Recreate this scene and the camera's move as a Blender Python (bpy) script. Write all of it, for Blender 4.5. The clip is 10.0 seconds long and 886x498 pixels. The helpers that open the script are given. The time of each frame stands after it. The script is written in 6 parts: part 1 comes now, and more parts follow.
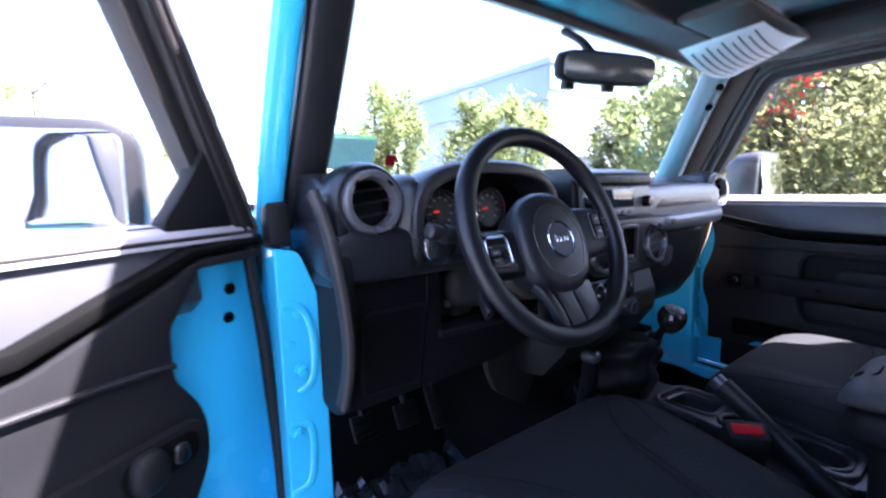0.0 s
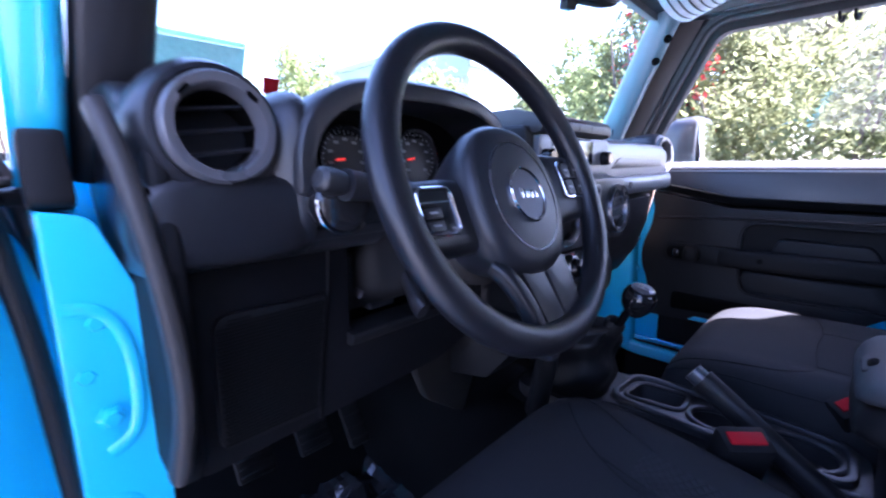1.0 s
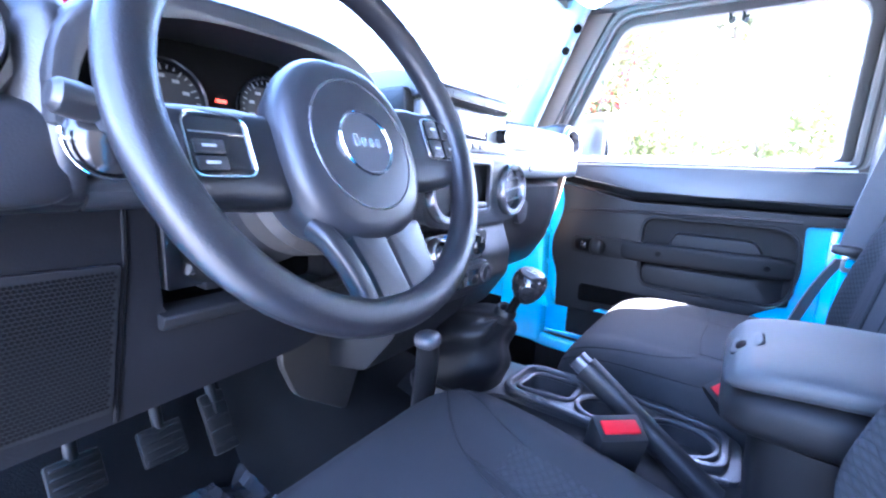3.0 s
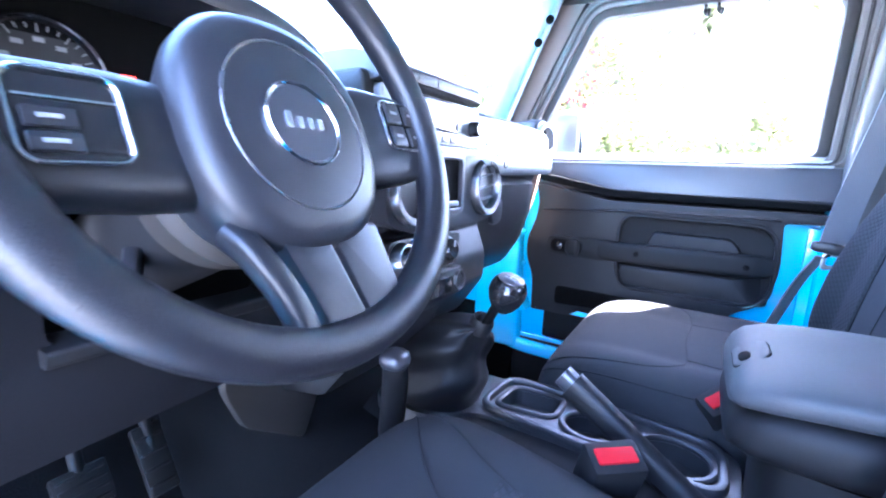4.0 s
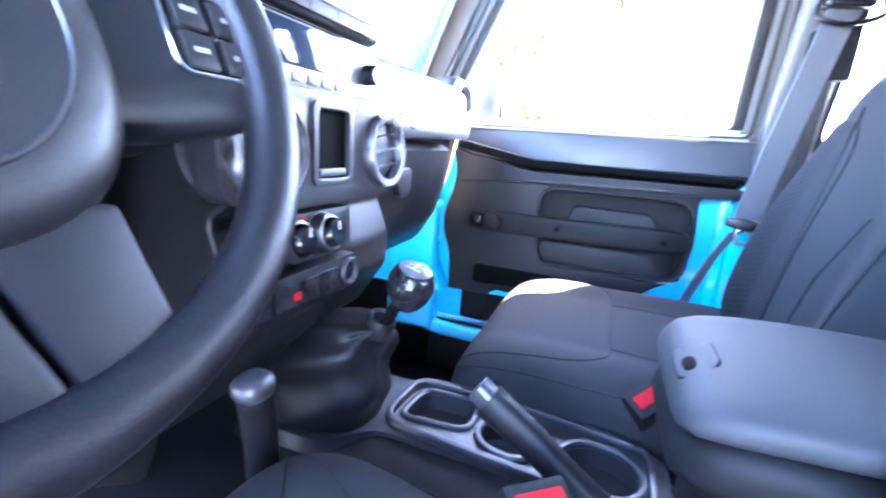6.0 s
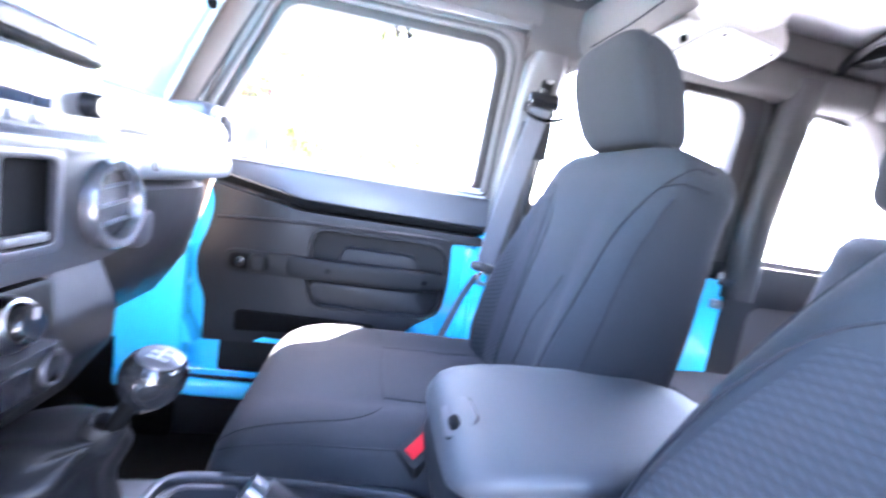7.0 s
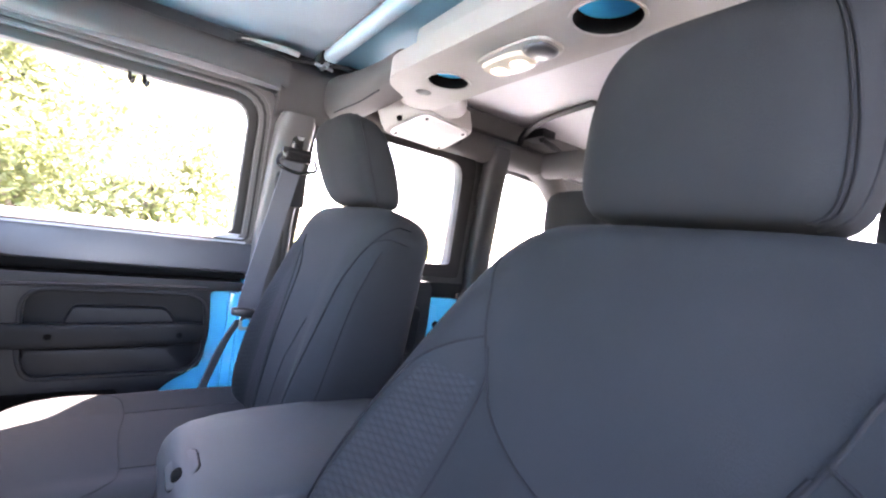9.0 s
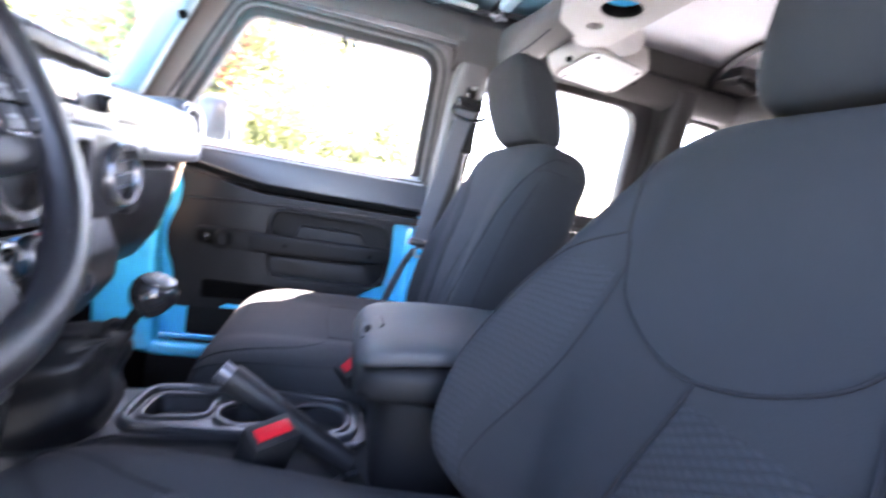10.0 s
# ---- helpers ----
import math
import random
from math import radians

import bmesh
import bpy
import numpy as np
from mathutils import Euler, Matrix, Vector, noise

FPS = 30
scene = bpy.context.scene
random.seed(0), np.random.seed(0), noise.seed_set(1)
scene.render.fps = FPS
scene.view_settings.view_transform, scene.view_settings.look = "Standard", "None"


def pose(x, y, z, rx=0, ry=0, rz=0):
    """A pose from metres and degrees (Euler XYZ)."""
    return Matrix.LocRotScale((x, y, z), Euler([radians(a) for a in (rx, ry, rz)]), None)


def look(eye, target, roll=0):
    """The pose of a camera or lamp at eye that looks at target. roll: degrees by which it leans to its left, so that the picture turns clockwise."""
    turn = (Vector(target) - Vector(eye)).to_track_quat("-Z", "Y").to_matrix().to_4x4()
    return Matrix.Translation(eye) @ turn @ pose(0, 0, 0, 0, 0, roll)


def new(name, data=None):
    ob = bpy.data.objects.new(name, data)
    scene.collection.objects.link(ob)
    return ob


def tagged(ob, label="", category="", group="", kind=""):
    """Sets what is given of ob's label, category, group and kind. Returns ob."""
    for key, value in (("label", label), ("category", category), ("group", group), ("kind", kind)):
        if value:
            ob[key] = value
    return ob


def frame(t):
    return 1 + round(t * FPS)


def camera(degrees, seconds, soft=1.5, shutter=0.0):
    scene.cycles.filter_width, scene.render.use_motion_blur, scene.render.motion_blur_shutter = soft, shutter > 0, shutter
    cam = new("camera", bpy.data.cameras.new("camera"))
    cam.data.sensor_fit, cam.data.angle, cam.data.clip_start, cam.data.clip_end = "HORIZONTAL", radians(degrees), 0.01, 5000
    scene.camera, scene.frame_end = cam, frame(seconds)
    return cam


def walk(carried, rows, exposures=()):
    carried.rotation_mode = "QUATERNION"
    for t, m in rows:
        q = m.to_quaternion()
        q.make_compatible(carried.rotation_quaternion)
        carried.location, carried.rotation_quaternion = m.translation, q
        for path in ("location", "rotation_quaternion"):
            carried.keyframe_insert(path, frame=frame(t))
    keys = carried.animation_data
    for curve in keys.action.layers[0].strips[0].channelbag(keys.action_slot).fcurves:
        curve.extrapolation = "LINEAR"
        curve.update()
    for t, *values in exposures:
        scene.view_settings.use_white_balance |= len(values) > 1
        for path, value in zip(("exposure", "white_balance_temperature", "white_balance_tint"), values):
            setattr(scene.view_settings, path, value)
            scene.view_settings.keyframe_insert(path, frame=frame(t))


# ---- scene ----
# Lengths below are drawn in a unit of S metres, set by the steering wheel's true size.
S = 1.16
cam = camera(91.8, 10.0, soft=2.1, shutter=0.5)
PATH = [
    (0, (-0.799, -0.376, 1.323), (0.375, 1.219, 1.048), -1.1),
    (0.2, (-0.764, -0.34, 1.309), (0.452, 1.214, 0.978), -2.1),
    (0.5, (-0.717, -0.285, 1.297), (0.593, 1.177, 0.914), -4.1),
    (1, (-0.664, -0.216, 1.278), (0.767, 1.129, 0.902), -0.3),
    (1.5, (-0.598, -0.212, 1.259), (0.892, 1.022, 0.754), 2.2),
    (2, (-0.583, -0.238, 1.249), (0.961, 0.991, 0.925), 0.9),
    (2.5, (-0.577, -0.243, 1.244), (0.984, 0.958, 0.895), 2.0),
    (3, (-0.563, -0.244, 1.238), (1.048, 0.881, 0.863), 2.4),
    (3.2, (-0.558, -0.241, 1.236), (1.073, 0.849, 0.849), 2.8),
    (4.3, (-0.475, -0.198, 1.228), (1.217, 0.804, 0.863), 1.7),
    (4.5, (-0.457, -0.194, 1.227), (1.235, 0.801, 0.845), 1.6),
    (5, (-0.424, -0.187, 1.22), (1.271, 0.793, 0.813), 1.4),
    (5.2, (-0.412, -0.181, 1.214), (1.284, 0.787, 0.784), 1.2),
    (6.3, (-0.367, -0.175, 1.23), (1.532, 0.261, 0.778), 5.8),
    (6.5, (-0.362, -0.171, 1.238), (1.584, 0.052, 0.834), 6.9),
    (7, (-0.359, -0.161, 1.266), (1.594, -0.499, 0.999), 9.2),
    (7.5, (-0.38, -0.192, 1.292), (1.439, -1.011, 1.146), 9.7),
    (8, (-0.426, -0.21, 1.319), (1.234, -1.322, 1.227), 9.9),
    (8.5, (-0.459, -0.204, 1.337), (1.163, -1.375, 1.313), 9.0),
    (9, (-0.493, -0.206, 1.329), (1.142, -1.357, 1.302), 7.5),
    (9.5, (-0.528, -0.21, 1.294), (1.229, -1.158, 1.173), 7.8),
    (10, (-0.56, -0.202, 1.255), (1.362, -0.691, 0.995), 9.9),
]
walk(cam, [(t, look(Vector(eye) * S, Vector(target) * S, roll)) for t, eye, target, roll in PATH],
     [(0.0, 3.95, 5900, 28), (0.5, 4.15, 5650, 32), (1.0, 4.30, 5400, 36), (1.5, 5.75, 5300, 28), (2.0, 6.55, 5300, 26), (3.0, 6.88, 5350, 25), (5.0, 6.83, 5400, 24), (6.5, 7.32, 5700, 24), (7.0, 7.38, 6000, 25), (7.5, 7.10, 6500, 26), (8.0, 6.58, 6900, 27), (8.5, 6.20, 7100, 27), (9.3, 6.20, 7000, 27), (10.0, 6.28, 6700, 25)])

# ---- world, sun, exposure ----
SUN_DIR = Vector((0.34, -0.46, 1.0)).normalized()
world = bpy.data.worlds.new("sky")
scene.world = world
world.use_nodes = True
wn = world.node_tree
sky = wn.nodes.new("ShaderNodeTexSky")
sky.sky_type = "NISHITA"
sky.sun_disc = False
sky.sun_elevation = math.asin(SUN_DIR.z)
sky.sun_rotation = math.atan2(SUN_DIR.x, SUN_DIR.y)
sky.dust_density = 2.0
wn.links.new(sky.outputs[0], wn.nodes["Background"].inputs[0])
wn.nodes["Background"].inputs[1].default_value = 0.088
sun_data = bpy.data.lights.new("sun", "SUN")
sun_data.energy, sun_data.angle, sun_data.color = 5.0, radians(0.6), (1.0, 0.95, 0.87)
sun = new("sun", sun_data)
sun.matrix_basis = look(SUN_DIR * 20, (0, 0, 0))


# ---- building helpers ----
def world_of(ob):
    m = ob.matrix_basis.copy()
    if ob.parent:
        m = world_of(ob.parent) @ ob.matrix_parent_inverse @ m
    return m


XF = [Matrix.Identity(4)]


def thing(name, label, category, base=(0, 0, 0), group="", kind=""):
    ob = new(name)
    ob.empty_display_size = 0.05
    ob.matrix_basis = Matrix.Translation(S * (XF[0] @ Vector(base)))
    return tagged(ob, label, category, group, kind)


def mesh_of(name, bm, material, sharp=38):
    bm.transform(Matrix.Scale(S, 4) @ XF[0])
    if XF[0].determinant() < 0:
        bmesh.ops.reverse_faces(bm, faces=bm.faces[:])
    for f in bm.faces:
        f.smooth = True
    me = bpy.data.meshes.new(name)
    bm.to_mesh(me)
    bm.free()
    me.set_sharp_from_angle(angle=radians(sharp))
    for m in (material if isinstance(material, (list, tuple)) else [material]):
        me.materials.append(m)
    return me


def part(name, bm, material, parent, label="", sharp=38):
    ob = new(name, mesh_of(name, bm, material, sharp))
    ob.parent = parent
    ob.matrix_parent_inverse = world_of(parent).inverted()
    if label:
        ob["label"] = label
    return ob


def solo(name, bm, material, label, category, kind="", group="", sharp=38):
    return tagged(new(name, mesh_of(name, bm, material, sharp)), label, category, group, kind)


def leaning(bm):
    """The car's sides lean inwards above the window line."""
    for v in bm.verts:
        if v.co.z > 1.283:
            v.co.x -= 0.20 * (v.co.z - 1.283)
    return bm


def join(*bms):
    out = bms[0]
    for b in bms[1:]:
        me = bpy.data.meshes.new("tmp")
        b.to_mesh(me)
        b.free()
        out.from_mesh(me)
        bpy.data.meshes.remove(me)
    return out


def bevelled(bm, w, seg=2, angle=30):
    if w > 0:
        es = [e for e in bm.edges if len(e.link_faces) == 2 and e.calc_face_angle(0) > radians(angle)]
        bmesh.ops.bevel(bm, geom=es, offset=w, segments=seg, profile=0.6, affect="EDGES", clamp_overlap=True)
    return bm


def box(x0, x1, y0, y1, z0, z1, bevel=0.004, seg=2):
    bm = bmesh.new()
    bmesh.ops.create_cube(bm, size=1, matrix=Matrix.Translation(((x0 + x1) / 2, (y0 + y1) / 2, (z0 + z1) / 2))
                          @ Matrix.Diagonal((abs(x1 - x0), abs(y1 - y0), abs(z1 - z0), 1)))
    return bevelled(bm, bevel, seg)


def prism(points, axis, a, b, bevel=0.004, seg=2):
    """A polygon pushed from a to b along an axis; the points are its other two coordinates in x, y, z order."""
    def at(p, d):
        return {"x": (d, p[0], p[1]), "y": (p[0], d, p[1]), "z": (p[0], p[1], d)}[axis]
    bm = bmesh.new()
    f = bm.faces.new([bm.verts.new(at(p, a)) for p in points])
    r = bmesh.ops.extrude_face_region(bm, geom=[f])
    off = Vector(at((0, 0), b - a))
    bmesh.ops.translate(bm, verts=[v for v in r["geom"] if isinstance(v, bmesh.types.BMVert)], vec=off)
    bmesh.ops.recalc_face_normals(bm, faces=bm.faces[:])
    return bevelled(bm, bevel, seg, 40)


def loft(rings, cap=True, closed=True):
    bm = bmesh.new()
    vs = [[bm.verts.new(p) for p in r] for r in rings]
    n = len(vs[0])
    for r0, r1 in zip(vs, vs[1:]):
        for i in range(n if closed else n - 1):
            j = (i + 1) % n
            bm.faces.new((r0[i], r0[j], r1[j], r1[i]))
    if cap and closed:
        bm.faces.new(vs[0][::-1])
        bm.faces.new(vs[-1])
    bmesh.ops.recalc_face_normals(bm, faces=bm.faces[:])
    return bm


def sring(c, u, v, a, b, n=3.0, count=28):
    """A ring like a rounded rectangle round c, in the plane of u and v."""
    c, u, v = Vector(c), Vector(u), Vector(v)
    out = []
    for i in range(count):
        t = 2 * math.pi * (i + 0.5) / count
        ct, st = math.cos(t), math.sin(t)
        out.append(c + u * (a * math.copysign(abs(ct) ** (2 / n), ct)) + v * (b * math.copysign(abs(st) ** (2 / n), st)))
    return out


def pillow(c, sx, sy, sz, n=3.0, steps=10, count=28, m=None):
    """A soft rounded block with half sizes sx, sy, sz."""
    rings = []
    for i in range(steps + 1):
        a = -1 + 2 * i / steps
        a = math.copysign(1 - (1 - abs(a)) ** 1.6, a) * 0.998
        k = (1 - abs(a) ** n) ** (1 / n)
        rings.append(sring((0, 0, sz * a), (1, 0, 0), (0, 1, 0), sx * max(k, 0.02), sy * max(k, 0.02), n, count))
    bm = loft(rings)
    bm.transform(Matrix.Translation(c) @ (m or Matrix.Identity(4)))
    return bm


def smooth_path(points, per=8):
    pts = [Vector(p) for p in points]
    out = []
    for i in range(len(pts) - 1):
        p0, p1, p2, p3 = pts[max(i - 1, 0)], pts[i], pts[i + 1], pts[min(i + 2, len(pts) - 1)]
        for k in range(per):
            t = k / per
            out.append(0.5 * ((2 * p1) + (p2 - p0) * t + (2 * p0 - 5 * p1 + 4 * p2 - p3) * t * t + (3 * p1 - p0 - 3 * p2 + p3) * t ** 3))
    return out + [pts[-1]]


def sweep(points, a, b=None, up=(0, 0, 1), n=2.0, count=14, per=8, closed=False, taper=None):
    """A bar of half sizes a (sideways) and b (along up) swept along a smoothed path."""
    path = smooth_path(points, per) if per else [Vector(p) for p in points]
    b = a if b is None else b
    rings = []
    for i, p in enumerate(path):
        if closed:
            d = path[(i + 1) % len(path)] - path[i - 1]
        else:
            d = path[min(i + 1, len(path) - 1)] - path[max(i - 1, 0)]
        d.normalize()
        s = d.cross(Vector(up))
        s = s.normalized() if s.length > 1e-4 else Vector((1, 0, 0))
        w = s.cross(d).normalized()
        k = taper(i / (len(path) - 1)) if taper else 1
        rings.append(sring(p, s, w, a * k, b * k, n, count))
    if closed:
        rings.append(rings[0])
        bm = loft(rings, cap=False)
        bmesh.ops.remove_doubles(bm, verts=bm.verts[:], dist=1e-6)
        return bm
    return loft(rings)


def lathe(profile, m, seg=32, cap=False):
    """profile: (radius, height) pairs turned about the z axis of m."""
    rings = [[m @ Vector((max(r, 1e-5) * math.cos(2 * math.pi * i / seg), max(r, 1e-5) * math.sin(2 * math.pi * i / seg), h)) for i in range(seg)] for r, h in profile]
    bm = loft(rings, cap=cap)
    return bm


def aim(c, direction, up=(0, 0, 1)):
    """A pose at c whose z axis looks along direction and whose y axis is as near to up as can be."""
    z = Vector(direction).normalized()
    x = Vector(up).cross(z).normalized()
    y = z.cross(x)
    return Matrix.Translation(c) @ Matrix((x, y, z)).transposed().to_4x4()


def rod(p, q, r, seg=12, r2=None):
    p, q = Vector(p), Vector(q)
    m = aim(p, q - p, (0, 0, 1) if abs((q - p).normalized().z) < 0.95 else (0, 1, 0))
    return lathe([(0, 0), (r, 0), (r if r2 is None else r2, (q - p).length), (0, (q - p).length)], m, seg)


def arc(cx, cy, r, a0, a1, n=6):
    return [(cx + r * math.cos(radians(a0 + (a1 - a0) * i / n)), cy + r * math.sin(radians(a0 + (a1 - a0) * i / n))) for i in range(n + 1)]


def rrect(x0, x1, y0, y1, r, n=5):
    return arc(x1 - r, y1 - r, r, 0, 90, n) + arc(x0 + r, y1 - r, r, 90, 180, n) + arc(x0 + r, y0 + r, r, 180, 270, n) + arc(x1 - r, y0 + r, r, 270, 360, n)


def rounded(points, radii, n=5):
    """A polygon with its corners rounded."""
    out = []
    k = len(points)
    for i, p in enumerate(points):
        r = radii[i] if isinstance(radii, (list, tuple)) else radii
        p = Vector(p)
        a, b = Vector(points[i - 1]) - p, Vector(points[(i + 1) % k]) - p
        r = min(r, a.length * 0.45, b.length * 0.45)
        if r <= 0:
            out.append(tuple(p))
            continue
        pa, pb = p + a.normalized() * r, p + b.normalized() * r
        for j in range(n + 1):
            t = j / n
            out.append(tuple(pa * (1 - t) ** 2 + p * 2 * t * (1 - t) + pb * t * t))
    return out


def frame_prism(outer, inner, axis, a, b):
    """A frame: the band between two outlines of the same number of points, pushed from a to b."""
    def at(p, d):
        return {"x": (d, p[0], p[1]), "y": (p[0], d, p[1]), "z": (p[0], p[1], d)}[axis]
    rings = [[at(p, a) for p in outer], [at(p, b) for p in outer], [at(p, b) for p in inner], [at(p, a) for p in inner], [at(p, a) for p in outer]]
    bm = loft(rings, cap=False)
    bmesh.ops.remove_doubles(bm, verts=bm.verts[:], dist=1e-6)
    bmesh.ops.recalc_face_normals(bm, faces=bm.faces[:])
    return bevelled(bm, min(0.004, abs(b - a) * 0.3), 2, 50)


def strip(path, r, count=8, per=0):
    """A thin cord along points, for seams and edges."""
    return sweep(path, r, r, count=count, per=per, up=(0.3, 0.2, 1))


# ---- materials ----
def material(name, color, rough=0.5, metal=0.0, grain=0.0, scale=200.0, vary=0.15, vary_scale=6.0, coat=0.0, spec=0.5, pattern=None, sheen=0.0, rough_vary=0.1):
    """A surface with two scales of variation: soft patches in tone and gloss, and a fine relief."""
    m = bpy.data.materials.new(name)
    m.use_nodes = True
    n, l = m.node_tree.nodes, m.node_tree.links
    b = n["Principled BSDF"]
    co = n.new("ShaderNodeTexCoord")
    patches = n.new("ShaderNodeTexNoise")
    patches.inputs["Scale"].default_value, patches.inputs["Detail"].default_value = vary_scale, 5
    l.new(co.outputs["Object"], patches.inputs["Vector"])
    fine = n.new("ShaderNodeTexNoise")
    fine.inputs["Scale"].default_value, fine.inputs["Detail"].default_value = scale, 3
    l.new(co.outputs["Object"], fine.inputs["Vector"])
    both = n.new("ShaderNodeMath")
    both.operation = "MULTIPLY_ADD"
    l.new(fine.outputs[0], both.inputs[0])
    both.inputs[1].default_value = 0.4
    l.new(patches.outputs[0], both.inputs[2])
    ramp = n.new("ShaderNodeMapRange")
    ramp.inputs["From Min"].default_value, ramp.inputs["From Max"].default_value = 0.4, 1.0
    ramp.inputs["To Min"].default_value, ramp.inputs["To Max"].default_value = 1 - vary, 1 + vary
    l.new(both.outputs[0], ramp.inputs["Value"])
    mul = n.new("ShaderNodeVectorMath")
    mul.operation = "SCALE"
    mul.inputs[0].default_value = color[:3]
    l.new(ramp.outputs[0], mul.inputs["Scale"])
    l.new(mul.outputs[0], b.inputs["Base Color"])
    rr = n.new("ShaderNodeMapRange")
    rr.inputs["To Min"].default_value, rr.inputs["To Max"].default_value = max(rough - rough_vary, 0.02), min(rough + rough_vary, 1)
    l.new(patches.outputs[0], rr.inputs["Value"])
    l.new(rr.outputs[0], b.inputs["Roughness"])
    b.inputs["Metallic"].default_value = metal
    b.inputs["Coat Weight"].default_value = coat
    b.inputs["Coat Roughness"].default_value = 0.04
    b.inputs["Specular IOR Level"].default_value = spec
    b.inputs["Sheen Weight"].default_value = sheen
    height = fine.outputs[0]
    if pattern:
        height = pattern(n, l, co.outputs["Object"], fine.outputs[0])
    if grain > 0:
        bump = n.new("ShaderNodeBump")
        bump.inputs["Strength"].default_value, bump.inputs["Distance"].default_value = grain, 0.001
        l.new(height, bump.inputs["Height"])
        l.new(bump.outputs[0], b.inputs["Normal"])
    return m


def ribs(n, l, co, fine):
    t = n.new("ShaderNodeTexWave")
    t.bands_direction = "Y"
    t.inputs["Scale"].default_value, t.inputs["Distortion"].default_value = 120, 0
    l.new(co, t.inputs["Vector"])
    return t.outputs[1]


def plain(name, color, rough=0.4, metal=0.0, emit=0.0, spec=0.5):
    m = bpy.data.materials.new(name)
    m.use_nodes = True
    b = m.node_tree.nodes["Principled BSDF"]
    b.inputs["Base Color"].default_value = (*color, 1)
    b.inputs["Roughness"].default_value, b.inputs["Metallic"].default_value = rough, metal
    b.inputs["Specular IOR Level"].default_value = spec
    if emit:
        b.inputs["Emission Color"].default_value = (*color, 1)
        b.inputs["Emission Strength"].default_value = emit
    return m


def pane(name, tint=(1, 1, 1)):
    m = bpy.data.materials.new(name)
    m.use_nodes = True
    n, l = m.node_tree.nodes, m.node_tree.links
    n.remove(n["Principled BSDF"])
    tr, gl, fr, mx = n.new("ShaderNodeBsdfTransparent"), n.new("ShaderNodeBsdfGlossy"), n.new("ShaderNodeLayerWeight"), n.new("ShaderNodeMixShader")
    pw, mr = n.new("ShaderNodeMath"), n.new("ShaderNodeMapRange")
    pw.operation = "POWER"
    pw.inputs[1].default_value = 5.0
    mr.inputs["To Min"].default_value, mr.inputs["To Max"].default_value = 0.022, 0.75
    l.new(fr.outputs["Facing"], pw.inputs[0])
    l.new(pw.outputs[0], mr.inputs["Value"])
    tr.inputs[0].default_value = (*tint, 1)
    gl.inputs["Roughness"].default_value = 0.01
    l.new(mr.outputs[0], mx.inputs[0])
    l.new(tr.outputs[0], mx.inputs[1])
    l.new(gl.outputs[0], mx.inputs[2])
    l.new(mx.outputs[0], n["Material Output"].inputs[0])
    return m


PAINT = material("blue_car_paint", (0.036, 0.60, 0.93), 0.26, coat=0.8, grain=0.02, scale=900, vary=0.06, rough_vary=0.05)
DASH = material("dash_vinyl", (0.0155, 0.0162, 0.0190), 0.38, spec=0.55, grain=0.32, scale=520, vary=0.15, rough_vary=0.12)
PLASTIC = material("moulded_black_plastic", (0.0150, 0.0150, 0.0165), 0.38, spec=0.55, grain=0.28, scale=650, vary=0.18, rough_vary=0.12)
PLASTIC_LOW = material("dull_black_plastic", (0.0065, 0.0065, 0.0070), 0.62, spec=0.24, grain=0.2, scale=500, vary=0.2)
# near-black: shade painted into gaps, wells and recesses; also screws and bolts
DARK = material("recess_shade_and_fittings", (0.002, 0.002, 0.002), 0.8, spec=0.08, grain=0.1, vary=0.2)
GLOSS = material("gloss_black_plastic", (0.012, 0.012, 0.013), 0.12, grain=0.0, vary=0.1, rough_vary=0.05)
GREY = material("grey_pillar_plastic", (0.064, 0.060, 0.058), 0.55, grain=0.22, scale=600, vary=0.08)
SILVER = material("satin_silver_trim", (0.135, 0.14, 0.15), 0.36, metal=0.35, grain=0.05, scale=900, vary=0.07, rough_vary=0.1)
CHROME = material("chrome", (0.85, 0.86, 0.88), 0.08, metal=1.0, vary=0.03, rough_vary=0.04)
STEEL = material("worn_steel", (0.45, 0.45, 0.46), 0.3, metal=1.0, vary=0.15)
FABRIC = material("charcoal_seat_cloth", (0.0165, 0.0175, 0.0195), 0.9, spec=0.2, grain=0.5, scale=900, vary=0.2)
THREAD = material("seam_thread", (0.0150, 0.0150, 0.0168), 0.9, spec=0.12, grain=0.3, scale=800)
LEATHER = material("black_leather", (0.0065, 0.0065, 0.0072), 0.5, spec=0.32, grain=0.5, scale=420, vary=0.15, rough_vary=0.1)
WHEEL = material("wheel_grip", (0.0085, 0.0085, 0.0105), 0.36, spec=0.45, grain=0.35, scale=700, vary=0.12)
HUBMAT = material("airbag_cover", (0.0130, 0.0135, 0.0165), 0.40, spec=0.48, grain=0.22, scale=700, vary=0.10)
GUNMETAL = material("dark_satin_trim", (0.075, 0.075, 0.085), 0.34, metal=0.6, grain=0.08, scale=800, vary=0.08)
BARCOVER = material("grey_bar_cover", (0.047, 0.042, 0.039), 0.8, grain=0.5, scale=420, vary=0.16)
HEADLINER = material("hardtop_inside", (0.43, 0.41, 0.41), 0.6, grain=0.35, scale=300, vary=0.06)
PODMAT = material("pale_overhead_plastic", (0.27, 0.245, 0.225), 0.55, grain=0.2, scale=600, vary=0.05)
CARPET = material("black_carpet", (0.0035, 0.0035, 0.0036), 0.95, spec=0.05, grain=1.0, scale=350, vary=0.35, vary_scale=14)
RUBBER = material("black_rubber", (0.006, 0.006, 0.0065), 0.5, spec=0.35, grain=0.3, scale=350, vary=0.2)
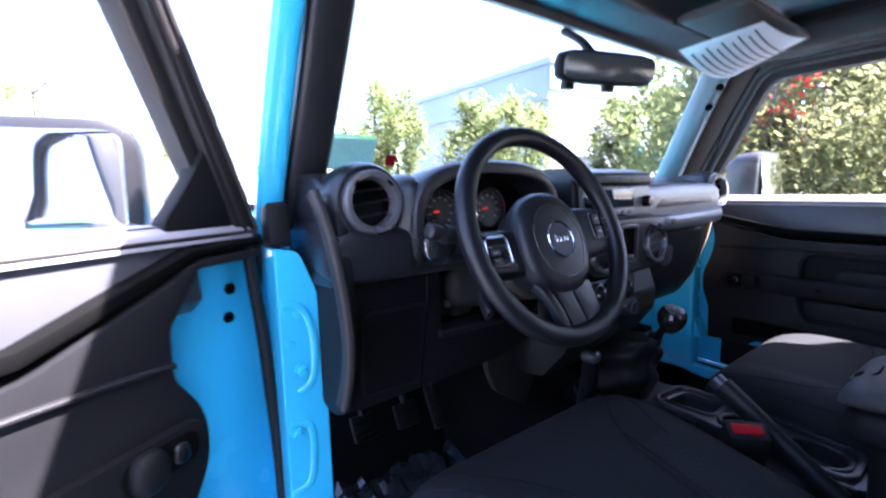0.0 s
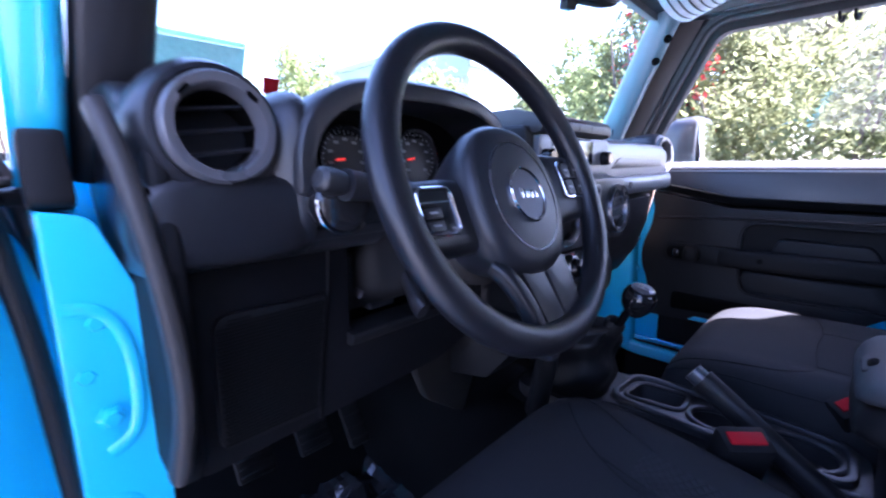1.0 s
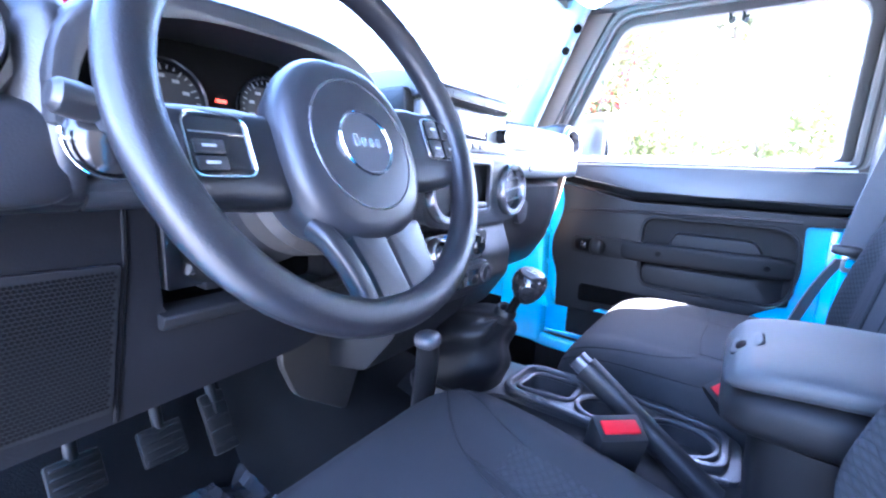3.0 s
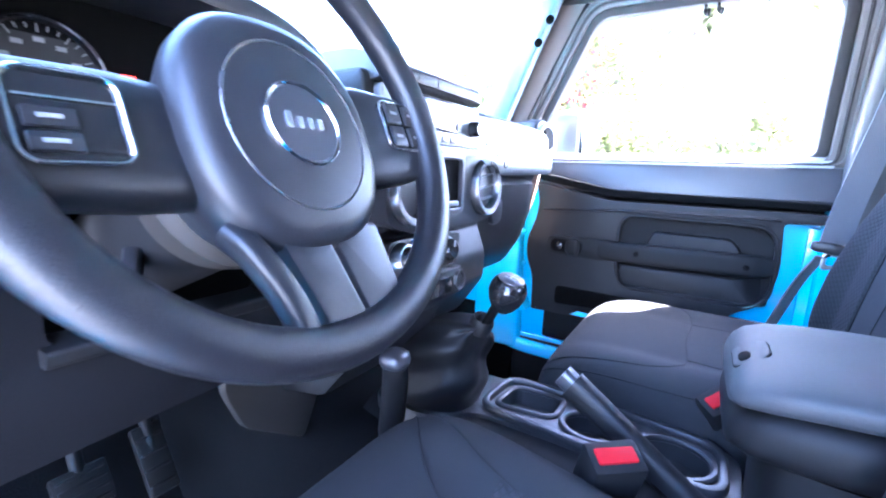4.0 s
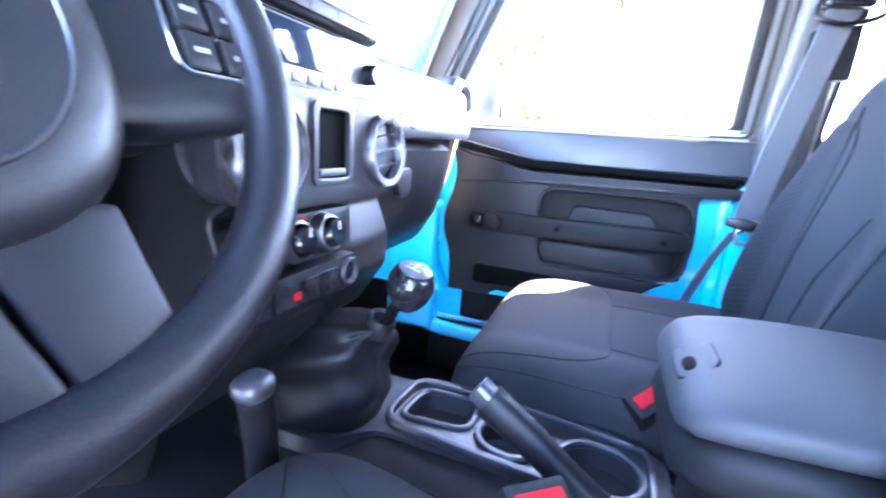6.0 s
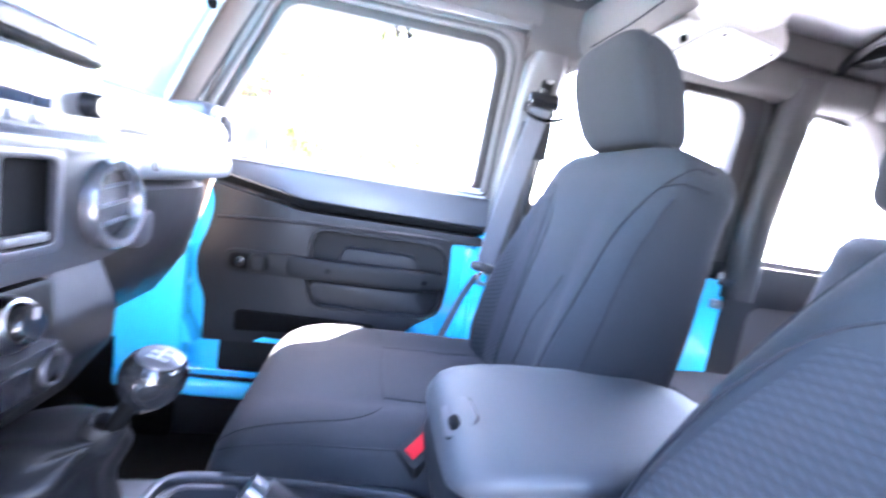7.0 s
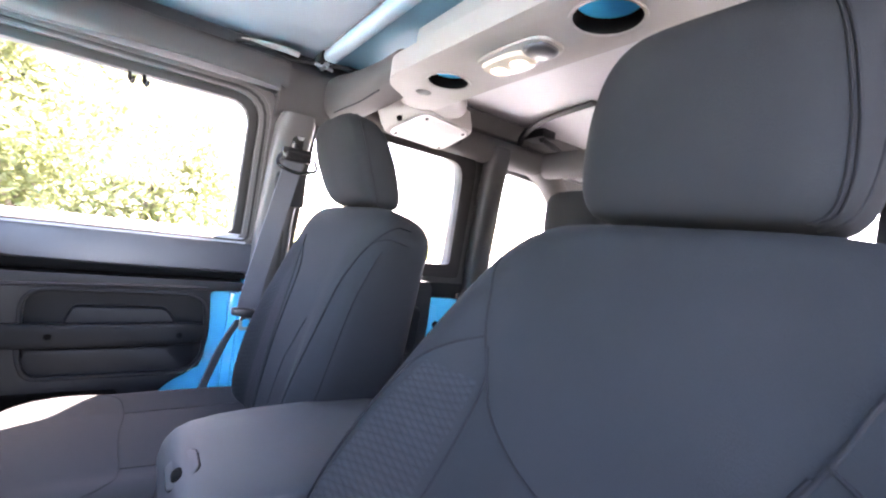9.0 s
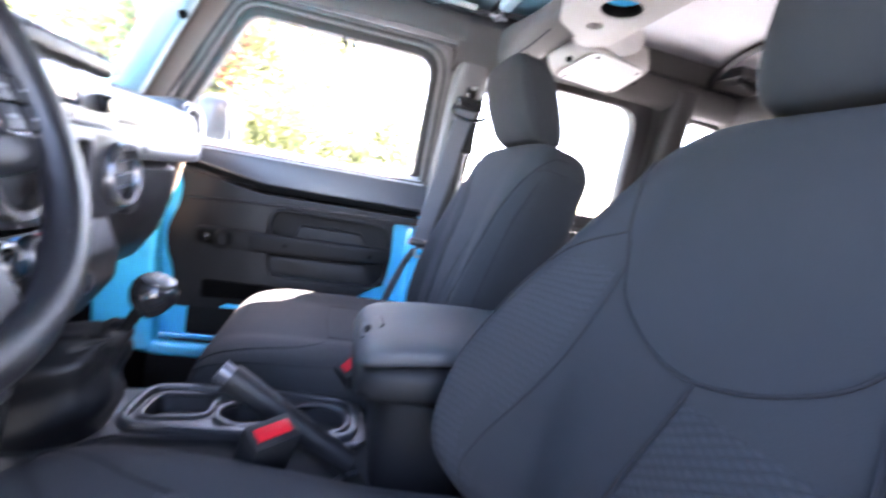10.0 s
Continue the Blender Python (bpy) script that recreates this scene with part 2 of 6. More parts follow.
WEB = material("grey_belt_webbing", (0.085, 0.087, 0.100), 0.6, grain=0.5, scale=300, vary=0.08, pattern=ribs)
RED = material("red_button", (0.36, 0.008, 0.014), 0.5, vary=0.06, spec=0.12)
PAPER = material("printed_paper", (0.72, 0.72, 0.74), 0.6, grain=0.1, scale=60, vary=0.1, vary_scale=30)
SCREEN = material("screen_glass", (0.02, 0.03, 0.05), 0.06, vary=0.05, rough_vary=0.02)
DIAL = material("dial_face", (0.012, 0.012, 0.014), 0.4, vary=0.1)
WHITE_INK = plain("white_print", (0.30, 0.30, 0.31), 0.5)
RED_LIT = plain("lit_red_needle", (1.0, 0.05, 0.02), 0.5, emit=0.05)
LAMP_LIT = plain("lit_bulb", (1.0, 0.78, 0.48), 0.5, emit=0.08)
LENS = material("clear_lamp_lens", (0.55, 0.47, 0.36), 0.2, vary=0.05)
FILM = material("crinkled_plastic_film", (0.02, 0.02, 0.022), 0.07, grain=1.0, scale=28, vary=0.2, rough_vary=0.04)
GLASS = pane("window_glass")
WSHIELD = pane("windscreen_glass", (0.93, 0.99, 0.98))
MIRROR = plain("mirror_silver", (0.85, 0.88, 0.9), 0.02, metal=1.0)
# dark grey paints the dim cabin reflected in the mirror
DARKGLASS = material("mirror_glass_dark_reflection", (0.10, 0.115, 0.12), 0.16, metal=0.4, vary=0.03, rough_vary=0.02)
ASPHALT = material("asphalt", (0.150, 0.160, 0.172), 0.9, grain=1.0, scale=60, vary=0.3, vary_scale=0.6)
WALLPAINT = material("pale_wall_render", (0.30, 0.32, 0.33), 0.8, grain=0.3, scale=30, vary=0.08, vary_scale=0.4)
WALLGREY = material("blue_grey_cladding", (0.24, 0.28, 0.31), 0.6, grain=0.2, scale=10, vary=0.12, vary_scale=0.5)
BARK = material("bark", (0.10, 0.075, 0.055), 0.95, grain=1.0, scale=40, vary=0.35)


def leaf_material(name, color):
    m = material(name, color, 0.75, vary=0.3, vary_scale=3.0, spec=0.1)
    n, l = m.node_tree.nodes, m.node_tree.links
    b = n["Principled BSDF"]
    g = n.new("ShaderNodeNewGeometry")
    hsv = n.new("ShaderNodeHueSaturation")
    mr = n.new("ShaderNodeMapRange")
    mr.inputs["To Min"].default_value, mr.inputs["To Max"].default_value = 0.78, 1.28
    l.new(g.outputs["Random Per Island"], mr.inputs["Value"])
    l.new(mr.outputs[0], hsv.inputs["Value"])
    old = b.inputs["Base Color"].links[0].from_socket
    l.new(old, hsv.inputs["Color"])
    l.new(hsv.outputs[0], b.inputs["Base Color"])
    tl, mx = n.new("ShaderNodeBsdfTranslucent"), n.new("ShaderNodeMixShader")
    l.new(hsv.outputs[0], tl.inputs[0])
    mx.inputs[0].default_value = 0.6
    l.new(b.outputs[0], mx.inputs[1])
    l.new(tl.outputs[0], mx.inputs[2])
    l.new(mx.outputs[0], n["Material Output"].inputs[0])
    return m


LEAF = leaf_material("leaf_green", (0.135, 0.148, 0.066))
LEAF_LIGHT = leaf_material("leaf_yellow_green", (0.18, 0.20, 0.080))
LEAF_RED = leaf_material("leaf_red", (0.50, 0.06, 0.05))

TAN = material("tan_foam_strip", (0.34, 0.25, 0.18), 0.8, grain=0.4, scale=300, vary=0.12)
SHROUD = material("brown_grey_plastic", (0.024, 0.0215, 0.019), 0.55, spec=0.25, grain=0.2, scale=600)
RINGMAT = material("satin_vent_ring", (0.135, 0.135, 0.143), 0.30, metal=0.3, grain=0.04, scale=800, vary=0.08)
SPOKEMAT = material("satin_charcoal_spoke", (0.0110, 0.0116, 0.0138), 0.36, spec=0.42, grain=0.18, scale=900, vary=0.08)
LIDMAT = material("grey_armrest_vinyl", (0.037, 0.038, 0.040), 0.58, spec=0.35, grain=0.3, scale=500, vary=0.08)
FRAMEMAT = material("dark_grey_window_frame", (0.064, 0.058, 0.055), 0.5, grain=0.2, scale=500, vary=0.1)
# darker than the dash: footwell shade put into the colour
KNEEMAT = material("shaded_knee_panel_plastic", (0.0054, 0.0054, 0.0062), 0.56, spec=0.18, grain=0.3, scale=600, vary=0.18)
BEZELMAT = material("charcoal_bezel_plastic", (0.021, 0.0215, 0.025), 0.38, spec=0.45, grain=0.14, scale=700, vary=0.12)
# whiter than the pod: lamp light on the cover put into colour
COVERMAT = material("lamplit_speaker_cover", (0.74, 0.70, 0.67), 0.5, grain=0.1, scale=600, vary=0.04)
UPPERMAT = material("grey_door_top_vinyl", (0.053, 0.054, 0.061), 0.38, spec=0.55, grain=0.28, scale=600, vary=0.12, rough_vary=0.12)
# pale colour paints in the sun on the window ledge
LEDGEMAT = material("sunlit_window_ledge", (0.40, 0.40, 0.42), 0.5, grain=0.15, scale=500, vary=0.08)
SEALMAT = material("window_channel_rubber", (0.020, 0.018, 0.0175), 0.6, spec=0.3, grain=0.3, scale=400, vary=0.15)
PILLARTRIM = material("taupe_pillar_trim", (0.130, 0.100, 0.085), 0.6, grain=0.25, scale=500, vary=0.1)
ROOFPANEL = material("blue_grey_roof_panel", (0.135, 0.165, 0.185), 0.5, grain=0.25, scale=350, vary=0.10, vary_scale=4.0)
ROOFTEAL = material("teal_roof_panel_edge", (0.075, 0.165, 0.21), 0.42, grain=0.15, scale=400, vary=0.18, vary_scale=5.0)
RIBMAT = material("pale_blue_roof_rib", (0.27, 0.34, 0.37), 0.4, grain=0.1, scale=500, vary=0.06)
DARKRING = material("dark_chrome_ring", (0.14, 0.14, 0.15), 0.25, metal=0.8, grain=0.03, scale=800, vary=0.06)
CONSOLEMAT = material("satin_console_plastic", (0.0165, 0.0168, 0.0190), 0.42, spec=0.5, grain=0.25, scale=600, vary=0.15, rough_vary=0.1)
BLUEMARK = plain("blue_print", (0.04, 0.22, 0.55), 0.5)
REARTRIM = material("dark_rear_side_trim", (0.042, 0.040, 0.040), 0.55, grain=0.25, scale=450, vary=0.12)
DECAL = leaf_material("teal_windscreen_film", (0.36, 0.43, 0.385))
DECAL_EDGE = leaf_material("green_film_edge", (0.50, 0.64, 0.42))
CAPBAND = material("taupe_cap_band", (0.036, 0.033, 0.031), 0.5, spec=0.4, grain=0.2, scale=600, vary=0.1)
# dark boards for the added wall that blocks light
BLOCKERMAT = material("dark_blocker_boards", (0.030, 0.026, 0.022), 0.85, spec=0.2, grain=0.6, scale=30, vary=0.3, vary_scale=2.0)


def quilted_cloth(name, color, pitch):
    """Seat cloth woven in small puffed diamonds, its colour darker along the creases."""
    m = material(name, color, 0.88, spec=0.2, grain=0.0, scale=900, vary=0.14)
    n, l = m.node_tree.nodes, m.node_tree.links
    b = n["Principled BSDF"]

    def calc(op, a, c=None):
        k = n.new("ShaderNodeMath")
        k.operation = op
        for i, v in enumerate((a, c)):
            if v is None:
                continue
            if isinstance(v, (int, float)):
                k.inputs[i].default_value = v
            else:
                l.new(v, k.inputs[i])
        return k.outputs[0]
    co, sp = n.new("ShaderNodeTexCoord"), n.new("ShaderNodeSeparateXYZ")
    l.new(co.outputs["Object"], sp.inputs[0])
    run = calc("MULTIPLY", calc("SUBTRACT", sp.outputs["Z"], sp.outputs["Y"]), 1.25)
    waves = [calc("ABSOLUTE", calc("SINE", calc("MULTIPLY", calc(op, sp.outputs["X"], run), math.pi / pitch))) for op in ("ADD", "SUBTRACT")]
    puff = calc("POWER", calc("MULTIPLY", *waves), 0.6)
    # base colour falls off towards the creases of each diamond
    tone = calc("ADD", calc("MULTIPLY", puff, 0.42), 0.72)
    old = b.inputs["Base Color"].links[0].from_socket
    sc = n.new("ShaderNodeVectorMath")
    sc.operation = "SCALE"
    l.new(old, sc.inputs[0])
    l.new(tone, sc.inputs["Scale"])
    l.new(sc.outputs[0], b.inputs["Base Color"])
    bump = n.new("ShaderNodeBump")
    bump.inputs["Strength"].default_value, bump.inputs["Distance"].default_value = 0.7, 0.0016
    l.new(puff, bump.inputs["Height"])
    l.new(bump.outputs[0], b.inputs["Normal"])
    return m


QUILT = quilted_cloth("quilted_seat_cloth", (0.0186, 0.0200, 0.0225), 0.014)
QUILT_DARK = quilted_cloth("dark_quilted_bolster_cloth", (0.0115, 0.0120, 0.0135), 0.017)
BOOTMAT = material("soft_boot_leather", (0.0075, 0.0075, 0.0082), 0.46, spec=0.2, grain=0.4, scale=300, vary=0.2, rough_vary=0.12)
# greyer blue used on the passenger windscreen pillar only
FRAMETEAL = material("grey_teal_frame", (0.105, 0.165, 0.185), 0.34, coat=0.3, grain=0.04, scale=700, vary=0.08)
# darkened copy of the dash colour, with shade on lower parts put in
DASHLOW = material("shaded_dash_plastic", (0.0062, 0.0065, 0.0076), 0.40, spec=0.26, grain=0.28, scale=560, vary=0.18, rough_vary=0.12)
DOORMAT = material("black_door_trim", (0.0125, 0.0125, 0.0137), 0.46, spec=0.20, grain=0.3, scale=620, vary=0.18, rough_vary=0.12)


# ---- ground and distance ----
def holed(outer, holes, axis, a, b, bevel=0.0):
    """A plate from a to b along an axis, with an outline and openings through it."""
    def at(p, d):
        return {"x": (d, p[0], p[1]), "y": (p[0], d, p[1]), "z": (p[0], p[1], d)}[axis]
    bm = bmesh.new()
    edges = []
    for loop in (outer, *holes):
        vs = [bm.verts.new(at(p, a)) for p in loop]
        edges += [bm.edges.new((vs[i], vs[(i + 1) % len(vs)])) for i in range(len(vs))]
    bmesh.ops.triangle_fill(bm, edges=edges, use_beauty=True)
    r = bmesh.ops.extrude_face_region(bm, geom=bm.faces[:], use_keep_orig=True)
    bmesh.ops.translate(bm, verts=[v for v in r["geom"] if isinstance(v, bmesh.types.BMVert)], vec=Vector(at((0, 0), b - a)))
    bmesh.ops.recalc_face_normals(bm, faces=bm.faces[:])
    if bevel:
        bevelled(bm, bevel, 2, 50)
    return bm


ground = solo("ground", box(-90, 90, -90, 90, -0.2, 0, 0), ASPHALT, "grey asphalt car park ground", "ground", "structure")

# unseen wall added to cut sky light through the driver's opening
solo("light_block_wall", join(*[box(-1.34, -1.30 + 0.01 * (i % 2), -5.0 + i * 0.3, -4.705 + i * 0.3, 0, 2.6, 0.006) for i in range(14)]), BLOCKERMAT, "added dark board wall, out of view, that shades the car", "wall", "structure")

# ---- the car's shell ----
body = thing("parked_car", "bright blue off-road car body with open driver side", "car", (0, -0.8, 0.6))
floor = solo("floor", join(box(-0.70, 0.70, -2.1, 0.62, 0.575, 0.60, 0.003)), CARPET, "black carpeted car floor", "floor", "structure")
part("firewall", join(box(-0.70, 0.70, 0.60, 0.63, 0.60, 1.30, 0.01), prism([(0.36, 0.60), (0.60, 0.60), (0.60, 0.86), (0.58, 0.86)], "x", -0.70, 0.70, 0.01)), CARPET, body)
part("firewall_panel", box(0.20, 0.645, 0.50, 0.52, 0.81, 1.16, 0.004), PAINT, body)
part("transmission_tunnel", loft([sring((-0.01, y, 0.60), (1, 0, 0), (0, 0, 1), w, h, 3.2, 24) for y, w, h in ((0.60, 0.20, 0.30), (0.3, 0.18, 0.27), (0.1, 0.15, 0.25), (-0.5, 0.13, 0.22), (-0.9, 0.12, 0.12))]), CARPET, body)
ceiling = solo("ceiling", box(-0.61, 0.61, -2.12, 0.16, 1.750, 1.770, 0.01), HEADLINER, "pale grey hardtop inside with panel joints", "ceiling", "structure")
for x0, x1 in ((-0.60, -0.008), (0.008, 0.60)):
    part("front_roof_panel", box(x0, x1, -0.512, 0.14, 1.738, 1.7485, 0.004), ROOFPANEL, body)
    part("panel_edge", box(x0, x1, -0.665, -0.552, 1.736, 1.7485, 0.005), ROOFTEAL, body)
part("roof_rib", loft([sring((x, -0.534, 1.735), (0, 1, 0), (0, 0, 1), 0.017, 0.013, 3, 18) for x in (-0.60, -0.2, 0.2, 0.60)]), RIBMAT, body, "pale blue roof rib")
part("roof_rib", prism(rounded([(0.02, 1.748), (0.06, 1.748), (0.048, 1.722), (0.032, 1.722)], 0.008), "x", -0.62, 0.62, 0), HEADLINER, body)

for side in (1, -1):
    XF[0] = Matrix.Diagonal((side, 1, 1, 1))
    # hinge pillar and sill
    hx = 0.05 if side > 0 else 0.0
    if side > 0:
        part("hinge_pillar", prism(rounded([(0.220, 0.72), (0.36, 0.72), (0.36, 1.245), (0.290, 1.245), (0.250, 1.195), (0.232, 1.10)], 0.02), "x", 0.634, 0.688, 0.012, 3), PAINT, body)
    else:
        part("hinge_pillar", prism(rounded([(0.640, 0.72), (0.576, 0.72), (0.575, 1.12), (0.580, 1.170), (0.606, 1.240), (0.640, 1.246)], [0.004, 0.004, 0.03, 0.03, 0.012, 0.004]), "y", 0.232, 0.36, 0.009, 3), PAINT, body)
        part("pillar_emboss", sweep([(0.634, 0.233, 1.165), (0.612, 0.232, 1.160), (0.597, 0.232, 1.135), (0.592, 0.232, 1.09), (0.598, 0.232, 1.045), (0.618, 0.233, 1.03)], 0.006, 0.0035, up=(0, 1, 0), n=2.2, count=12), PAINT, body)
        part("pillar_emboss", sweep([(0.634, 0.233, 0.985), (0.606, 0.232, 0.975), (0.602, 0.232, 0.93), (0.610, 0.232, 0.885), (0.634, 0.233, 0.875)], 0.006, 0.0035, up=(0, 1, 0), n=2.2, count=12), PAINT, body)
        part("pillar_seal", sweep([(0.664, 0.275, 1.243), (0.660, 0.278, 1.20), (0.652, 0.28, 1.12), (0.647, 0.28, 1.03), (0.641, 0.28, 0.90), (0.640, 0.28, 0.75)], 0.009, 0.009, up=(0, 1, 0), n=2.2, count=12), RUBBER, body)
    for k, (y, z) in enumerate(((0.285, 1.150), (0.262, 1.105), (0.290, 1.065), (0.268, 0.97))):
        part("hinge_bolt", lathe([(0.0, 0.005), (0.006, 0.005), (0.0075, 0.003), (0.0075, 0.0), (0.011, -0.0005), (0.011, -0.004)], aim((0.614 + hx + 0.012 * (k % 2), 0.229 + (0.006 if z > 1.1 else -0.003), z), (0, -1, 0)), 6), PAINT, body)
    if side > 0:
        part("kick_panel", prism([(0.20, 0.835), (0.60, 0.835), (0.60, 1.2), (0.36, 1.2), (0.25, 0.95)], "x", 0.645, 0.70, 0.004), PAINT, body)
        part("kick_carpet", box(0.650, 0.70, 0.24, 0.60, 0.60, 0.832, 0.004), CARPET, body)
    else:
        part("hinge_gap", box(0.630, 0.656, 0.350, 0.372, 0.60, 1.26, 0.003), RUBBER, body)
    part("door_sill", sweep([(0.655, 0.325, 0.83), (0.655, 0.300, 0.765), (0.655, 0.235, 0.732), (0.655, 0.10, 0.725), (0.655, -0.36, 0.722), (0.655, -0.42, 0.74), (0.655, -0.47, 0.86)], 0.014, 0.019, up=(0, 0.3, 1), n=3.5), PAINT, body)
    part("rocker", box(0.685, 0.74, -1.2, 0.34, 0.50, 0.742, 0.012), PAINT, body)
    part("sill_trim", box(0.667, 0.6835, -1.2, 0.32, 0.60, 0.745, 0.004), PLASTIC_LOW, body)
    # windscreen pillar: painted frame and its trims
    a0, a1 = (Vector((0.612, 0.352, 1.26)), Vector((0.570, 0.150, 1.69))) if side > 0 else (Vector((0.626, 0.325, 1.24)), Vector((0.600, 0.130, 1.69)))
    pillar = part("windscreen_pillar", sweep([a0, a0.lerp(a1, 0.5) + Vector((0.004, 0.004, 0)), a1], 0.034 if side > 0 else 0.017, 0.030 if side > 0 else 0.020, up=(1, 0.3, 0), n=4, per=5), FRAMETEAL if side > 0 else PAINT, body)
    if side > 0:
        part("pillar_trim", sweep([(0.662, 0.322, 1.255), (0.650, 0.201, 1.50), (0.632, 0.112, 1.67)], 0.032, 0.016, up=(1, 0.2, 0), n=3.4, per=6, count=20), PILLARTRIM, pillar)
        part("trim_joint", sweep([(0.640, 0.345, 1.255), (0.629, 0.226, 1.50), (0.612, 0.140, 1.67)], 0.0035, 0.0035, up=(1, 0.2, 0), n=2, per=6, count=8), DARK, pillar)
        part("pillar_weatherstrip", sweep([(0.664, 0.285, 1.27), (0.650, 0.171, 1.50), (0.634, 0.083, 1.66)], 0.006, 0.012, up=(1, 0.2, 0), n=2, per=6), RUBBER, pillar)
        for c in ((0.553, 0.158, 1.587), (0.548, 0.181, 1.537)):
            part("bolt_hole", lathe([(0.0, 0.0006), (0.0075, 0.0006), (0.0085, 0.0016), (0.0095, 0.0016), (0.0100, -0.006)], aim(c, (-0.86, -0.42, -0.12)), 18), DARK, pillar)
    else:
        part("pillar_trim", sweep([a0 + Vector((-0.050, 0.004, 0.03)), a0.lerp(a1, 0.5) + Vector((-0.050, 0.004, 0)), a1 + Vector((-0.048, 0.004, 0.0))], 0.031, 0.016, up=(0, -1, -0.4), n=4, per=5), PLASTIC, pillar)
        part("hinge_cover", prism(rounded([(0.236, 1.248), (0.280, 1.242), (0.285, 1.300), (0.250, 1.312)], 0.010), "x", 0.612, 0.642, 0.005), PLASTIC_LOW, pillar)
    # middle pillar
    part("pillar_flange", box(0.690, 0.704, -0.470, -0.405, 0.73, 1.135, 0.003), PAINT, body)
    part("middle_pillar", prism(rounded([(-0.425, 0.72), (-0.60, 0.72), (-0.60, 1.18), (-0.425, 1.18)], 0.02), "x", 0.66, 0.725, 0.01), PAINT, body)
    part("middle_pillar_trim", leaning(loft([sring((0.668 + dx, -0.484 + dy, z), (1, 0, 0), (0, 1, 0), 0.036, 0.044 + w, 4, 28) for dx, dy, z, w in ((0.03, -0.0, 1.16, 0.0), (0.025, 0, 1.3, 0.0), (0.012, -0.005, 1.5, 0.0), (0.004, -0.008, 1.57, 0.0), (0.002, -0.009, 1.592, -0.006))])), GREY, body)
    # unseen outer piece added behind the pillar to block stray sun
    part("pillar_sun_block", leaning(box(0.7365, 0.775, -0.552, -0.46, 1.19, 1.66, 0.006)), PAINT, body)
    # rear side walls with their openings
    part("rear_side_wall", leaning(holed([(-0.52, 0.62), (-2.1, 0.62), (-2.1, 1.75), (-0.52, 1.75)],
                                 [rounded([(-0.538, 1.245), (-1.075, 1.242), (-1.035, 1.600), (-0.548, 1.605)], [0.02, 0.04, 0.07, 0.03]), rounded([(-1.225, 1.215), (-1.80, 1.21), (-1.75, 1.57), (-1.205, 1.605)], [0.03, 0.05, 0.05, 0.05])], "x", 0.70, 0.735)), REARTRIM, body)
    part("rear_window_seal", leaning(frame_prism(rounded([(-0.531, 1.222), (-1.115, 1.212), (-1.080, 1.635), (-0.534, 1.640)], [0.03, 0.03, 0.07, 0.03]), rounded([(-0.543, 1.262), (-1.070, 1.258), (-1.030, 1.592), (-0.552, 1.597)], [0.025, 0.025, 0.06, 0.025]), "x", 0.682, 0.702)), SEALMAT, body)
    part("rear_door_glass", leaning(prism(rounded([(-0.530, 1.235), (-1.085, 1.23), (-1.07, 1.61), (-0.535, 1.615)], 0.03), "x", 0.715, 0.719, 0)), GLASS, body).visible_shadow = False
    part("quarter_glass", leaning(prism(rounded([(-1.21, 1.22), (-1.82, 1.21), (-1.77, 1.58), (-1.25, 1.61)], 0.05), "x", 0.715, 0.719, 0)), GLASS, body).visible_shadow = False
    part("rear_pillar_cover", leaning(loft([sring((0.665, y, z), (1, 0, 0), (0, 1, 0), 0.035, 0.040, 3, 20) for y, z in ((-1.170, 1.10), (-1.172, 1.3), (-1.152, 1.5), (-1.140, 1.66))])), SEALMAT, body)
    part("rear_door_trim", holed(rounded([(-0.60, 0.80), (-0.90, 0.80), (-0.965, 0.95), (-0.985, 1.04), (-0.985, 1.20), (-0.60, 1.20)], 0.03), [rounded([(-0.70, 0.97), (-0.945, 0.97), (-0.955, 1.12), (-0.70, 1.12)], 0.03)], "x", 0.645, 0.70), PLASTIC, body)
    part("rear_lower_trim", holed(rounded([(-0.995, 0.62), (-2.05, 0.62), (-2.05, 1.195), (-0.995, 1.195)], 0.02), [rounded([(-1.25, 0.80), (-1.80, 0.80), (-1.80, 1.08), (-1.25, 1.08)], 0.05)], "x", 0.688, 0.699, 0.003), PLASTIC_LOW, body)
    part("rear_door_edge", prism(rounded([(-0.90, 0.80), (-1.145, 0.80), (-1.145, 1.145), (-0.97, 1.145), (-0.97, 1.0)], 0.01), "x", 0.675, 0.70, 0.004), PAINT, body)
    part("plate_hole", lathe([(0.0, 0.0008), (0.010, 0.0008), (0.012, 0.002), (0.013, -0.003)], aim((0.674, -1.035, 1.055), (-1, 0, 0)), 16), DARK, body)
    part("rear_door_latch", join(box(0.655, 0.676, -1.128, -1.105, 1.066, 1.090, 0.003), rod((0.652, -1.122, 1.08), (0.652, -1.095, 1.075), 0.005)), STEEL, body)
    part("rear_hinge", join(box(0.640, 0.675, -1.16, -1.085, 1.135, 1.155, 0.004), lathe([(0.0, 0.02), (0.011, 0.018), (0.012, 0.0)], aim((0.655, -1.10, 1.15), (0, 0, 1), (0, 1, 0)), 12), box(0.65, 0.67, -1.19, -1.15, 1.14, 1.172, 0.004)), CHROME, body)
    # unseen outer strip added to keep a sun sliver off the cushion
    part("sun_block_strip", box(0.7365 - 0.045, 0.80, -2.05, -0.60, 1.652, 1.678, 0.006), PAINT, body)
    # filler added to close off the bright gap above the rear rail
    part("roof_gap_filler", prism(rounded([(0.645, 1.690), (0.585, 1.700), (0.555, 1.7485), (0.645, 1.7485)], 0.006), "y", -2.05, -0.67, 0.003), BARCOVER, body)
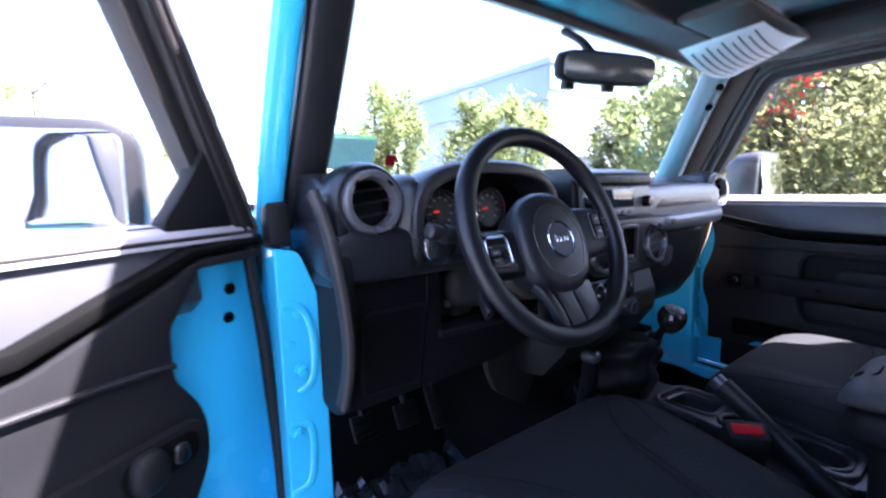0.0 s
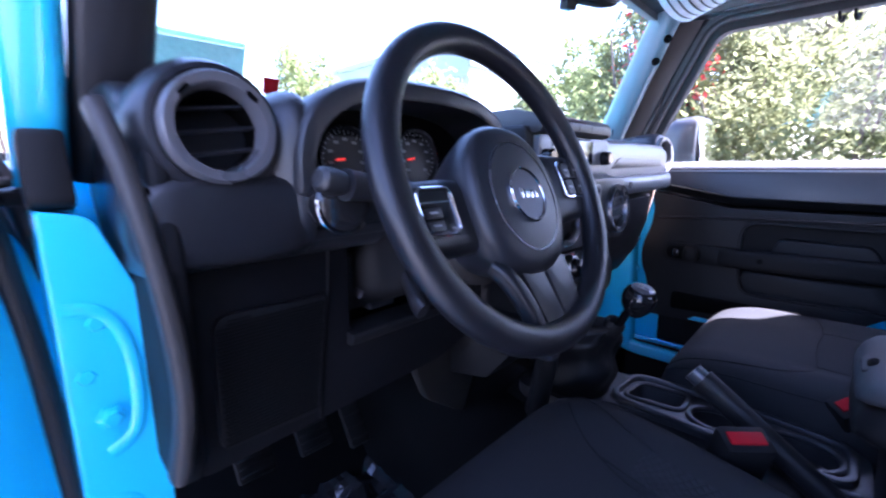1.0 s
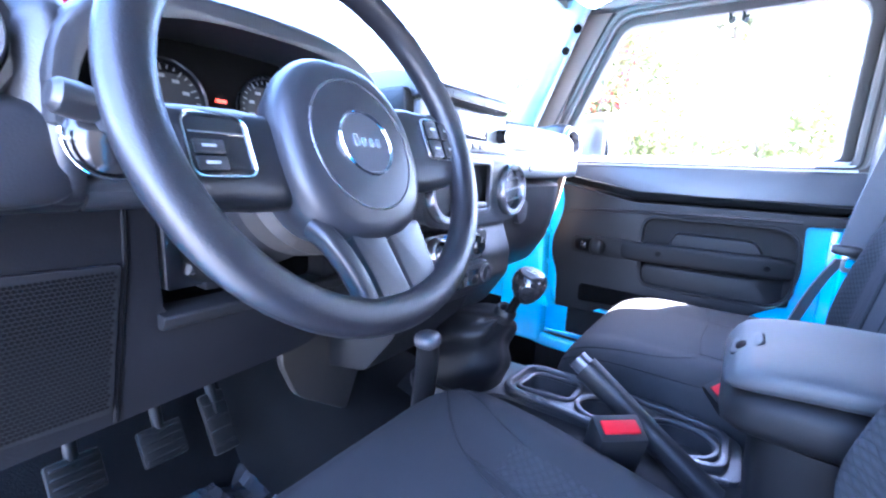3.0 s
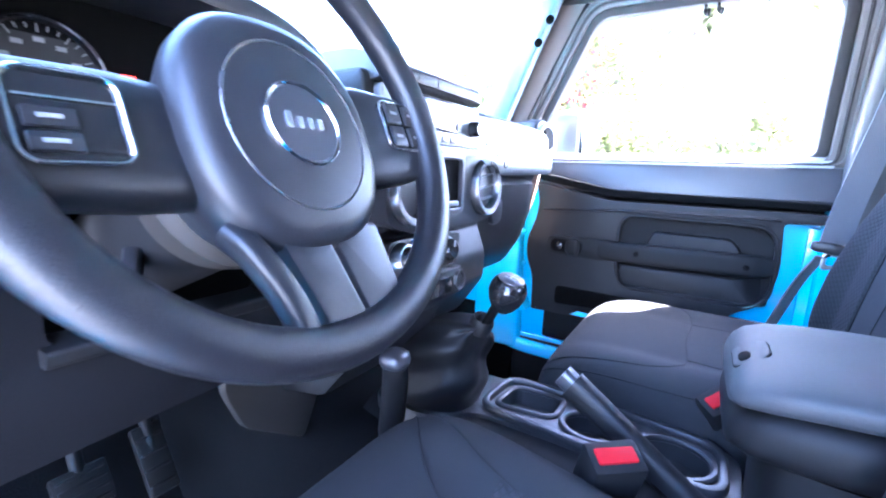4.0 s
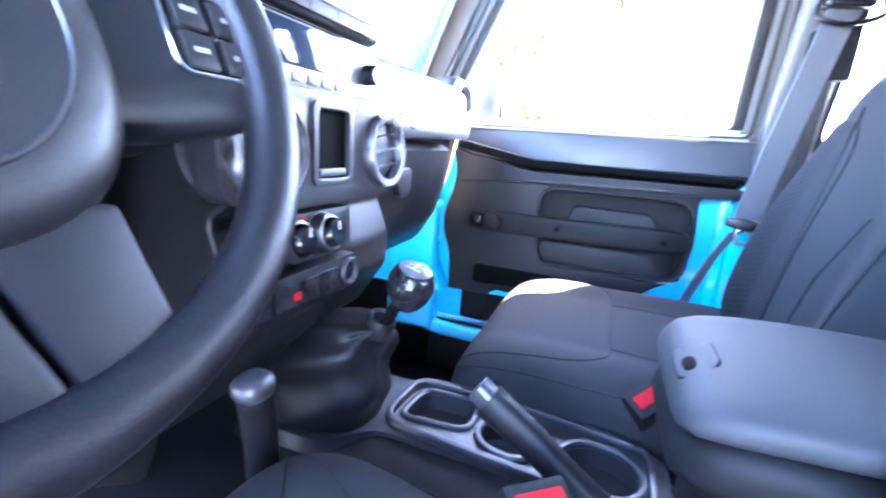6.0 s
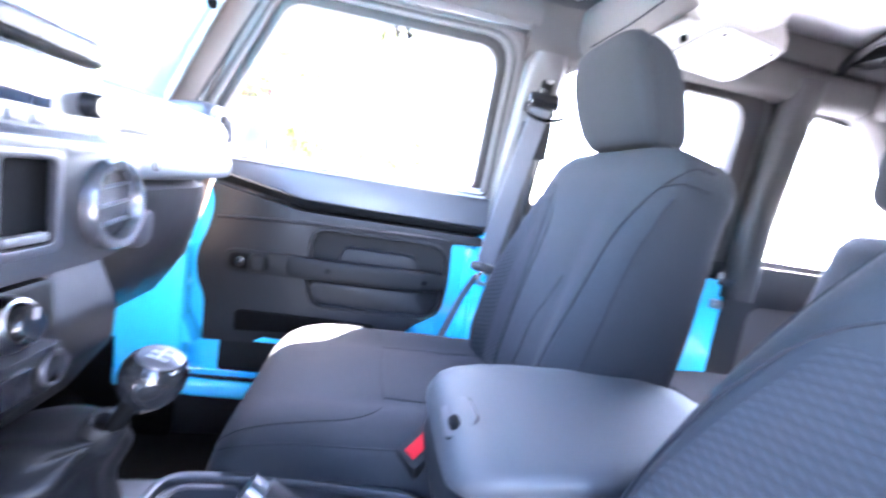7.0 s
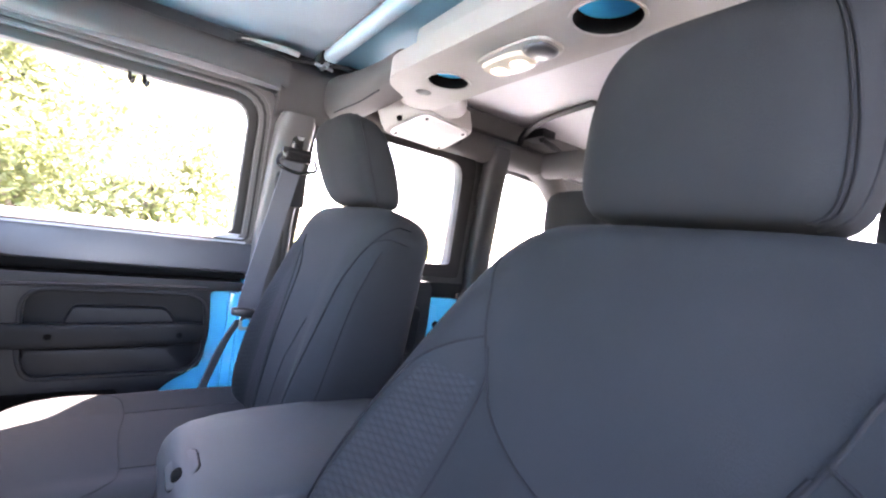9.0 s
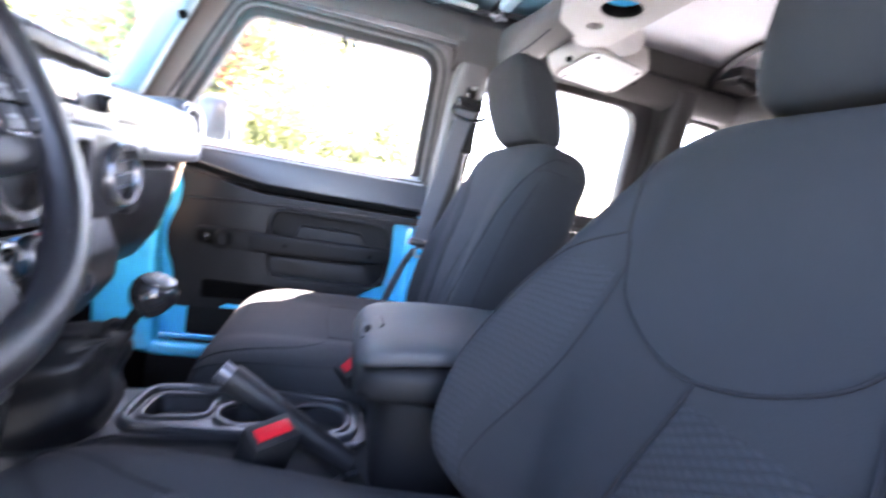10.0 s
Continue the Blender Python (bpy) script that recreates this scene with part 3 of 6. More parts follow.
    part("roof_edge", box(0.600, 0.648, -2.1, 0.16, 1.635, 1.752, 0.015), PLASTIC, body)
XF[0] = Matrix.Identity(4)
part("door_seal", sweep([(-0.672, 0.345, 1.262), (-0.658, 0.345, 1.228), (-0.642, 0.345, 1.136), (-0.635, 0.345, 1.048), (-0.634, 0.345, 0.928), (-0.636, 0.345, 0.75)], 0.008, 0.010, up=(1, 0, 0), n=2.4, count=12), RUBBER, body)
part("windscreen_header", prism(rounded([(0.10, 1.66), (0.205, 1.645), (0.215, 1.675), (0.17, 1.76), (0.08, 1.75)], 0.012), "x", -0.62, 0.62, 0.006), PLASTIC, body)
part("header_lip", prism([(0.185, 1.632), (0.212, 1.640), (0.212, 1.655), (0.185, 1.655)], "x", -0.585, 0.585, 0.003), GREY, body)
part("windscreen", prism([(0.372, 1.26), (0.376, 1.26), (0.204, 1.66), (0.200, 1.66)], "x", -0.60, 0.60, 0), WSHIELD, body).visible_shadow = False
part("cowl", box(-0.66, 0.66, 0.36, 0.62, 1.20, 1.285, 0.01), PAINT, body)
part("tailgate", holed(rounded([(-0.735, 0.62), (0.735, 0.62), (0.70, 1.75), (-0.70, 1.75)], 0.01), [rounded([(-0.55, 1.27), (0.55, 1.27), (0.52, 1.62), (-0.52, 1.62)], 0.06)], "y", -2.10, -2.06), GREY, body)
part("rear_glass", prism(rounded([(-0.57, 1.25), (0.57, 1.25), (0.54, 1.64), (-0.54, 1.64)], 0.06), "y", -2.09, -2.086, 0), GLASS, body).visible_shadow = False
sticker = box(-0.010, 0.010, -0.010, 0.009, -0.0004, 0.0004, 0)
sticker.transform(aim((-0.403, 0.3180, 1.377), (0, -0.92, -0.39)))
part("red_sticker", sticker, RED, body)
for name, z0, z1, mat in (("windscreen_film", -0.030, 0.024, DECAL), ("film_edge", 0.0245, 0.030, DECAL_EDGE)):
    film = box(-0.046, 0.046, z0, z1, -0.0004, 0.0004, 0)
    film.transform(aim((-0.483, 0.3130, 1.388), (0, -0.92, -0.39)))
    part(name, film, mat, body)


# ---- padded roll bars ----
bars = thing("roll_bar", "grey padded roll bar with zipped covers under the roof", "roll bar", (0, -0.6, 1.6))
for side in (1, -1):
    XF[0] = Matrix.Diagonal((side, 1, 1, 1))
    part("front_rail", sweep([(0.590, 0.12, 1.676), (0.622, -0.1, 1.682), (0.630, -0.3, 1.684), (0.625, -0.46, 1.680)], 0.043, 0.038, n=2.6, count=20), BARCOVER, bars)
    part("rail_zip", strip(smooth_path([(0.574, 0.10, 1.648), (0.600, -0.1, 1.651), (0.606, -0.3, 1.652), (0.602, -0.44, 1.650)], 6), 0.003), THREAD, bars)
    part("rail_corner", sweep([(0.650, -0.440, 1.656), (0.650, -0.52, 1.656), (0.648, -0.575, 1.656)], 0.054, 0.072, n=3.4, count=24), BARCOVER, bars)
    for y in (-0.446, -0.566):
        part("corner_hem", sweep([(0.650, y - 0.004, 1.656), (0.650, y + 0.004, 1.656)], 0.057, 0.075, n=3.4, count=24, per=2), BARCOVER, bars)
    part("rear_rail", sweep([(0.612, -0.60, 1.660), (0.615, -0.9, 1.655), (0.612, -1.2, 1.652), (0.60, -1.37, 1.648)], 0.045, 0.043, n=2.4, count=20), BARCOVER, bars)
    part("rear_leg", sweep([(0.60, -1.33, 1.648), (0.61, -1.44, 1.59), (0.62, -1.62, 1.40), (0.63, -1.77, 1.15), (0.63, -1.82, 0.80)], 0.045, 0.045, up=(1, 0, 0), n=2.4, count=18), BARCOVER, bars)
    part("cross_bar_end", loft([sring((x, -0.594 - 0.01 * (0.62 - x), z), (0, 1, 0), (0, 0, 1), 0.046, h, 2.8, 28) for x, z, h in ((0.63, 1.660, 0.056), (0.56, 1.659, 0.054), (0.48, 1.654, 0.046), (0.40, 1.650, 0.038), (0.31, 1.650, 0.030), (0.23, 1.654, 0.026))]), BARCOVER, bars)
    part("bar_seam", strip([Vector((x, -0.562 - 0.01 * (0.62 - x), z)) for x, z in ((0.55, 1.612), (0.48, 1.611), (0.40, 1.610), (0.31, 1.616))], 0.0018), THREAD, bars)
    part("bar_post", sweep([(0.640, -0.50, 1.66), (0.668, -0.490, 1.45), (0.675, -0.49, 1.15), (0.68, -0.49, 0.8)], 0.024, 0.024, up=(0, 1, 0), n=2.4), BARCOVER, bars)
XF[0] = Matrix.Identity(4)
part("rear_cross_bar", sweep([(-0.60, -1.36, 1.648), (-0.2, -1.37, 1.650), (0.2, -1.37, 1.650), (0.60, -1.36, 1.648)], 0.045, 0.045, n=2.4, count=20), BARCOVER, bars)

# roof catches, wiring and the rear roof strap
for x, y in ((0.560, -0.528), (-0.560, -0.528), (0.545, 0.05), (-0.545, 0.05)):
    catch = thing("roof_catch", "black roof panel catch with a metal hook", "catch", (x, y, 1.72), "roof catches")
    part("base", box(x - 0.022, x + 0.022, y - 0.018, y + 0.018, 1.720, 1.746, 0.004), PLASTIC_LOW, catch)
    part("hook", join(rod((x - 0.02, y, 1.716), (x + 0.02, y, 1.716), 0.006), rod((x, y - 0.022, 1.712), (x + 0.005, y + 0.022, 1.718), 0.004)), STEEL, catch)
wire = thing("roof_cable", "black cable sleeve along the roof edge", "cable", (0.58, -0.4, 1.72))
part("cable", sweep([(0.655, -0.310, 1.715), (0.605, -0.338, 1.722), (0.575, -0.395, 1.722), (0.588, -0.470, 1.720), (0.548, -0.555, 1.722), (0.540, -0.605, 1.724)], 0.0055), RUBBER, wire)
# pale strip painted as the light gap beside the cable
part("sleeve", sweep([(0.600, -0.352, 1.726), (0.566, -0.41, 1.724), (0.560, -0.466, 1.722)], 0.011, 0.006), PODMAT, wire)
rs = thing("rear_roof_strap", "black rear roof strap and latch bracket", "bracket", (0.5, -1.2, 1.70))
part("strap", sweep([(0.60, -1.235, 1.700), (0.52, -1.19, 1.722), (0.40, -1.15, 1.735), (0.22, -1.12, 1.738)], 0.012, 0.006, n=3), PLASTIC_LOW, rs)
part("bracket", join(box(0.47, 0.56, -1.27, -1.21, 1.705, 1.735, 0.006), rod((0.48, -1.22, 1.70), (0.58, -1.42, 1.715), 0.010)), PLASTIC_LOW, rs)


# ---- front doors ----
def front_door(name, label, driver=False):
    """A front door built closed on the car's right-hand side."""
    door = thing(name, label, "car door", (0.70, -0.1, 0.80), "front doors")
    edge = [(0.330, 0.745), (-0.30, 0.745), (-0.42, 0.86), (-0.435, 1.150), (0.140, 1.150), (0.185, 1.229), (0.300, 1.230), (0.335, 1.165), (0.335, 0.95)] if driver else [(0.285, 0.745), (-0.30, 0.745), (-0.42, 0.86), (-0.435, 1.150), (0.150, 1.150), (0.152, 1.228), (0.300, 1.228), (0.300, 0.95)]
    part("shell", prism(rounded(edge, 0.012), "x", 0.706, 0.755, 0.006, 3), PAINT, door)
    part("outer_skin", prism(rounded([(0.285, 0.74), (-0.30, 0.74), (-0.42, 0.86), (-0.435, 1.265), (0.300, 1.265), (0.300, 0.95)], 0.012), "x", 0.757, 0.775, 0.006, 3), PAINT, door)
    part("lower_cover", prism(rounded([(0.16, 0.755), (-0.24, 0.755), (-0.24, 0.846), (0.16, 0.846)], 0.01), "x", 0.690, 0.7055, 0.003), PLASTIC_LOW, door)
    part("painted_lip", prism(rounded([(0.075, 0.850), (0.055, 0.862), (-0.03, 0.858), (-0.20, 0.850)], 0.003), "x", 0.6535, 0.700, 0.001), PAINT, door)
    front = [(0.125, 0.845), (0.128, 0.945), (0.163, 1.000), (0.163, 1.065), (0.127, 1.118), (0.129, 1.175), (0.172, 1.236), (0.262, 1.237), (0.268, 1.247), (0.172, 1.245), (0.135, 1.224)] if driver else [(0.187, 0.845), (0.190, 0.945), (0.210, 0.992), (0.213, 1.045), (0.190, 1.110), (0.184, 1.157), (0.196, 1.208)]
    trim = rounded([(0.0, 1.168), (-0.43, 1.166), (-0.43, 1.145), (-0.356, 1.142), (-0.364, 1.03), (-0.345, 0.958), (-0.29, 0.928), (-0.245, 0.872), (-0.245, 0.845), *front],
                   [0.02, 0.003, 0.003, 0.01, 0.05, 0.05, 0.02, 0.02, 0.004, 0.004, 0.03, *([0.035, 0.035, 0.012, 0.006, 0.004, 0.003, 0.003, 0.02, 0.01] if driver else [0.02, 0.03, 0.03, 0.02, 0.006])])
    recess = rounded([(-0.028, 1.136), (-0.352, 1.134), (-0.354, 0.950), (-0.045, 0.950), (-0.030, 1.0)], [0.045, 0.055, 0.055, 0.03, 0.02], 7)
    part("trim_panel", holed(trim, [recess], "x", 0.655, 0.706, 0.007), DOORMAT, door)
    # back of the recess darkened for the shade under its overhang
    part("recess", holed(rounded([(-0.020, 1.142), (-0.356, 1.140), (-0.356, 0.944), (-0.030, 0.944)], 0.03), [], "x", 0.694, 0.700), PLASTIC_LOW, door)
    part("recess_rim", sweep([(0.655, y, z) for y, z in recess], 0.0045, 0.004, up=(1, 0, 0), count=8, per=0, closed=True), DOORMAT, door)
    part("grip_back", prism(rounded([(-0.085, 1.035), (-0.295, 1.035), (-0.290, 1.072), (-0.270, 1.096), (-0.105, 1.097), (-0.095, 1.072)], 0.012), "x", 0.668, 0.698, 0.008, 3), DOORMAT, door)
    part("pocket", loft([[Vector((x, y, z)) for y, z in rounded(p, 0.012)] for x, p in ((0.699, [(-0.020, 0.944), (-0.356, 0.944), (-0.354, 1.020), (-0.024, 1.020)]), (0.686, [(-0.022, 0.945), (-0.344, 0.945), (-0.305, 1.010), (-0.030, 1.012)]), (0.677, [(-0.024, 0.946), (-0.326, 0.948), (-0.280, 1.000), (-0.040, 1.003)]))]), DOORMAT, door)
    grip = part("pull_handle", sweep([(0.664, 0.045, 1.040), (0.652, 0.0, 1.040), (0.648, -0.1, 1.041), (0.645, -0.2, 1.042), (0.648, -0.30, 1.043), (0.660, -0.350, 1.043)], 0.012, 0.0255, n=3.6, count=20, taper=lambda t: 1 - 0.25 * abs(2 * t - 1) ** 6), PLASTIC_LOW, door)
    for y, z in ((-0.076, 1.042), (-0.301, 1.042)):
        part("screw", lathe([(0.0, 0.001), (0.003, 0.001), (0.0035, 0.003), (0.0062, 0.003), (0.0062, -0.006)], aim((0.636, y, z), (-1, 0, 0)), 14), DARK, grip)
    pod = part("latch_bezel", prism(rounded([(0.152, 1.066), (-0.016, 1.066), (-0.016, 1.014), (0.152, 1.016)], [0.024, 0.003, 0.003, 0.024]), "x", 0.643, 0.66, 0.004, 2), PLASTIC_LOW, door)
    part("latch_lever", pillow((0.640, 0.080, 1.040), 0.014, 0.019, 0.023, 2.6), PLASTIC_LOW, pod)
    part("lock_slider", prism(rounded([(0.140, 1.058), (0.055, 1.058), (0.055, 1.022), (0.140, 1.024)], 0.016), "x", 0.6415, 0.6445, 0.001), DARK, pod)
    part("lock_knob", pillow((0.640, 0.116, 1.040), 0.006, 0.010, 0.012, 2.6), GLOSS, pod)
    part("lower_slot", prism(rounded([(0.12, 0.875), (-0.20, 0.890), (-0.20, 0.920), (0.12, 0.925)], 0.012), "x", 0.648, 0.6575, 0.003), DARK, door)
    part("trim_ridge", sweep([(0.657, 0.172 if not driver else 0.13, 1.133), (0.654, 0.06, 1.140), (0.654, -0.05, 1.145), (0.654, -0.25, 1.149), (0.656, -0.35, 1.149)], 0.005, 0.004, n=2, count=10), DOORMAT, door)
    # black block added inside the door to stop light leaking at the groove
    part("groove_light_block", box(0.700, 0.756, -0.43, 0.15, 1.145, 1.205, 0.0), DARK, door)
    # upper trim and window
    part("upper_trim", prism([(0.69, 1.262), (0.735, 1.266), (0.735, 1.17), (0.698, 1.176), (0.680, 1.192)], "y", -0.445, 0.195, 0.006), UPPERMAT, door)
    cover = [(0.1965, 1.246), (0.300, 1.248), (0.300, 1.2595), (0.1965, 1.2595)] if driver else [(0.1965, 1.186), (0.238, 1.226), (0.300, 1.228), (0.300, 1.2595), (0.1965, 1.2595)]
    # driver's cover painted darker than the passenger's, as it lies in shade
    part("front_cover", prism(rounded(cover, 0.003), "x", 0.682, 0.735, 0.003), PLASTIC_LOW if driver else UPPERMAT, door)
    # black strip fills the groove below the door top, painting its shadow
    part("groove_shadow", prism(rounded([(0.272, 1.252), (0.172, 1.250), (0.132, 1.230), (0.0, 1.180), (-0.43, 1.174), (-0.43, 1.186), (0.0, 1.196), (0.13, 1.243), (0.172, 1.258), (0.272, 1.259)] if driver else [(0.19, 1.213), (0.0, 1.178), (-0.43, 1.174), (-0.43, 1.186), (0.0, 1.196), (0.20, 1.235)], 0.004), "x", 0.660, 0.705, 0.003), DARK, door)
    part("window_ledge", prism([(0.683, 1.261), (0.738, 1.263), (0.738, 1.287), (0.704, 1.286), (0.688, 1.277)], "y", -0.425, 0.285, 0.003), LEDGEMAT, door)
    inner = rounded([(0.262, 1.276), (-0.415, 1.276), (-0.412, 1.620), (0.074, 1.620)], [0.01, 0.02, 0.065, 0.04])
    outer = rounded([(0.303, 1.262), (-0.452, 1.262), (-0.458, 1.650), (0.086, 1.645)], [0.01, 0.02, 0.08, 0.05])
    # same frame on both doors; the driver's shade is put into its colour
    part("window_frame", leaning(frame_prism(outer, inner, "x", 0.688, 0.742)), SEALMAT if driver else FRAMEMAT, door)
    if driver:
        part("mirror_sail", leaning(prism(rounded([(0.258, 1.274), (0.150, 1.274), (0.188, 1.333), (0.214, 1.388)], [0.004, 0.03, 0.03, 0.004]), "x", 0.692, 0.716, 0.004)), PLASTIC_LOW, door)
    inner2 = rounded([(0.235, 1.286), (-0.394, 1.286), (-0.390, 1.600), (0.064, 1.600)], [0.01, 0.015, 0.05, 0.03])
    part("window_seal", leaning(frame_prism(inner, inner2, "x", 0.700, 0.732)), SEALMAT, door)
    for dy, dz, mat in ((0.012, 0.007, SEALMAT), (0.026, 0.016, FRAMEMAT)):
        bead = rounded([(0.262 + dy * 1.4, 1.268), (-0.415 - dy, 1.268), (-0.412 - dy, 1.620 + dz), (0.074 + dy * 0.4, 1.620 + dz)], [0.01, 0.02, 0.07, 0.045])
        part("frame_bead", leaning(sweep([(0.687, y, z) for y, z in bead], 0.0035, 0.0030, up=(1, 0, 0), count=8, per=0, closed=True)), mat, door)
    part("window_glass", leaning(prism(inner, "x", 0.7195, 0.7225, 0)), GLASS, door).visible_shadow = False
    for y in (-0.155, -0.180):
        part("frame_hook", sweep([(0.668, y, 1.618), (0.650, y, 1.606), (0.645, y, 1.590), (0.640, y - 0.006, 1.580), (0.633, y - 0.008, 1.587)], 0.0035, 0.005, n=3, count=8), PLASTIC_LOW, door)
    # outside mirror
    turn = Matrix.Translation((0.905, 0.17, 1.335)) @ Matrix.Rotation(radians(-44 if driver else 0), 4, "Z") @ Matrix.Translation((-0.905, -0.17, -1.335))
    shell = loft([sring((0.905, y, 1.335), (1, 0, 0), (0, 0, 1), a, b, 5, 28) for y, a, b in ((0.132, 0.096, 0.081), (0.136, 0.104, 0.088), (0.145, 0.106, 0.090), (0.20, 0.100, 0.085), (0.235, 0.07, 0.06))])
    shell.transform(turn)
    house = part("mirror_housing", shell, PLASTIC, door)
    glass = prism(rrect(-0.088, 0.088, -0.073, 0.073, 0.018), "y", -0.003, 0.003, 0.001)
    glass.transform(turn @ Matrix.Translation((0.905, 0.124, 1.335)) @ Matrix.Rotation(radians(-6), 4, "X"))
    part("mirror_glass", glass, MIRROR, house)
    part("mirror_arm", sweep([(0.75, 0.19, 1.26), (0.80, 0.19, 1.262), (0.87, 0.19, 1.285)], 0.028, 0.02, up=(0, 0, 1), n=3), PLASTIC, house)
    # hinge edge
    for z in (1.19, 1.150):
        part("hinge_bolt", lathe([(0.0, 0.006), (0.006, 0.006), (0.008, 0.004), (0.008, -0.002)], aim((0.7055, 0.255 - (1.19 - z) * 0.15, z), (-1, 0, 0)), 6), DARK, door)
    ey = 0.038 if driver else 0.0
    part("door_seal", sweep([(0.700, 0.296 + ey * 0.2, 1.262), (0.699, 0.297 + ey, 1.1), (0.699, 0.295 + ey, 0.95), (0.699, 0.290 + ey, 0.76)], 0.009, 0.009, up=(1, 0, 0), n=2, count=10), RUBBER, door)
    return door


front_door("front_door", "closed black-trimmed blue car door with a long pull handle")
XF[0] = Matrix.Translation((-0.653, 0.305, 0)) @ Matrix.Rotation(radians(-58), 4, "Z") @ Matrix.Translation((0.705, -0.30, 0)) @ Matrix.Diagonal((-1, 1, 1, 1))
front_door("front_door", "wide open blue car door with black trim and mirror", True)
XF[0] = Matrix.Identity(4)


# ---- dashboard ----
dash = thing("dashboard", "black moulded dashboard with round vents and silver trim", "dashboard", (0, 0.3, 1.0))
nose = rounded([(0.345, 1.343), (0.22, 1.343), (0.165, 1.328), (0.148, 1.290), (0.145, 1.215), (0.17, 1.195), (0.30, 1.18), (0.36, 1.25)], [0.01, 0.05, 0.03, 0.03, 0.02, 0.02, 0.02, 0.01])
behind = rounded([(0.345, 1.343), (0.245, 1.343), (0.225, 1.335), (0.218, 1.24), (0.17, 1.222), (0.145, 1.222), (0.145, 1.212), (0.17, 1.195), (0.30, 1.18), (0.36, 1.25)], 0.008)
back_nose = rounded([(0.345, 1.343), (0.26, 1.343), (0.215, 1.335), (0.200, 1.290), (0.195, 1.215), (0.21, 1.195), (0.30, 1.18), (0.36, 1.25)], 0.012)
side_nose = rounded([(0.345, 1.345), (0.235, 1.350), (0.190, 1.338), (0.165, 1.300), (0.152, 1.245), (0.150, 1.205), (0.17, 1.192), (0.30, 1.18), (0.36, 1.25)], [0.01, 0.04, 0.04, 0.04, 0.02, 0.015, 0.02, 0.02, 0.01])
part("upper_pad", prism(side_nose, "x", -0.588, -0.452, 0.012, 4), DASH, dash)
part("lower_lip", prism(rounded([(0.240, 1.246), (0.168, 1.246), (0.150, 1.236), (0.148, 1.205), (0.166, 1.193), (0.240, 1.188)], [0.004, 0.012, 0.012, 0.012, 0.01, 0.004]), "x", -0.455, -0.174, 0.004, 2), DASH, dash)
part("upper_pad", prism(back_nose, "x", 0.492, 0.60, 0.006, 3), DASH, dash)
part("upper_pad", prism(behind, "x", -0.470, -0.170, 0.004, 2), DASH, dash)
part("upper_pad", prism(nose, "x", -0.176, 0.492, 0.010, 3), DASH, dash)
# instrument hood: an arched shell over the dials
HX = -0.318
hood = []
for y, grow, drop in ((0.128, 0.0, 0.0), (0.138, 0.004, -0.001), (0.22, 0.0, 0.004), (0.33, -0.03, 0.022)):
    ring = []
    for i in range(25):
        a = math.pi * i / 24
        ring.append(Vector((HX + (0.156 + grow) * math.copysign(abs(math.cos(a)) ** 0.72, math.cos(a)), y, 1.255 + (0.108 + grow - drop) * math.sin(a) ** 0.60)))
    for i in range(24, -1, -1):
        a = math.pi * i / 24
        ring.append(Vector((HX + (0.142 + grow) * math.copysign(abs(math.cos(a)) ** 0.72, math.cos(a)), y, 1.251 + (0.094 + grow - drop) * math.sin(a) ** 0.60)))
    hood.append(ring)
part("instrument_hood", bevelled(loft(hood), 0.004, 2, 50), DASH, dash)
part("hood_cheek", loft([sring((x, (front + 0.250) / 2, (top + 1.197) / 2), (0, 1, 0), (0, 0, 1), (0.250 - front) / 2, (top - 1.197) / 2, 3.6, 40) for x, front, top in ((-0.503, 0.190, 1.318), (-0.498, 0.160, 1.328), (-0.491, 0.1485, 1.334), (-0.482, 0.1410, 1.339), (-0.473, 0.1340, 1.344), (-0.465, 0.1305, 1.347), (-0.458, 0.133, 1.346))]), DASH, dash, sharp=60)
cluster = part("cluster_face", prism(rounded([(-0.455, 1.20), (-0.178, 1.20), (-0.185, 1.335), (-0.26, 1.346), (-0.37, 1.346), (-0.447, 1.335)], 0.03), "y", 0.203, 0.212, 0.002), DARK, dash)


def dial(cx, cz, r, needle):
    m = aim((cx, 0.202, cz), (0, -1, 0.12))
    d = part("dial", lathe([(r * 1.0, -0.004), (r * 1.02, 0.007), (r * 0.985, 0.009), (r * 0.95, 0.007), (r * 0.94, 0.002), (0.0, 0.002)], m, 40), [DIAL], cluster)
    part("dial_ring", lathe([(r * 1.03, 0.004), (r * 1.035, 0.009), (r * 0.99, 0.011), (r * 0.96, 0.008)], m, 40), CHROME, d)
    marks = bmesh.new()
    for i in range(25):
        a = radians(225 - i * 270 / 24)
        long = i % 3 == 0
        t = box(-0.0005, 0.0005, r * (0.74 if long else 0.80), r * 0.90, 0.0028, 0.0034, 0)
        t.transform(m @ Matrix.Rotation(a - math.pi / 2, 4, "Z"))
        marks = join(marks, t)
        if long:
            t = box(-r * 0.085, r * 0.085, -0.0016, 0.0016, 0.0028, 0.0034, 0)
            t.transform(m @ Matrix.Translation((r * 0.60 * math.cos(a), r * 0.60 * math.sin(a), 0)))
            marks = join(marks, t)
    part("dial_mark", marks, WHITE_INK, d)
    n = box(-0.0012, 0.0012, r * 0.08, r * 0.42, 0.0036, 0.0046, 0)
    n.transform(m @ Matrix.Rotation(radians(needle), 4, "Z"))
    part("needle", n, RED_LIT, d)


dial(-0.379, 1.287, 0.036, 96)
dial(-0.273, 1.289, 0.036, 100)
part("warning_light", box(-0.331, -0.321, 0.199, 0.2005, 1.292, 1.295, 0), RED_LIT, cluster)


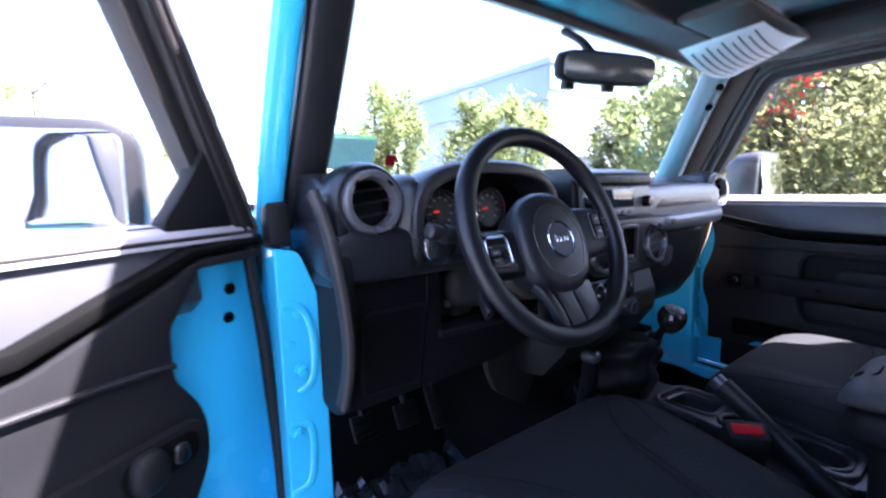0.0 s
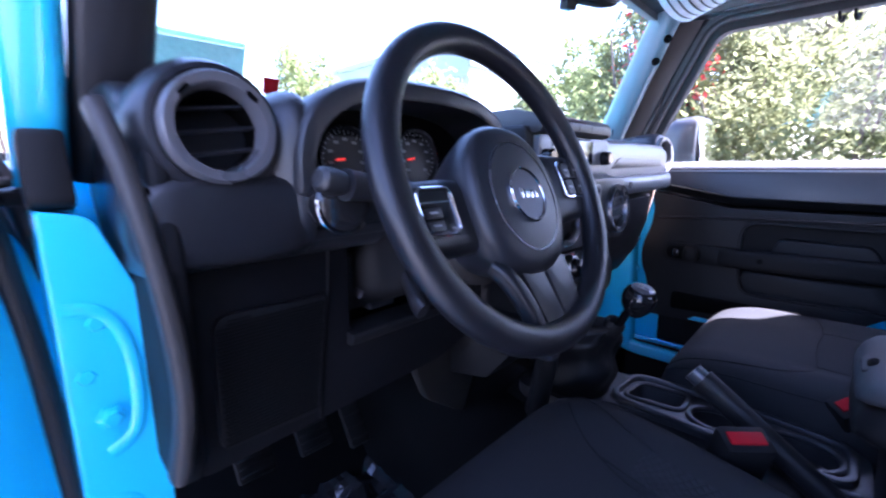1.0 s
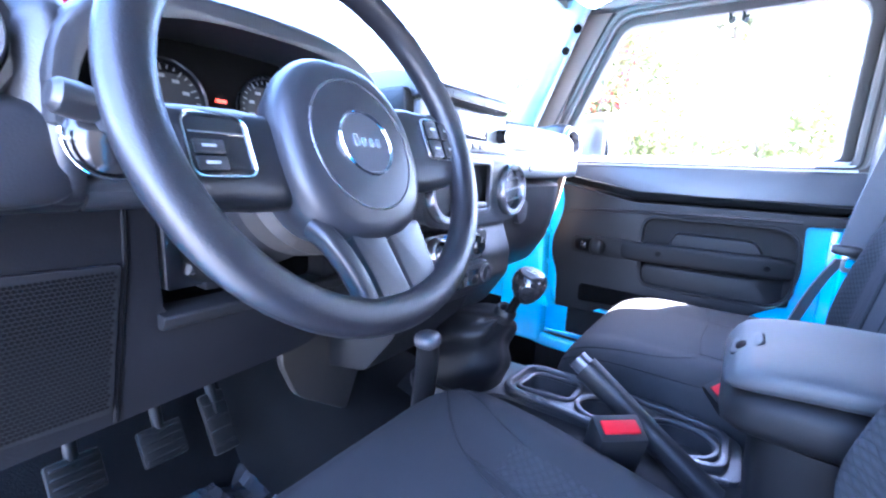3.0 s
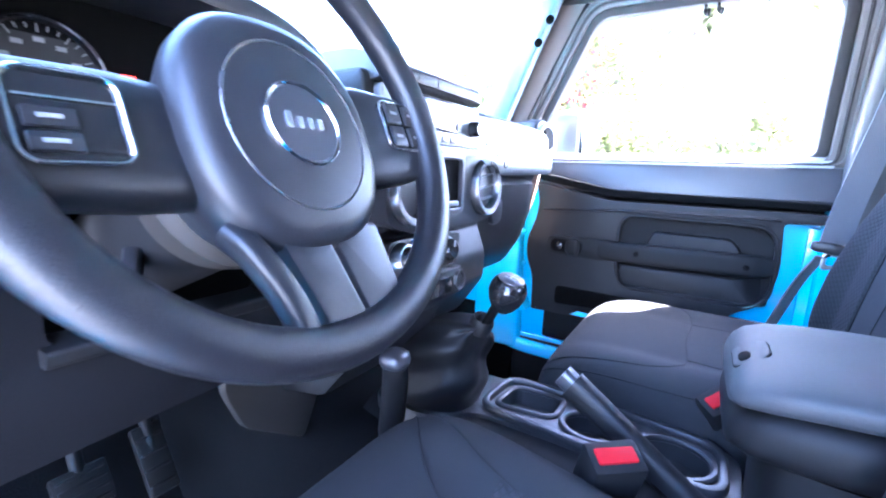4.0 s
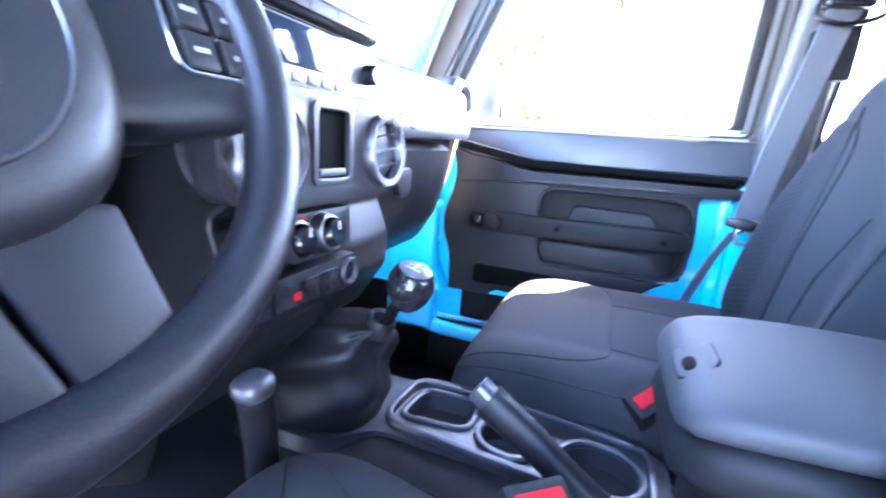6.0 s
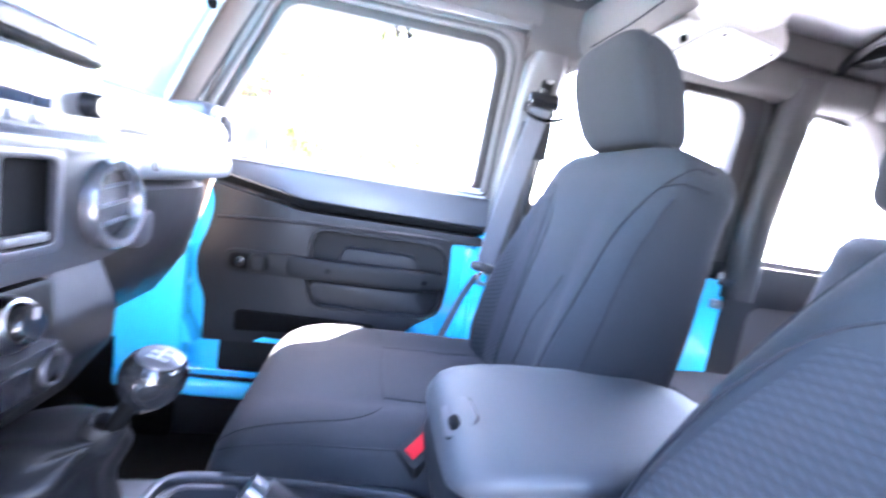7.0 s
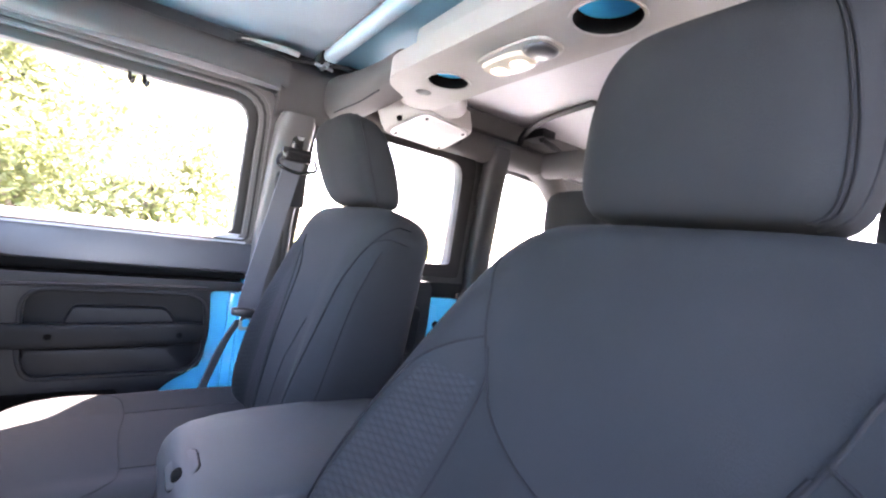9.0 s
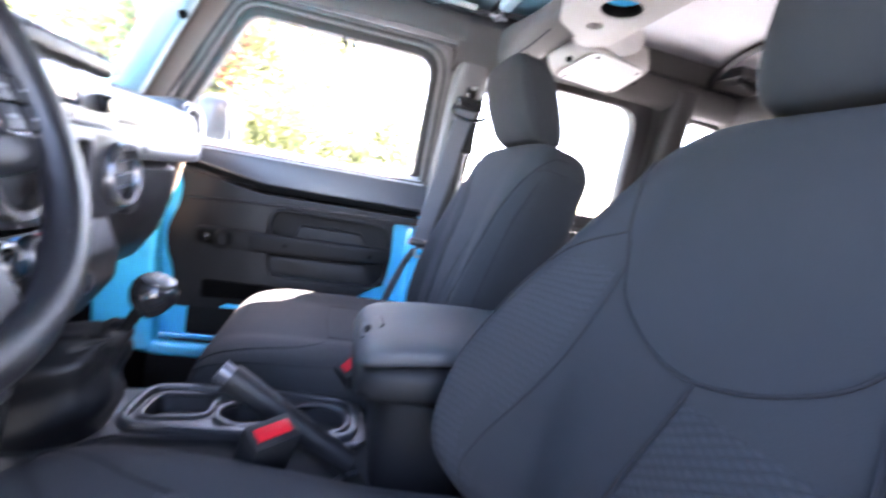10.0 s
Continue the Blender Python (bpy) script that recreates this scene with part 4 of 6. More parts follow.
def vent(c, direction, r=0.050, ring=None, slats=3, stand=0.0):
    m = aim(c, direction)
    v = part("air_vent", lathe([(r * 0.98, -0.045), (r * 1.0, -0.004), (r * 0.99, 0.006), (r * 0.95, 0.0095), (r * 0.79, 0.0085), (r * 0.755, 0.004), (r * 0.72, -0.003), (r * 0.70, -0.014)], m, 44), ring or GUNMETAL, dash, "round vent with a satin ring")
    part("vent_cup", lathe([(r * 0.70, -0.006), (r * 0.68, -0.036), (0.0, -0.038)], m, 32), DARK, v)
    for i in range(slats):
        h = (i - (slats - 1) / 2) * r * 1.2 / slats
        half = math.sqrt(max((r * 0.69) ** 2 - h * h, 1e-6))
        s = loft([sring((x, h, -0.010 + stand), (0, 1, 0), (0, 0, 1), 0.0013, 0.006, 2.5, 10) for x in (-half, -half * 0.5, 0, half * 0.5, half)])
        s.transform(m @ Matrix.Rotation(0.12, 4, "Z"))
        part("slat", s, SILVER if stand else GUNMETAL, v)
    for k in (-1, 1):
        t = box(-r * 0.13, r * 0.13, -0.0035, 0.0035, 0.0, 0.003, 0.001)
        t.transform(m @ Matrix.Rotation(radians(45 * k + 90), 4, "Z") @ Matrix.Translation((r * 0.86, 0, 0.006)) @ Matrix.Rotation(radians(90), 4, "Z"))
        part("ring_notch", t, DARK, v)
    return v


for x, dx in ((-0.532, 0.04), (0.545, -0.10)):
    d = Vector((dx, -1, 0.10)).normalized()
    c = Vector((x, 0.152, 1.307 if x < 0 else 1.304))
    pod = part("vent_pod", lathe([(0.052, -0.14), (0.057, -0.06), (0.058, -0.02), (0.055, -0.004), (0.050, 0.006), (0.045, 0.007)], aim(c, d), 40), DASH, dash)
    vent(c + d * 0.008, d, 0.0455 if x > 0 else 0.0430, SILVER if x > 0 else RINGMAT)
part("pod_skirt", loft([sring((-0.527, y, z), (1, 0, 0), (0, 0, 1), a, b, 4, 36) for y, z, a, b in ((0.32, 1.255, 0.058, 0.055), (0.215, 1.246, 0.066, 0.050), (0.172, 1.239, 0.071, 0.041), (0.152, 1.236, 0.071, 0.038), (0.141, 1.2355, 0.067, 0.034), (0.1365, 1.235, 0.060, 0.028), (0.1355, 1.235, 0.04, 0.016))]), DASH, dash)

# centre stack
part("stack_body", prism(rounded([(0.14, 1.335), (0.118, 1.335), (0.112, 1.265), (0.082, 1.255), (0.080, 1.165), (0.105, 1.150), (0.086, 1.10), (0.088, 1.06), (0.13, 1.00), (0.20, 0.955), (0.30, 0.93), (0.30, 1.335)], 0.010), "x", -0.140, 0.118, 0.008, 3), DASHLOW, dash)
top = part("stack_hood", prism(rounded([(0.30, 1.356), (0.15, 1.359), (0.102, 1.349), (0.098, 1.325), (0.20, 1.318)], 0.012), "x", -0.130, 0.102, 0.008, 3), DASH, dash)
strip_face = part("switch_strip", box(-0.112, 0.092, 0.0960, 0.1010, 1.3285, 1.3415, 0.0015), DASHLOW, top)
for i in range(6):
    part("strip_joint", box(-0.1093 + i * 0.042, -0.1086 + i * 0.042, 0.0957, 0.0970, 1.3295, 1.3405, 0), DARK, strip_face)
radio = part("radio", prism(rrect(-0.125, 0.108, 1.262, 1.322, 0.006), "y", 0.106, 0.125, 0.003), SILVER, dash, "car radio with a blue-grey screen")
part("screen", box(-0.090, 0.045, 0.1045, 0.108, 1.280, 1.317, 0.001), SCREEN, radio)
part("disc_slot", box(-0.08, 0.035, 0.1045, 0.107, 1.3190, 1.3200, 0), DARK, radio)
for x in (0.088, -0.108):
    part("knob", lathe([(0.0, 0.016), (0.009, 0.016), (0.011, 0.014), (0.012, 0.0)], aim((x, 0.107, 1.291), (0, -1, 0)), 24), GLOSS, radio)
for i in range(6):
    part("button", box(-0.085 + i * 0.022, -0.068 + i * 0.022, 0.1045, 0.107, 1.266, 1.275, 0.001), GUNMETAL, radio)
part("bezel", holed(rounded([(-0.160, 1.258), (0.112, 1.258), (0.118, 1.20), (0.110, 1.165), (0.07, 1.157), (-0.11, 1.157), (-0.155, 1.170)], 0.018), [rrect(-0.053, 0.002, 1.178, 1.246, 0.006)], "y", 0.072, 0.098, 0.005), BEZELMAT, dash)
part("switch_recess", holed(rrect(-0.056, 0.005, 1.175, 1.249, 0.006), [], "y", 0.0770, 0.0795), DARK, dash)
part("recess_frame", frame_prism(rrect(-0.057, 0.006, 1.174, 1.250, 0.008), rrect(-0.050, -0.001, 1.181, 1.243, 0.006), "y", 0.069, 0.074), GUNMETAL, dash)
part("window_switch", box(-0.046, -0.005, 0.070, 0.0772, 1.183, 1.190, 0.002), SILVER, dash)
vent((-0.113, 0.070, 1.207), (0, -1, 0.05), 0.041, DARKRING, 3)
vent((0.068, 0.070, 1.207), (0, -1, 0.05), 0.041, DARKRING, 3, 0.008)
part("climate_panel", prism(rounded([(-0.140, 1.150), (0.02, 1.150), (0.02, 1.103), (-0.140, 1.103)], 0.012), "y", 0.080, 0.10, 0.005), DASHLOW, dash)
for x in (-0.120, -0.077, -0.034):
    k = part("climate_knob", lathe([(0.0, 0.020), (0.011, 0.020), (0.0135, 0.017), (0.0155, 0.002), (0.019, 0.0), (0.019, -0.008)], aim((x, 0.078, 1.127), (0, -1, 0.2)), 28), GLOSS, dash)
    part("pointer", rod((x, 0.0575, 1.134), (x, 0.0575, 1.142), 0.0012, 6), WHITE_INK, k)
    part("knob_ring", lathe([(0.0195, -0.004), (0.0205, 0.003), (0.0175, 0.012), (0.0158, 0.013)], aim((x, 0.078, 1.127), (0, -1, 0.2)), 28), STEEL, k)
for dx, mat in ((-0.017, BLUEMARK), (0.017, RED)):
    part("heat_mark", box(-0.077 + dx - 0.004, -0.077 + dx + 0.004, 0.0790, 0.0805, 1.1445, 1.1475, 0), mat, dash)
panel = part("switch_panel", prism(rrect(-0.150, 0.018, 1.062, 1.100, 0.010), "y", 0.070, 0.095, 0.005), DASHLOW, dash)
for i in range(4):
    part("switch", box(-0.142 + i * 0.031, -0.114 + i * 0.031, 0.067, 0.072, 1.070, 1.092, 0.002), GLOSS, panel)
part("hazard_mark", box(-0.088, -0.080, 0.0662, 0.0675, 1.076, 1.083, 0), RED, panel)
part("lighter_socket", lathe([(0.0, -0.012), (0.010, -0.012), (0.011, 0.003), (0.0135, 0.004), (0.0145, 0.0)], aim((0.000, 0.069, 1.082), (0, -1, 0)), 24), GUNMETAL, panel)
part("lower_tunnel_cover", prism(rounded([(0.095, 1.06), (0.30, 1.06), (0.30, 0.92), (0.17, 0.945), (0.115, 1.01)], 0.01), "x", -0.155, 0.010, 0.006), PLASTIC_LOW, dash)

# passenger side
part("silver_panel", loft([sring((x, 0.152, z), (0, 1, 0), (0, 0, 1), 0.032, h, 4, 24) for x, z, h in ((0.118, 1.272, 0.050), (0.13, 1.274, 0.055), (0.40, 1.278, 0.050), (0.475, 1.282, 0.044), (0.495, 1.284, 0.036))]), SILVER, dash, "satin silver dash panel")
part("grab_recess", prism(rounded([(0.16, 1.272), (0.455, 1.277), (0.445, 1.292), (0.20, 1.294)], 0.009), "y", 0.1185, 0.126, 0.001), PLASTIC, dash)
grab = part("grab_handle", sweep([(0.135, 0.130, 1.241), (0.165, 0.106, 1.241), (0.28, 0.100, 1.242), (0.44, 0.106, 1.245), (0.505, 0.135, 1.248)], 0.014, 0.017, n=3.2, count=16), SILVER, dash)
part("screw", lathe([(0.0, 0.0), (0.004, 0.0), (0.005, 0.002), (0.0065, 0.002), (0.0065, -0.004)], aim((0.185, 0.0905, 1.242), (0, -1, 0)), 16), DARK, grab)
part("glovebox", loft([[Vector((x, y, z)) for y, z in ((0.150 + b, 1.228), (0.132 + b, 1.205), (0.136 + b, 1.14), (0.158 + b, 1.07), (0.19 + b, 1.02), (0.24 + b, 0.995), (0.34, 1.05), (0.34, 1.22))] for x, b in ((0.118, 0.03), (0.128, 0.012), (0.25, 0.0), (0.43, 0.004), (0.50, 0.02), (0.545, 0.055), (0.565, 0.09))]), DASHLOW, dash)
part("glovebox_latch", prism(rounded([(0.215, 1.175), (0.275, 1.178), (0.270, 1.135), (0.235, 1.128)], 0.014), "y", 0.128, 0.150, 0.004), GUNMETAL, dash)
part("duct_strip", sweep([(0.575, 0.172, 1.232), (0.574, 0.178, 1.200), (0.574, 0.188, 1.156), (0.574, 0.214, 1.09), (0.574, 0.244, 1.047)], 0.011, 0.007, up=(1, 0, 0), n=3), TAN, dash)

rib_bars = []
for i in range(26):
    k = i / 25
    b = box(0.5655, 0.5825, -0.0015, 0.0015, -0.0011, 0.0011, 0)
    b.transform(Matrix.Translation((0, 0.1805 + 0.057 * k ** 1.25 - 0.007, 1.185 - 0.128 * k)))
    rib_bars.append(b)
tagged(part("strip_rib", join(*rib_bars), SHROUD, dash), kind="stuff")

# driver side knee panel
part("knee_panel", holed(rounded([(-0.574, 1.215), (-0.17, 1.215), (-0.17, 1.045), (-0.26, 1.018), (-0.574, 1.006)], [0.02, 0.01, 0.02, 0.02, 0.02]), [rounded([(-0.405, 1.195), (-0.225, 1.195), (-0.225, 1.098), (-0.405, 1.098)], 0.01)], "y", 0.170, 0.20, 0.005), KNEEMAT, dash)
# black sheet painted as the shade inside the column opening
part("column_void_shade", box(-0.43, -0.20, 0.25, 0.26, 1.06, 1.21, 0), DARK, dash)
part("column_bracket", join(box(-0.385, -0.345, 0.21, 0.245, 1.105, 1.175, 0.006), rod((-0.37, 0.20, 1.13), (-0.30, 0.215, 1.12), 0.008), box(-0.35, -0.31, 0.205, 0.23, 1.100, 1.118, 0.004)), GUNMETAL, dash)
part("knee_ledge", prism(rounded([(0.154, 1.099), (0.20, 1.099), (0.20, 1.085), (0.160, 1.084)], 0.005), "x", -0.410, -0.20, 0.003), PLASTIC_LOW, dash)
part("panel_joint", strip([(-0.428, 0.1690, 1.21), (-0.4315, 0.1685, 1.148), (-0.448, 0.1685, 1.024), (-0.4495, 0.1690, 1.013)], 0.0010), KNEEMAT, dash)
part("panel_gap", strip([(-0.4255, 0.1692, 1.21), (-0.4290, 0.1692, 1.148), (-0.4455, 0.1692, 1.024), (-0.4470, 0.1692, 1.013)], 0.0012), DARK, dash)
grille = part("speaker_grille", prism(rounded([(-0.546, 1.153), (-0.434, 1.149), (-0.451, 1.024), (-0.549, 1.027)], [0.018, 0.004, 0.004, 0.010]), "y", 0.1645, 0.172, 0.002), PLASTIC_LOW, dash)
verts, faces = [], []
for j in range(37):
    for i in range(34):
        x, z = -0.5435 + i * 0.0033 + (j % 2) * 0.00165, 1.031 + j * 0.0033
        if x > -0.438 - 0.136 * (1.149 - z) or z > 1.1475 - 0.03 * (x + 0.546) or (x < -0.534 and z > 1.142):
            continue
        k = len(verts)
        for a in range(6):
            verts.append((x + 0.00160 * math.cos(a * math.pi / 3), 0.1640, z + 0.00155 * math.sin(a * math.pi / 3)))
        faces.append(tuple(range(k, k + 6)))
holes = bmesh.new()
me = bpy.data.meshes.new("tmp")
me.from_pydata(verts, [], faces)
holes.from_mesh(me)
tagged(part("perforation", holes, DARK, grille), kind="stuff")
part("column_side", prism(rounded([(-0.235, 1.03), (-0.235, 0.957), (-0.212, 0.903), (-0.121, 0.840), (-0.080, 0.93), (-0.080, 1.03)], 0.012), "y", 0.245, 0.262, 0.004), SHROUD, dash)
part("end_cap", prism(rounded([(0.150, 1.31), (0.30, 1.33), (0.34, 1.04), (0.20, 0.995), (0.148, 1.02), (0.128, 1.20)], 0.03), "x", -0.584, -0.568, 0.006, 3), PLASTIC_LOW, dash)
part("end_cap_edge", sweep([(-0.604, 0.168, 1.322), (-0.595, 0.146, 1.27), (-0.585, 0.132, 1.18), (-0.581, 0.134, 1.10), (-0.588, 0.146, 1.035)], 0.011, 0.007, up=(1, 0, 0), n=3.0, count=20), CAPBAND, dash)
part("cap_slot", prism(rounded([(-0.596, 1.262), (-0.584, 1.266), (-0.576, 1.212), (-0.588, 1.208)], 0.004), "y", 0.139, 0.150, 0.001), DARK, dash)

# ---- steering column and wheel ----
TILT = radians(23.3)
WM = aim((-0.3250, 0.0148, 1.2628), (0, -math.cos(TILT), math.sin(TILT)))
column = thing("steering_column", "black steering column shroud with stalks", "steering column", (-0.325, 0.2, 1.15))
c = loft([sring((0, -0.025, z), (1, 0, 0), (0, 1, 0), a, b, 3, 28) for z, a, b in ((-0.24, 0.046, 0.042), (-0.10, 0.047, 0.045), (-0.055, 0.044, 0.043), (-0.045, 0.036, 0.034))])
c.transform(WM)
part("shroud", c, PLASTIC_LOW, column)
stalk = part("turn_stalk", sweep([(-0.36, 0.094, 1.246), (-0.42, 0.089, 1.258), (-0.460, 0.085, 1.264)], 0.009, n=2, taper=lambda t: 1 + 0.5 * t), PLASTIC, column)
part("stalk_knob", lathe([(0.0, 0.024), (0.007, 0.0235), (0.0105, 0.020), (0.0112, 0.010), (0.010, 0.0), (0.0, -0.002)], aim((-0.464, 0.085, 1.265), (-1, -0.12, 0.22)), 24), PLASTIC, stalk)
part("stalk_ring", sweep([(-0.452 + 0.027 * math.cos(a), 0.098, 1.248 + 0.027 * math.sin(a)) for a in [math.pi * (0.95 + 0.8 * i / 20) for i in range(21)]], 0.0016, per=0), CHROME, stalk)
part("stalk_base", lathe([(0.0, 0.012), (0.016, 0.011), (0.024, 0.006), (0.026, -0.004), (0.024, -0.03)], aim((-0.452, 0.104, 1.248), (-0.25, -1, 0.1)), 28), GLOSS, stalk)
part("tilt_lever", sweep([(-0.372, 0.11, 1.165), (-0.385, 0.085, 1.150), (-0.388, 0.07, 1.140)], 0.006, 0.010, n=3), PLASTIC, column)
part("ignition_barrel", lathe([(0.0, 0.012), (0.012, 0.012), (0.014, 0.008), (0.014, 0.0)], aim((-0.262, 0.085, 1.165), (0.35, -0.9, 0.2)), 20), STEEL, column)
wheel = thing("steering_wheel", "black three-spoke steering wheel with buttons", "steering wheel", (-0.325, 0.015, 1.263))


def wpart(name, bm, mat, parent=None, label=""):
    bm.transform(WM)
    return part(name, bm, mat, parent or wheel, label)


wpart("rim", sweep([(0.1455 * math.cos(a), 0.1455 * math.sin(a), 0) for a in [2 * math.pi * i / 80 for i in range(80)]], 0.0140, 0.0128, n=2.2, count=18, per=0, closed=True), WHEEL)
HC = -0.016
hub = wpart("hub", loft([sring((0, HC, z), (1, 0, 0), (0, 1, 0), a, b, 2.35, 44) for z, a, b in ((-0.060, 0.052, 0.058), (-0.034, 0.061, 0.068), (-0.014, 0.066, 0.074), (-0.001, 0.0655, 0.073), (0.006, 0.061, 0.068), (0.0095, 0.054, 0.060), (0.0115, 0.040, 0.046), (0.0123, 0.008, 0.01))]), HUBMAT)
wpart("trim_ring", sweep([(0.0472 * math.cos(a), HC + 0.0515 * math.sin(a), 0.0106) for a in [2 * math.pi * i / 60 for i in range(60)]], 0.0011, 0.0010, count=8, per=0, closed=True), DARKRING, hub)
badge = wpart("badge", lathe([(0.0262, 0.008), (0.0262, 0.0140), (0.0252, 0.0152), (0.0240, 0.0142), (0.0236, 0.0132), (0.0, 0.0132)], Matrix.Translation((0, HC, 0)), 40), CHROME, hub, "round chrome-edged badge")
wpart("badge_face", lathe([(0.0234, 0.0126), (0.0234, 0.0138), (0.0, 0.0138)], Matrix.Translation((0, HC, 0)), 36), GUNMETAL, badge)
wpart("badge_bar", join(*[prism(rrect(x - 0.0022, x + 0.0022, HC - 0.004, HC + h, 0.001, 2), "z", 0.0138, 0.0150, 0.0004) for x, h in ((-0.0115, 0.006), (-0.004, 0.0035), (0.0035, 0.0035), (0.011, 0.0035))]), CHROME, badge)
wpart("airbag_mark", box(0.008, 0.024, HC - 0.046, HC - 0.042, 0.0100, 0.0112, 0), SPOKEMAT, hub)
for sx, x0, x1, y0, y1 in ((-1, -0.1245, -0.0870, -0.0385, -0.0005), (1, 0.0955, 0.1460, -0.0195, 0.0215)):
    wpart("side_spoke", loft([sring((sx * x, -0.022 if sx < 0 else -0.006, z), (0, 1, 0), (0, 0, 1), h * (0.80 if sx < 0 else 1), d, 3.4, 24) for x, z, h, d in ((0.05, -0.022, 0.040, 0.014), (0.085, -0.017, 0.041, 0.014), (0.12, -0.014, 0.038, 0.013), (0.142, -0.010, 0.034, 0.010))]), SPOKEMAT)
    pad = wpart("button_pad", prism(rrect(x0, x1, y0, y1, 0.007), "z", -0.010, -0.0005, 0.002), GLOSS)
    wpart("pad_frame", sweep([(x, y, 0.0) for x, y in rrect(x0, x1, y0, y1, 0.007)], 0.0012, 0.0012, count=8, per=0, closed=True), CHROME, pad)
    if sx < 0:
        for yy in (-0.0205, -0.0305):
            wpart("button", box(-0.121, -0.104, yy - 0.004, yy + 0.004, -0.001, 0.0015, 0.001), PLASTIC, pad)
            wpart("button_print", box(-0.117, -0.109, yy - 0.0009, yy + 0.0009, 0.0014, 0.0018, 0), WHITE_INK, pad)
        wpart("pad_line", box(-0.122, -0.0895, -0.0125, -0.0115, -0.001, 0.0004, 0), CHROME, pad)
    else:
        for xx in (0.1095, 0.1320):
            for yy in (-0.0085, 0.0110):
                wpart("button", box(xx - 0.0082, xx + 0.0082, yy - 0.0085, yy + 0.0085, -0.001, 0.002, 0.0014), PLASTIC, pad)
                wpart("button_print", box(xx - 0.004, xx + 0.004, yy - 0.0012, yy + 0.0012, 0.0019, 0.0023, 0), WHITE_INK, pad)
wpart("spoke_leg", sweep([(-0.050, -0.070, -0.012), (-0.045, -0.084, -0.004), (-0.036, -0.108, -0.001), (-0.030, -0.130, -0.002), (-0.031, -0.142, -0.004)], 0.0075, 0.0085, up=(0, 0, 1), n=3, count=16), SPOKEMAT)
for pts in ([(-0.031, -0.076), (0.0012, -0.076), (0.0168, -0.1375), (-0.0125, -0.1385)], [(0.0062, -0.076), (0.0475, -0.076), (0.0535, -0.1300), (0.0475, -0.1365), (0.0205, -0.1378)]):
    wpart("lower_spoke", prism(rounded(pts, 0.0035), "z", -0.016, 0.0015, 0.003), SPOKEMAT)
wpart("spoke_slot", prism([(-0.002, -0.080), (0.012, -0.080), (0.024, -0.137), (0.014, -0.137)], "z", -0.016, -0.007, 0.001), DARK)
wpart("column_cover", lathe([(0.030, -0.11), (0.052, -0.095), (0.060, -0.062), (0.050, -0.045)], Matrix.Translation((0, HC - 0.008, 0)), 36), SHROUD)


# ---- seats ----
class Slab:
    """A padded slab given by stations (along, height, half width, half depth, bolster); face(u, s) is its padded side."""
    def __init__(self, cx, stations, lean, flat):
        self.cx, self.st, self.lean, self.flat = cx, stations, lean, flat

    def at(self, s):
        k = min(max(s, 0), 1) * (len(self.st) - 1)
        i = min(int(k), len(self.st) - 2)
        f = k - i
        p = [self.st[max(i - 1, 0)], self.st[i], self.st[i + 1], self.st[min(i + 2, len(self.st) - 1)]]
        return [0.5 * (2 * b + (c - a) * f + (2 * a - 5 * b + 4 * c - d) * f * f + (3 * b - a - 3 * c + d) * f ** 3) for a, b, c, d in zip(*p)]

    def point(self, u, v, s, grow=0.0):
        y, z, w, d, bol = self.at(s)
        fwd = Vector((0, 0, 1)) if self.flat else Vector((0, math.cos(self.lean), math.sin(self.lean)))
        k = min(max((abs(u) - 0.45) / 0.38, 0), 1)
        swell = bol * k * k * (3 - 2 * k) * max(v, 0)
        return Vector((self.cx + u * (w + grow), y, z)) + fwd * (v * (d + grow) + swell)

    def ring(self, s, n=4.2, count=150):
        out = []
        for i in range(count):
            t = 2 * math.pi * (i + 0.5) / count
            ct, st = math.cos(t), math.sin(t)
            out.append(self.point(math.copysign(abs(ct) ** (2 / n), ct), math.copysign(abs(st) ** (2 / n), st), s))
        return out

    def face(self, u, s, off=0.0, n=4.2):
        return self.point(u, max(1 - abs(u) ** n, 0) ** (1 / n), s, off)

    def solid(self, steps=80):
        return loft([self.ring(i / steps) for i in range(steps + 1)])

    def patch(self, left, right, s0, s1, off=0.0022, nu=48, ns=60):
        """A quilted panel on the padded side, between edges left(t), right(t), t from 0 at s0 to 1 at s1."""
        bm = bmesh.new()
        grid = []
        for j in range(ns + 1):
            t = j / ns
            s = s0 + (s1 - s0) * t
            a, b = left(t), right(t)
            row = []
            for i in range(nu + 1):
                rim = 0.0 if i in (0, nu) or j in (0, ns) else 1.0
                row.append(bm.verts.new(self.face(a + (b - a) * i / nu, s, off * rim)))
            grid.append(row)
        for r0, r1 in zip(grid, grid[1:]):
            for i in range(nu):
                bm.faces.new((r0[i], r0[i + 1], r1[i + 1], r1[i]))
        bmesh.ops.recalc_face_normals(bm, faces=bm.faces[:])
        if sum((f.normal for f in bm.faces), Vector()).dot(Vector((0, 0, 1)) if self.flat else Vector((0, 1, 0.2))) < 0:
            bmesh.ops.reverse_faces(bm, faces=bm.faces[:])
        return bm

    def seam(self, pts, r=0.0011, off=0.001):
        path = smooth_path([Vector((u, s, 0)) for u, s in pts], 8)
        return strip([self.face(p.x, p.y, off) for p in path], r)


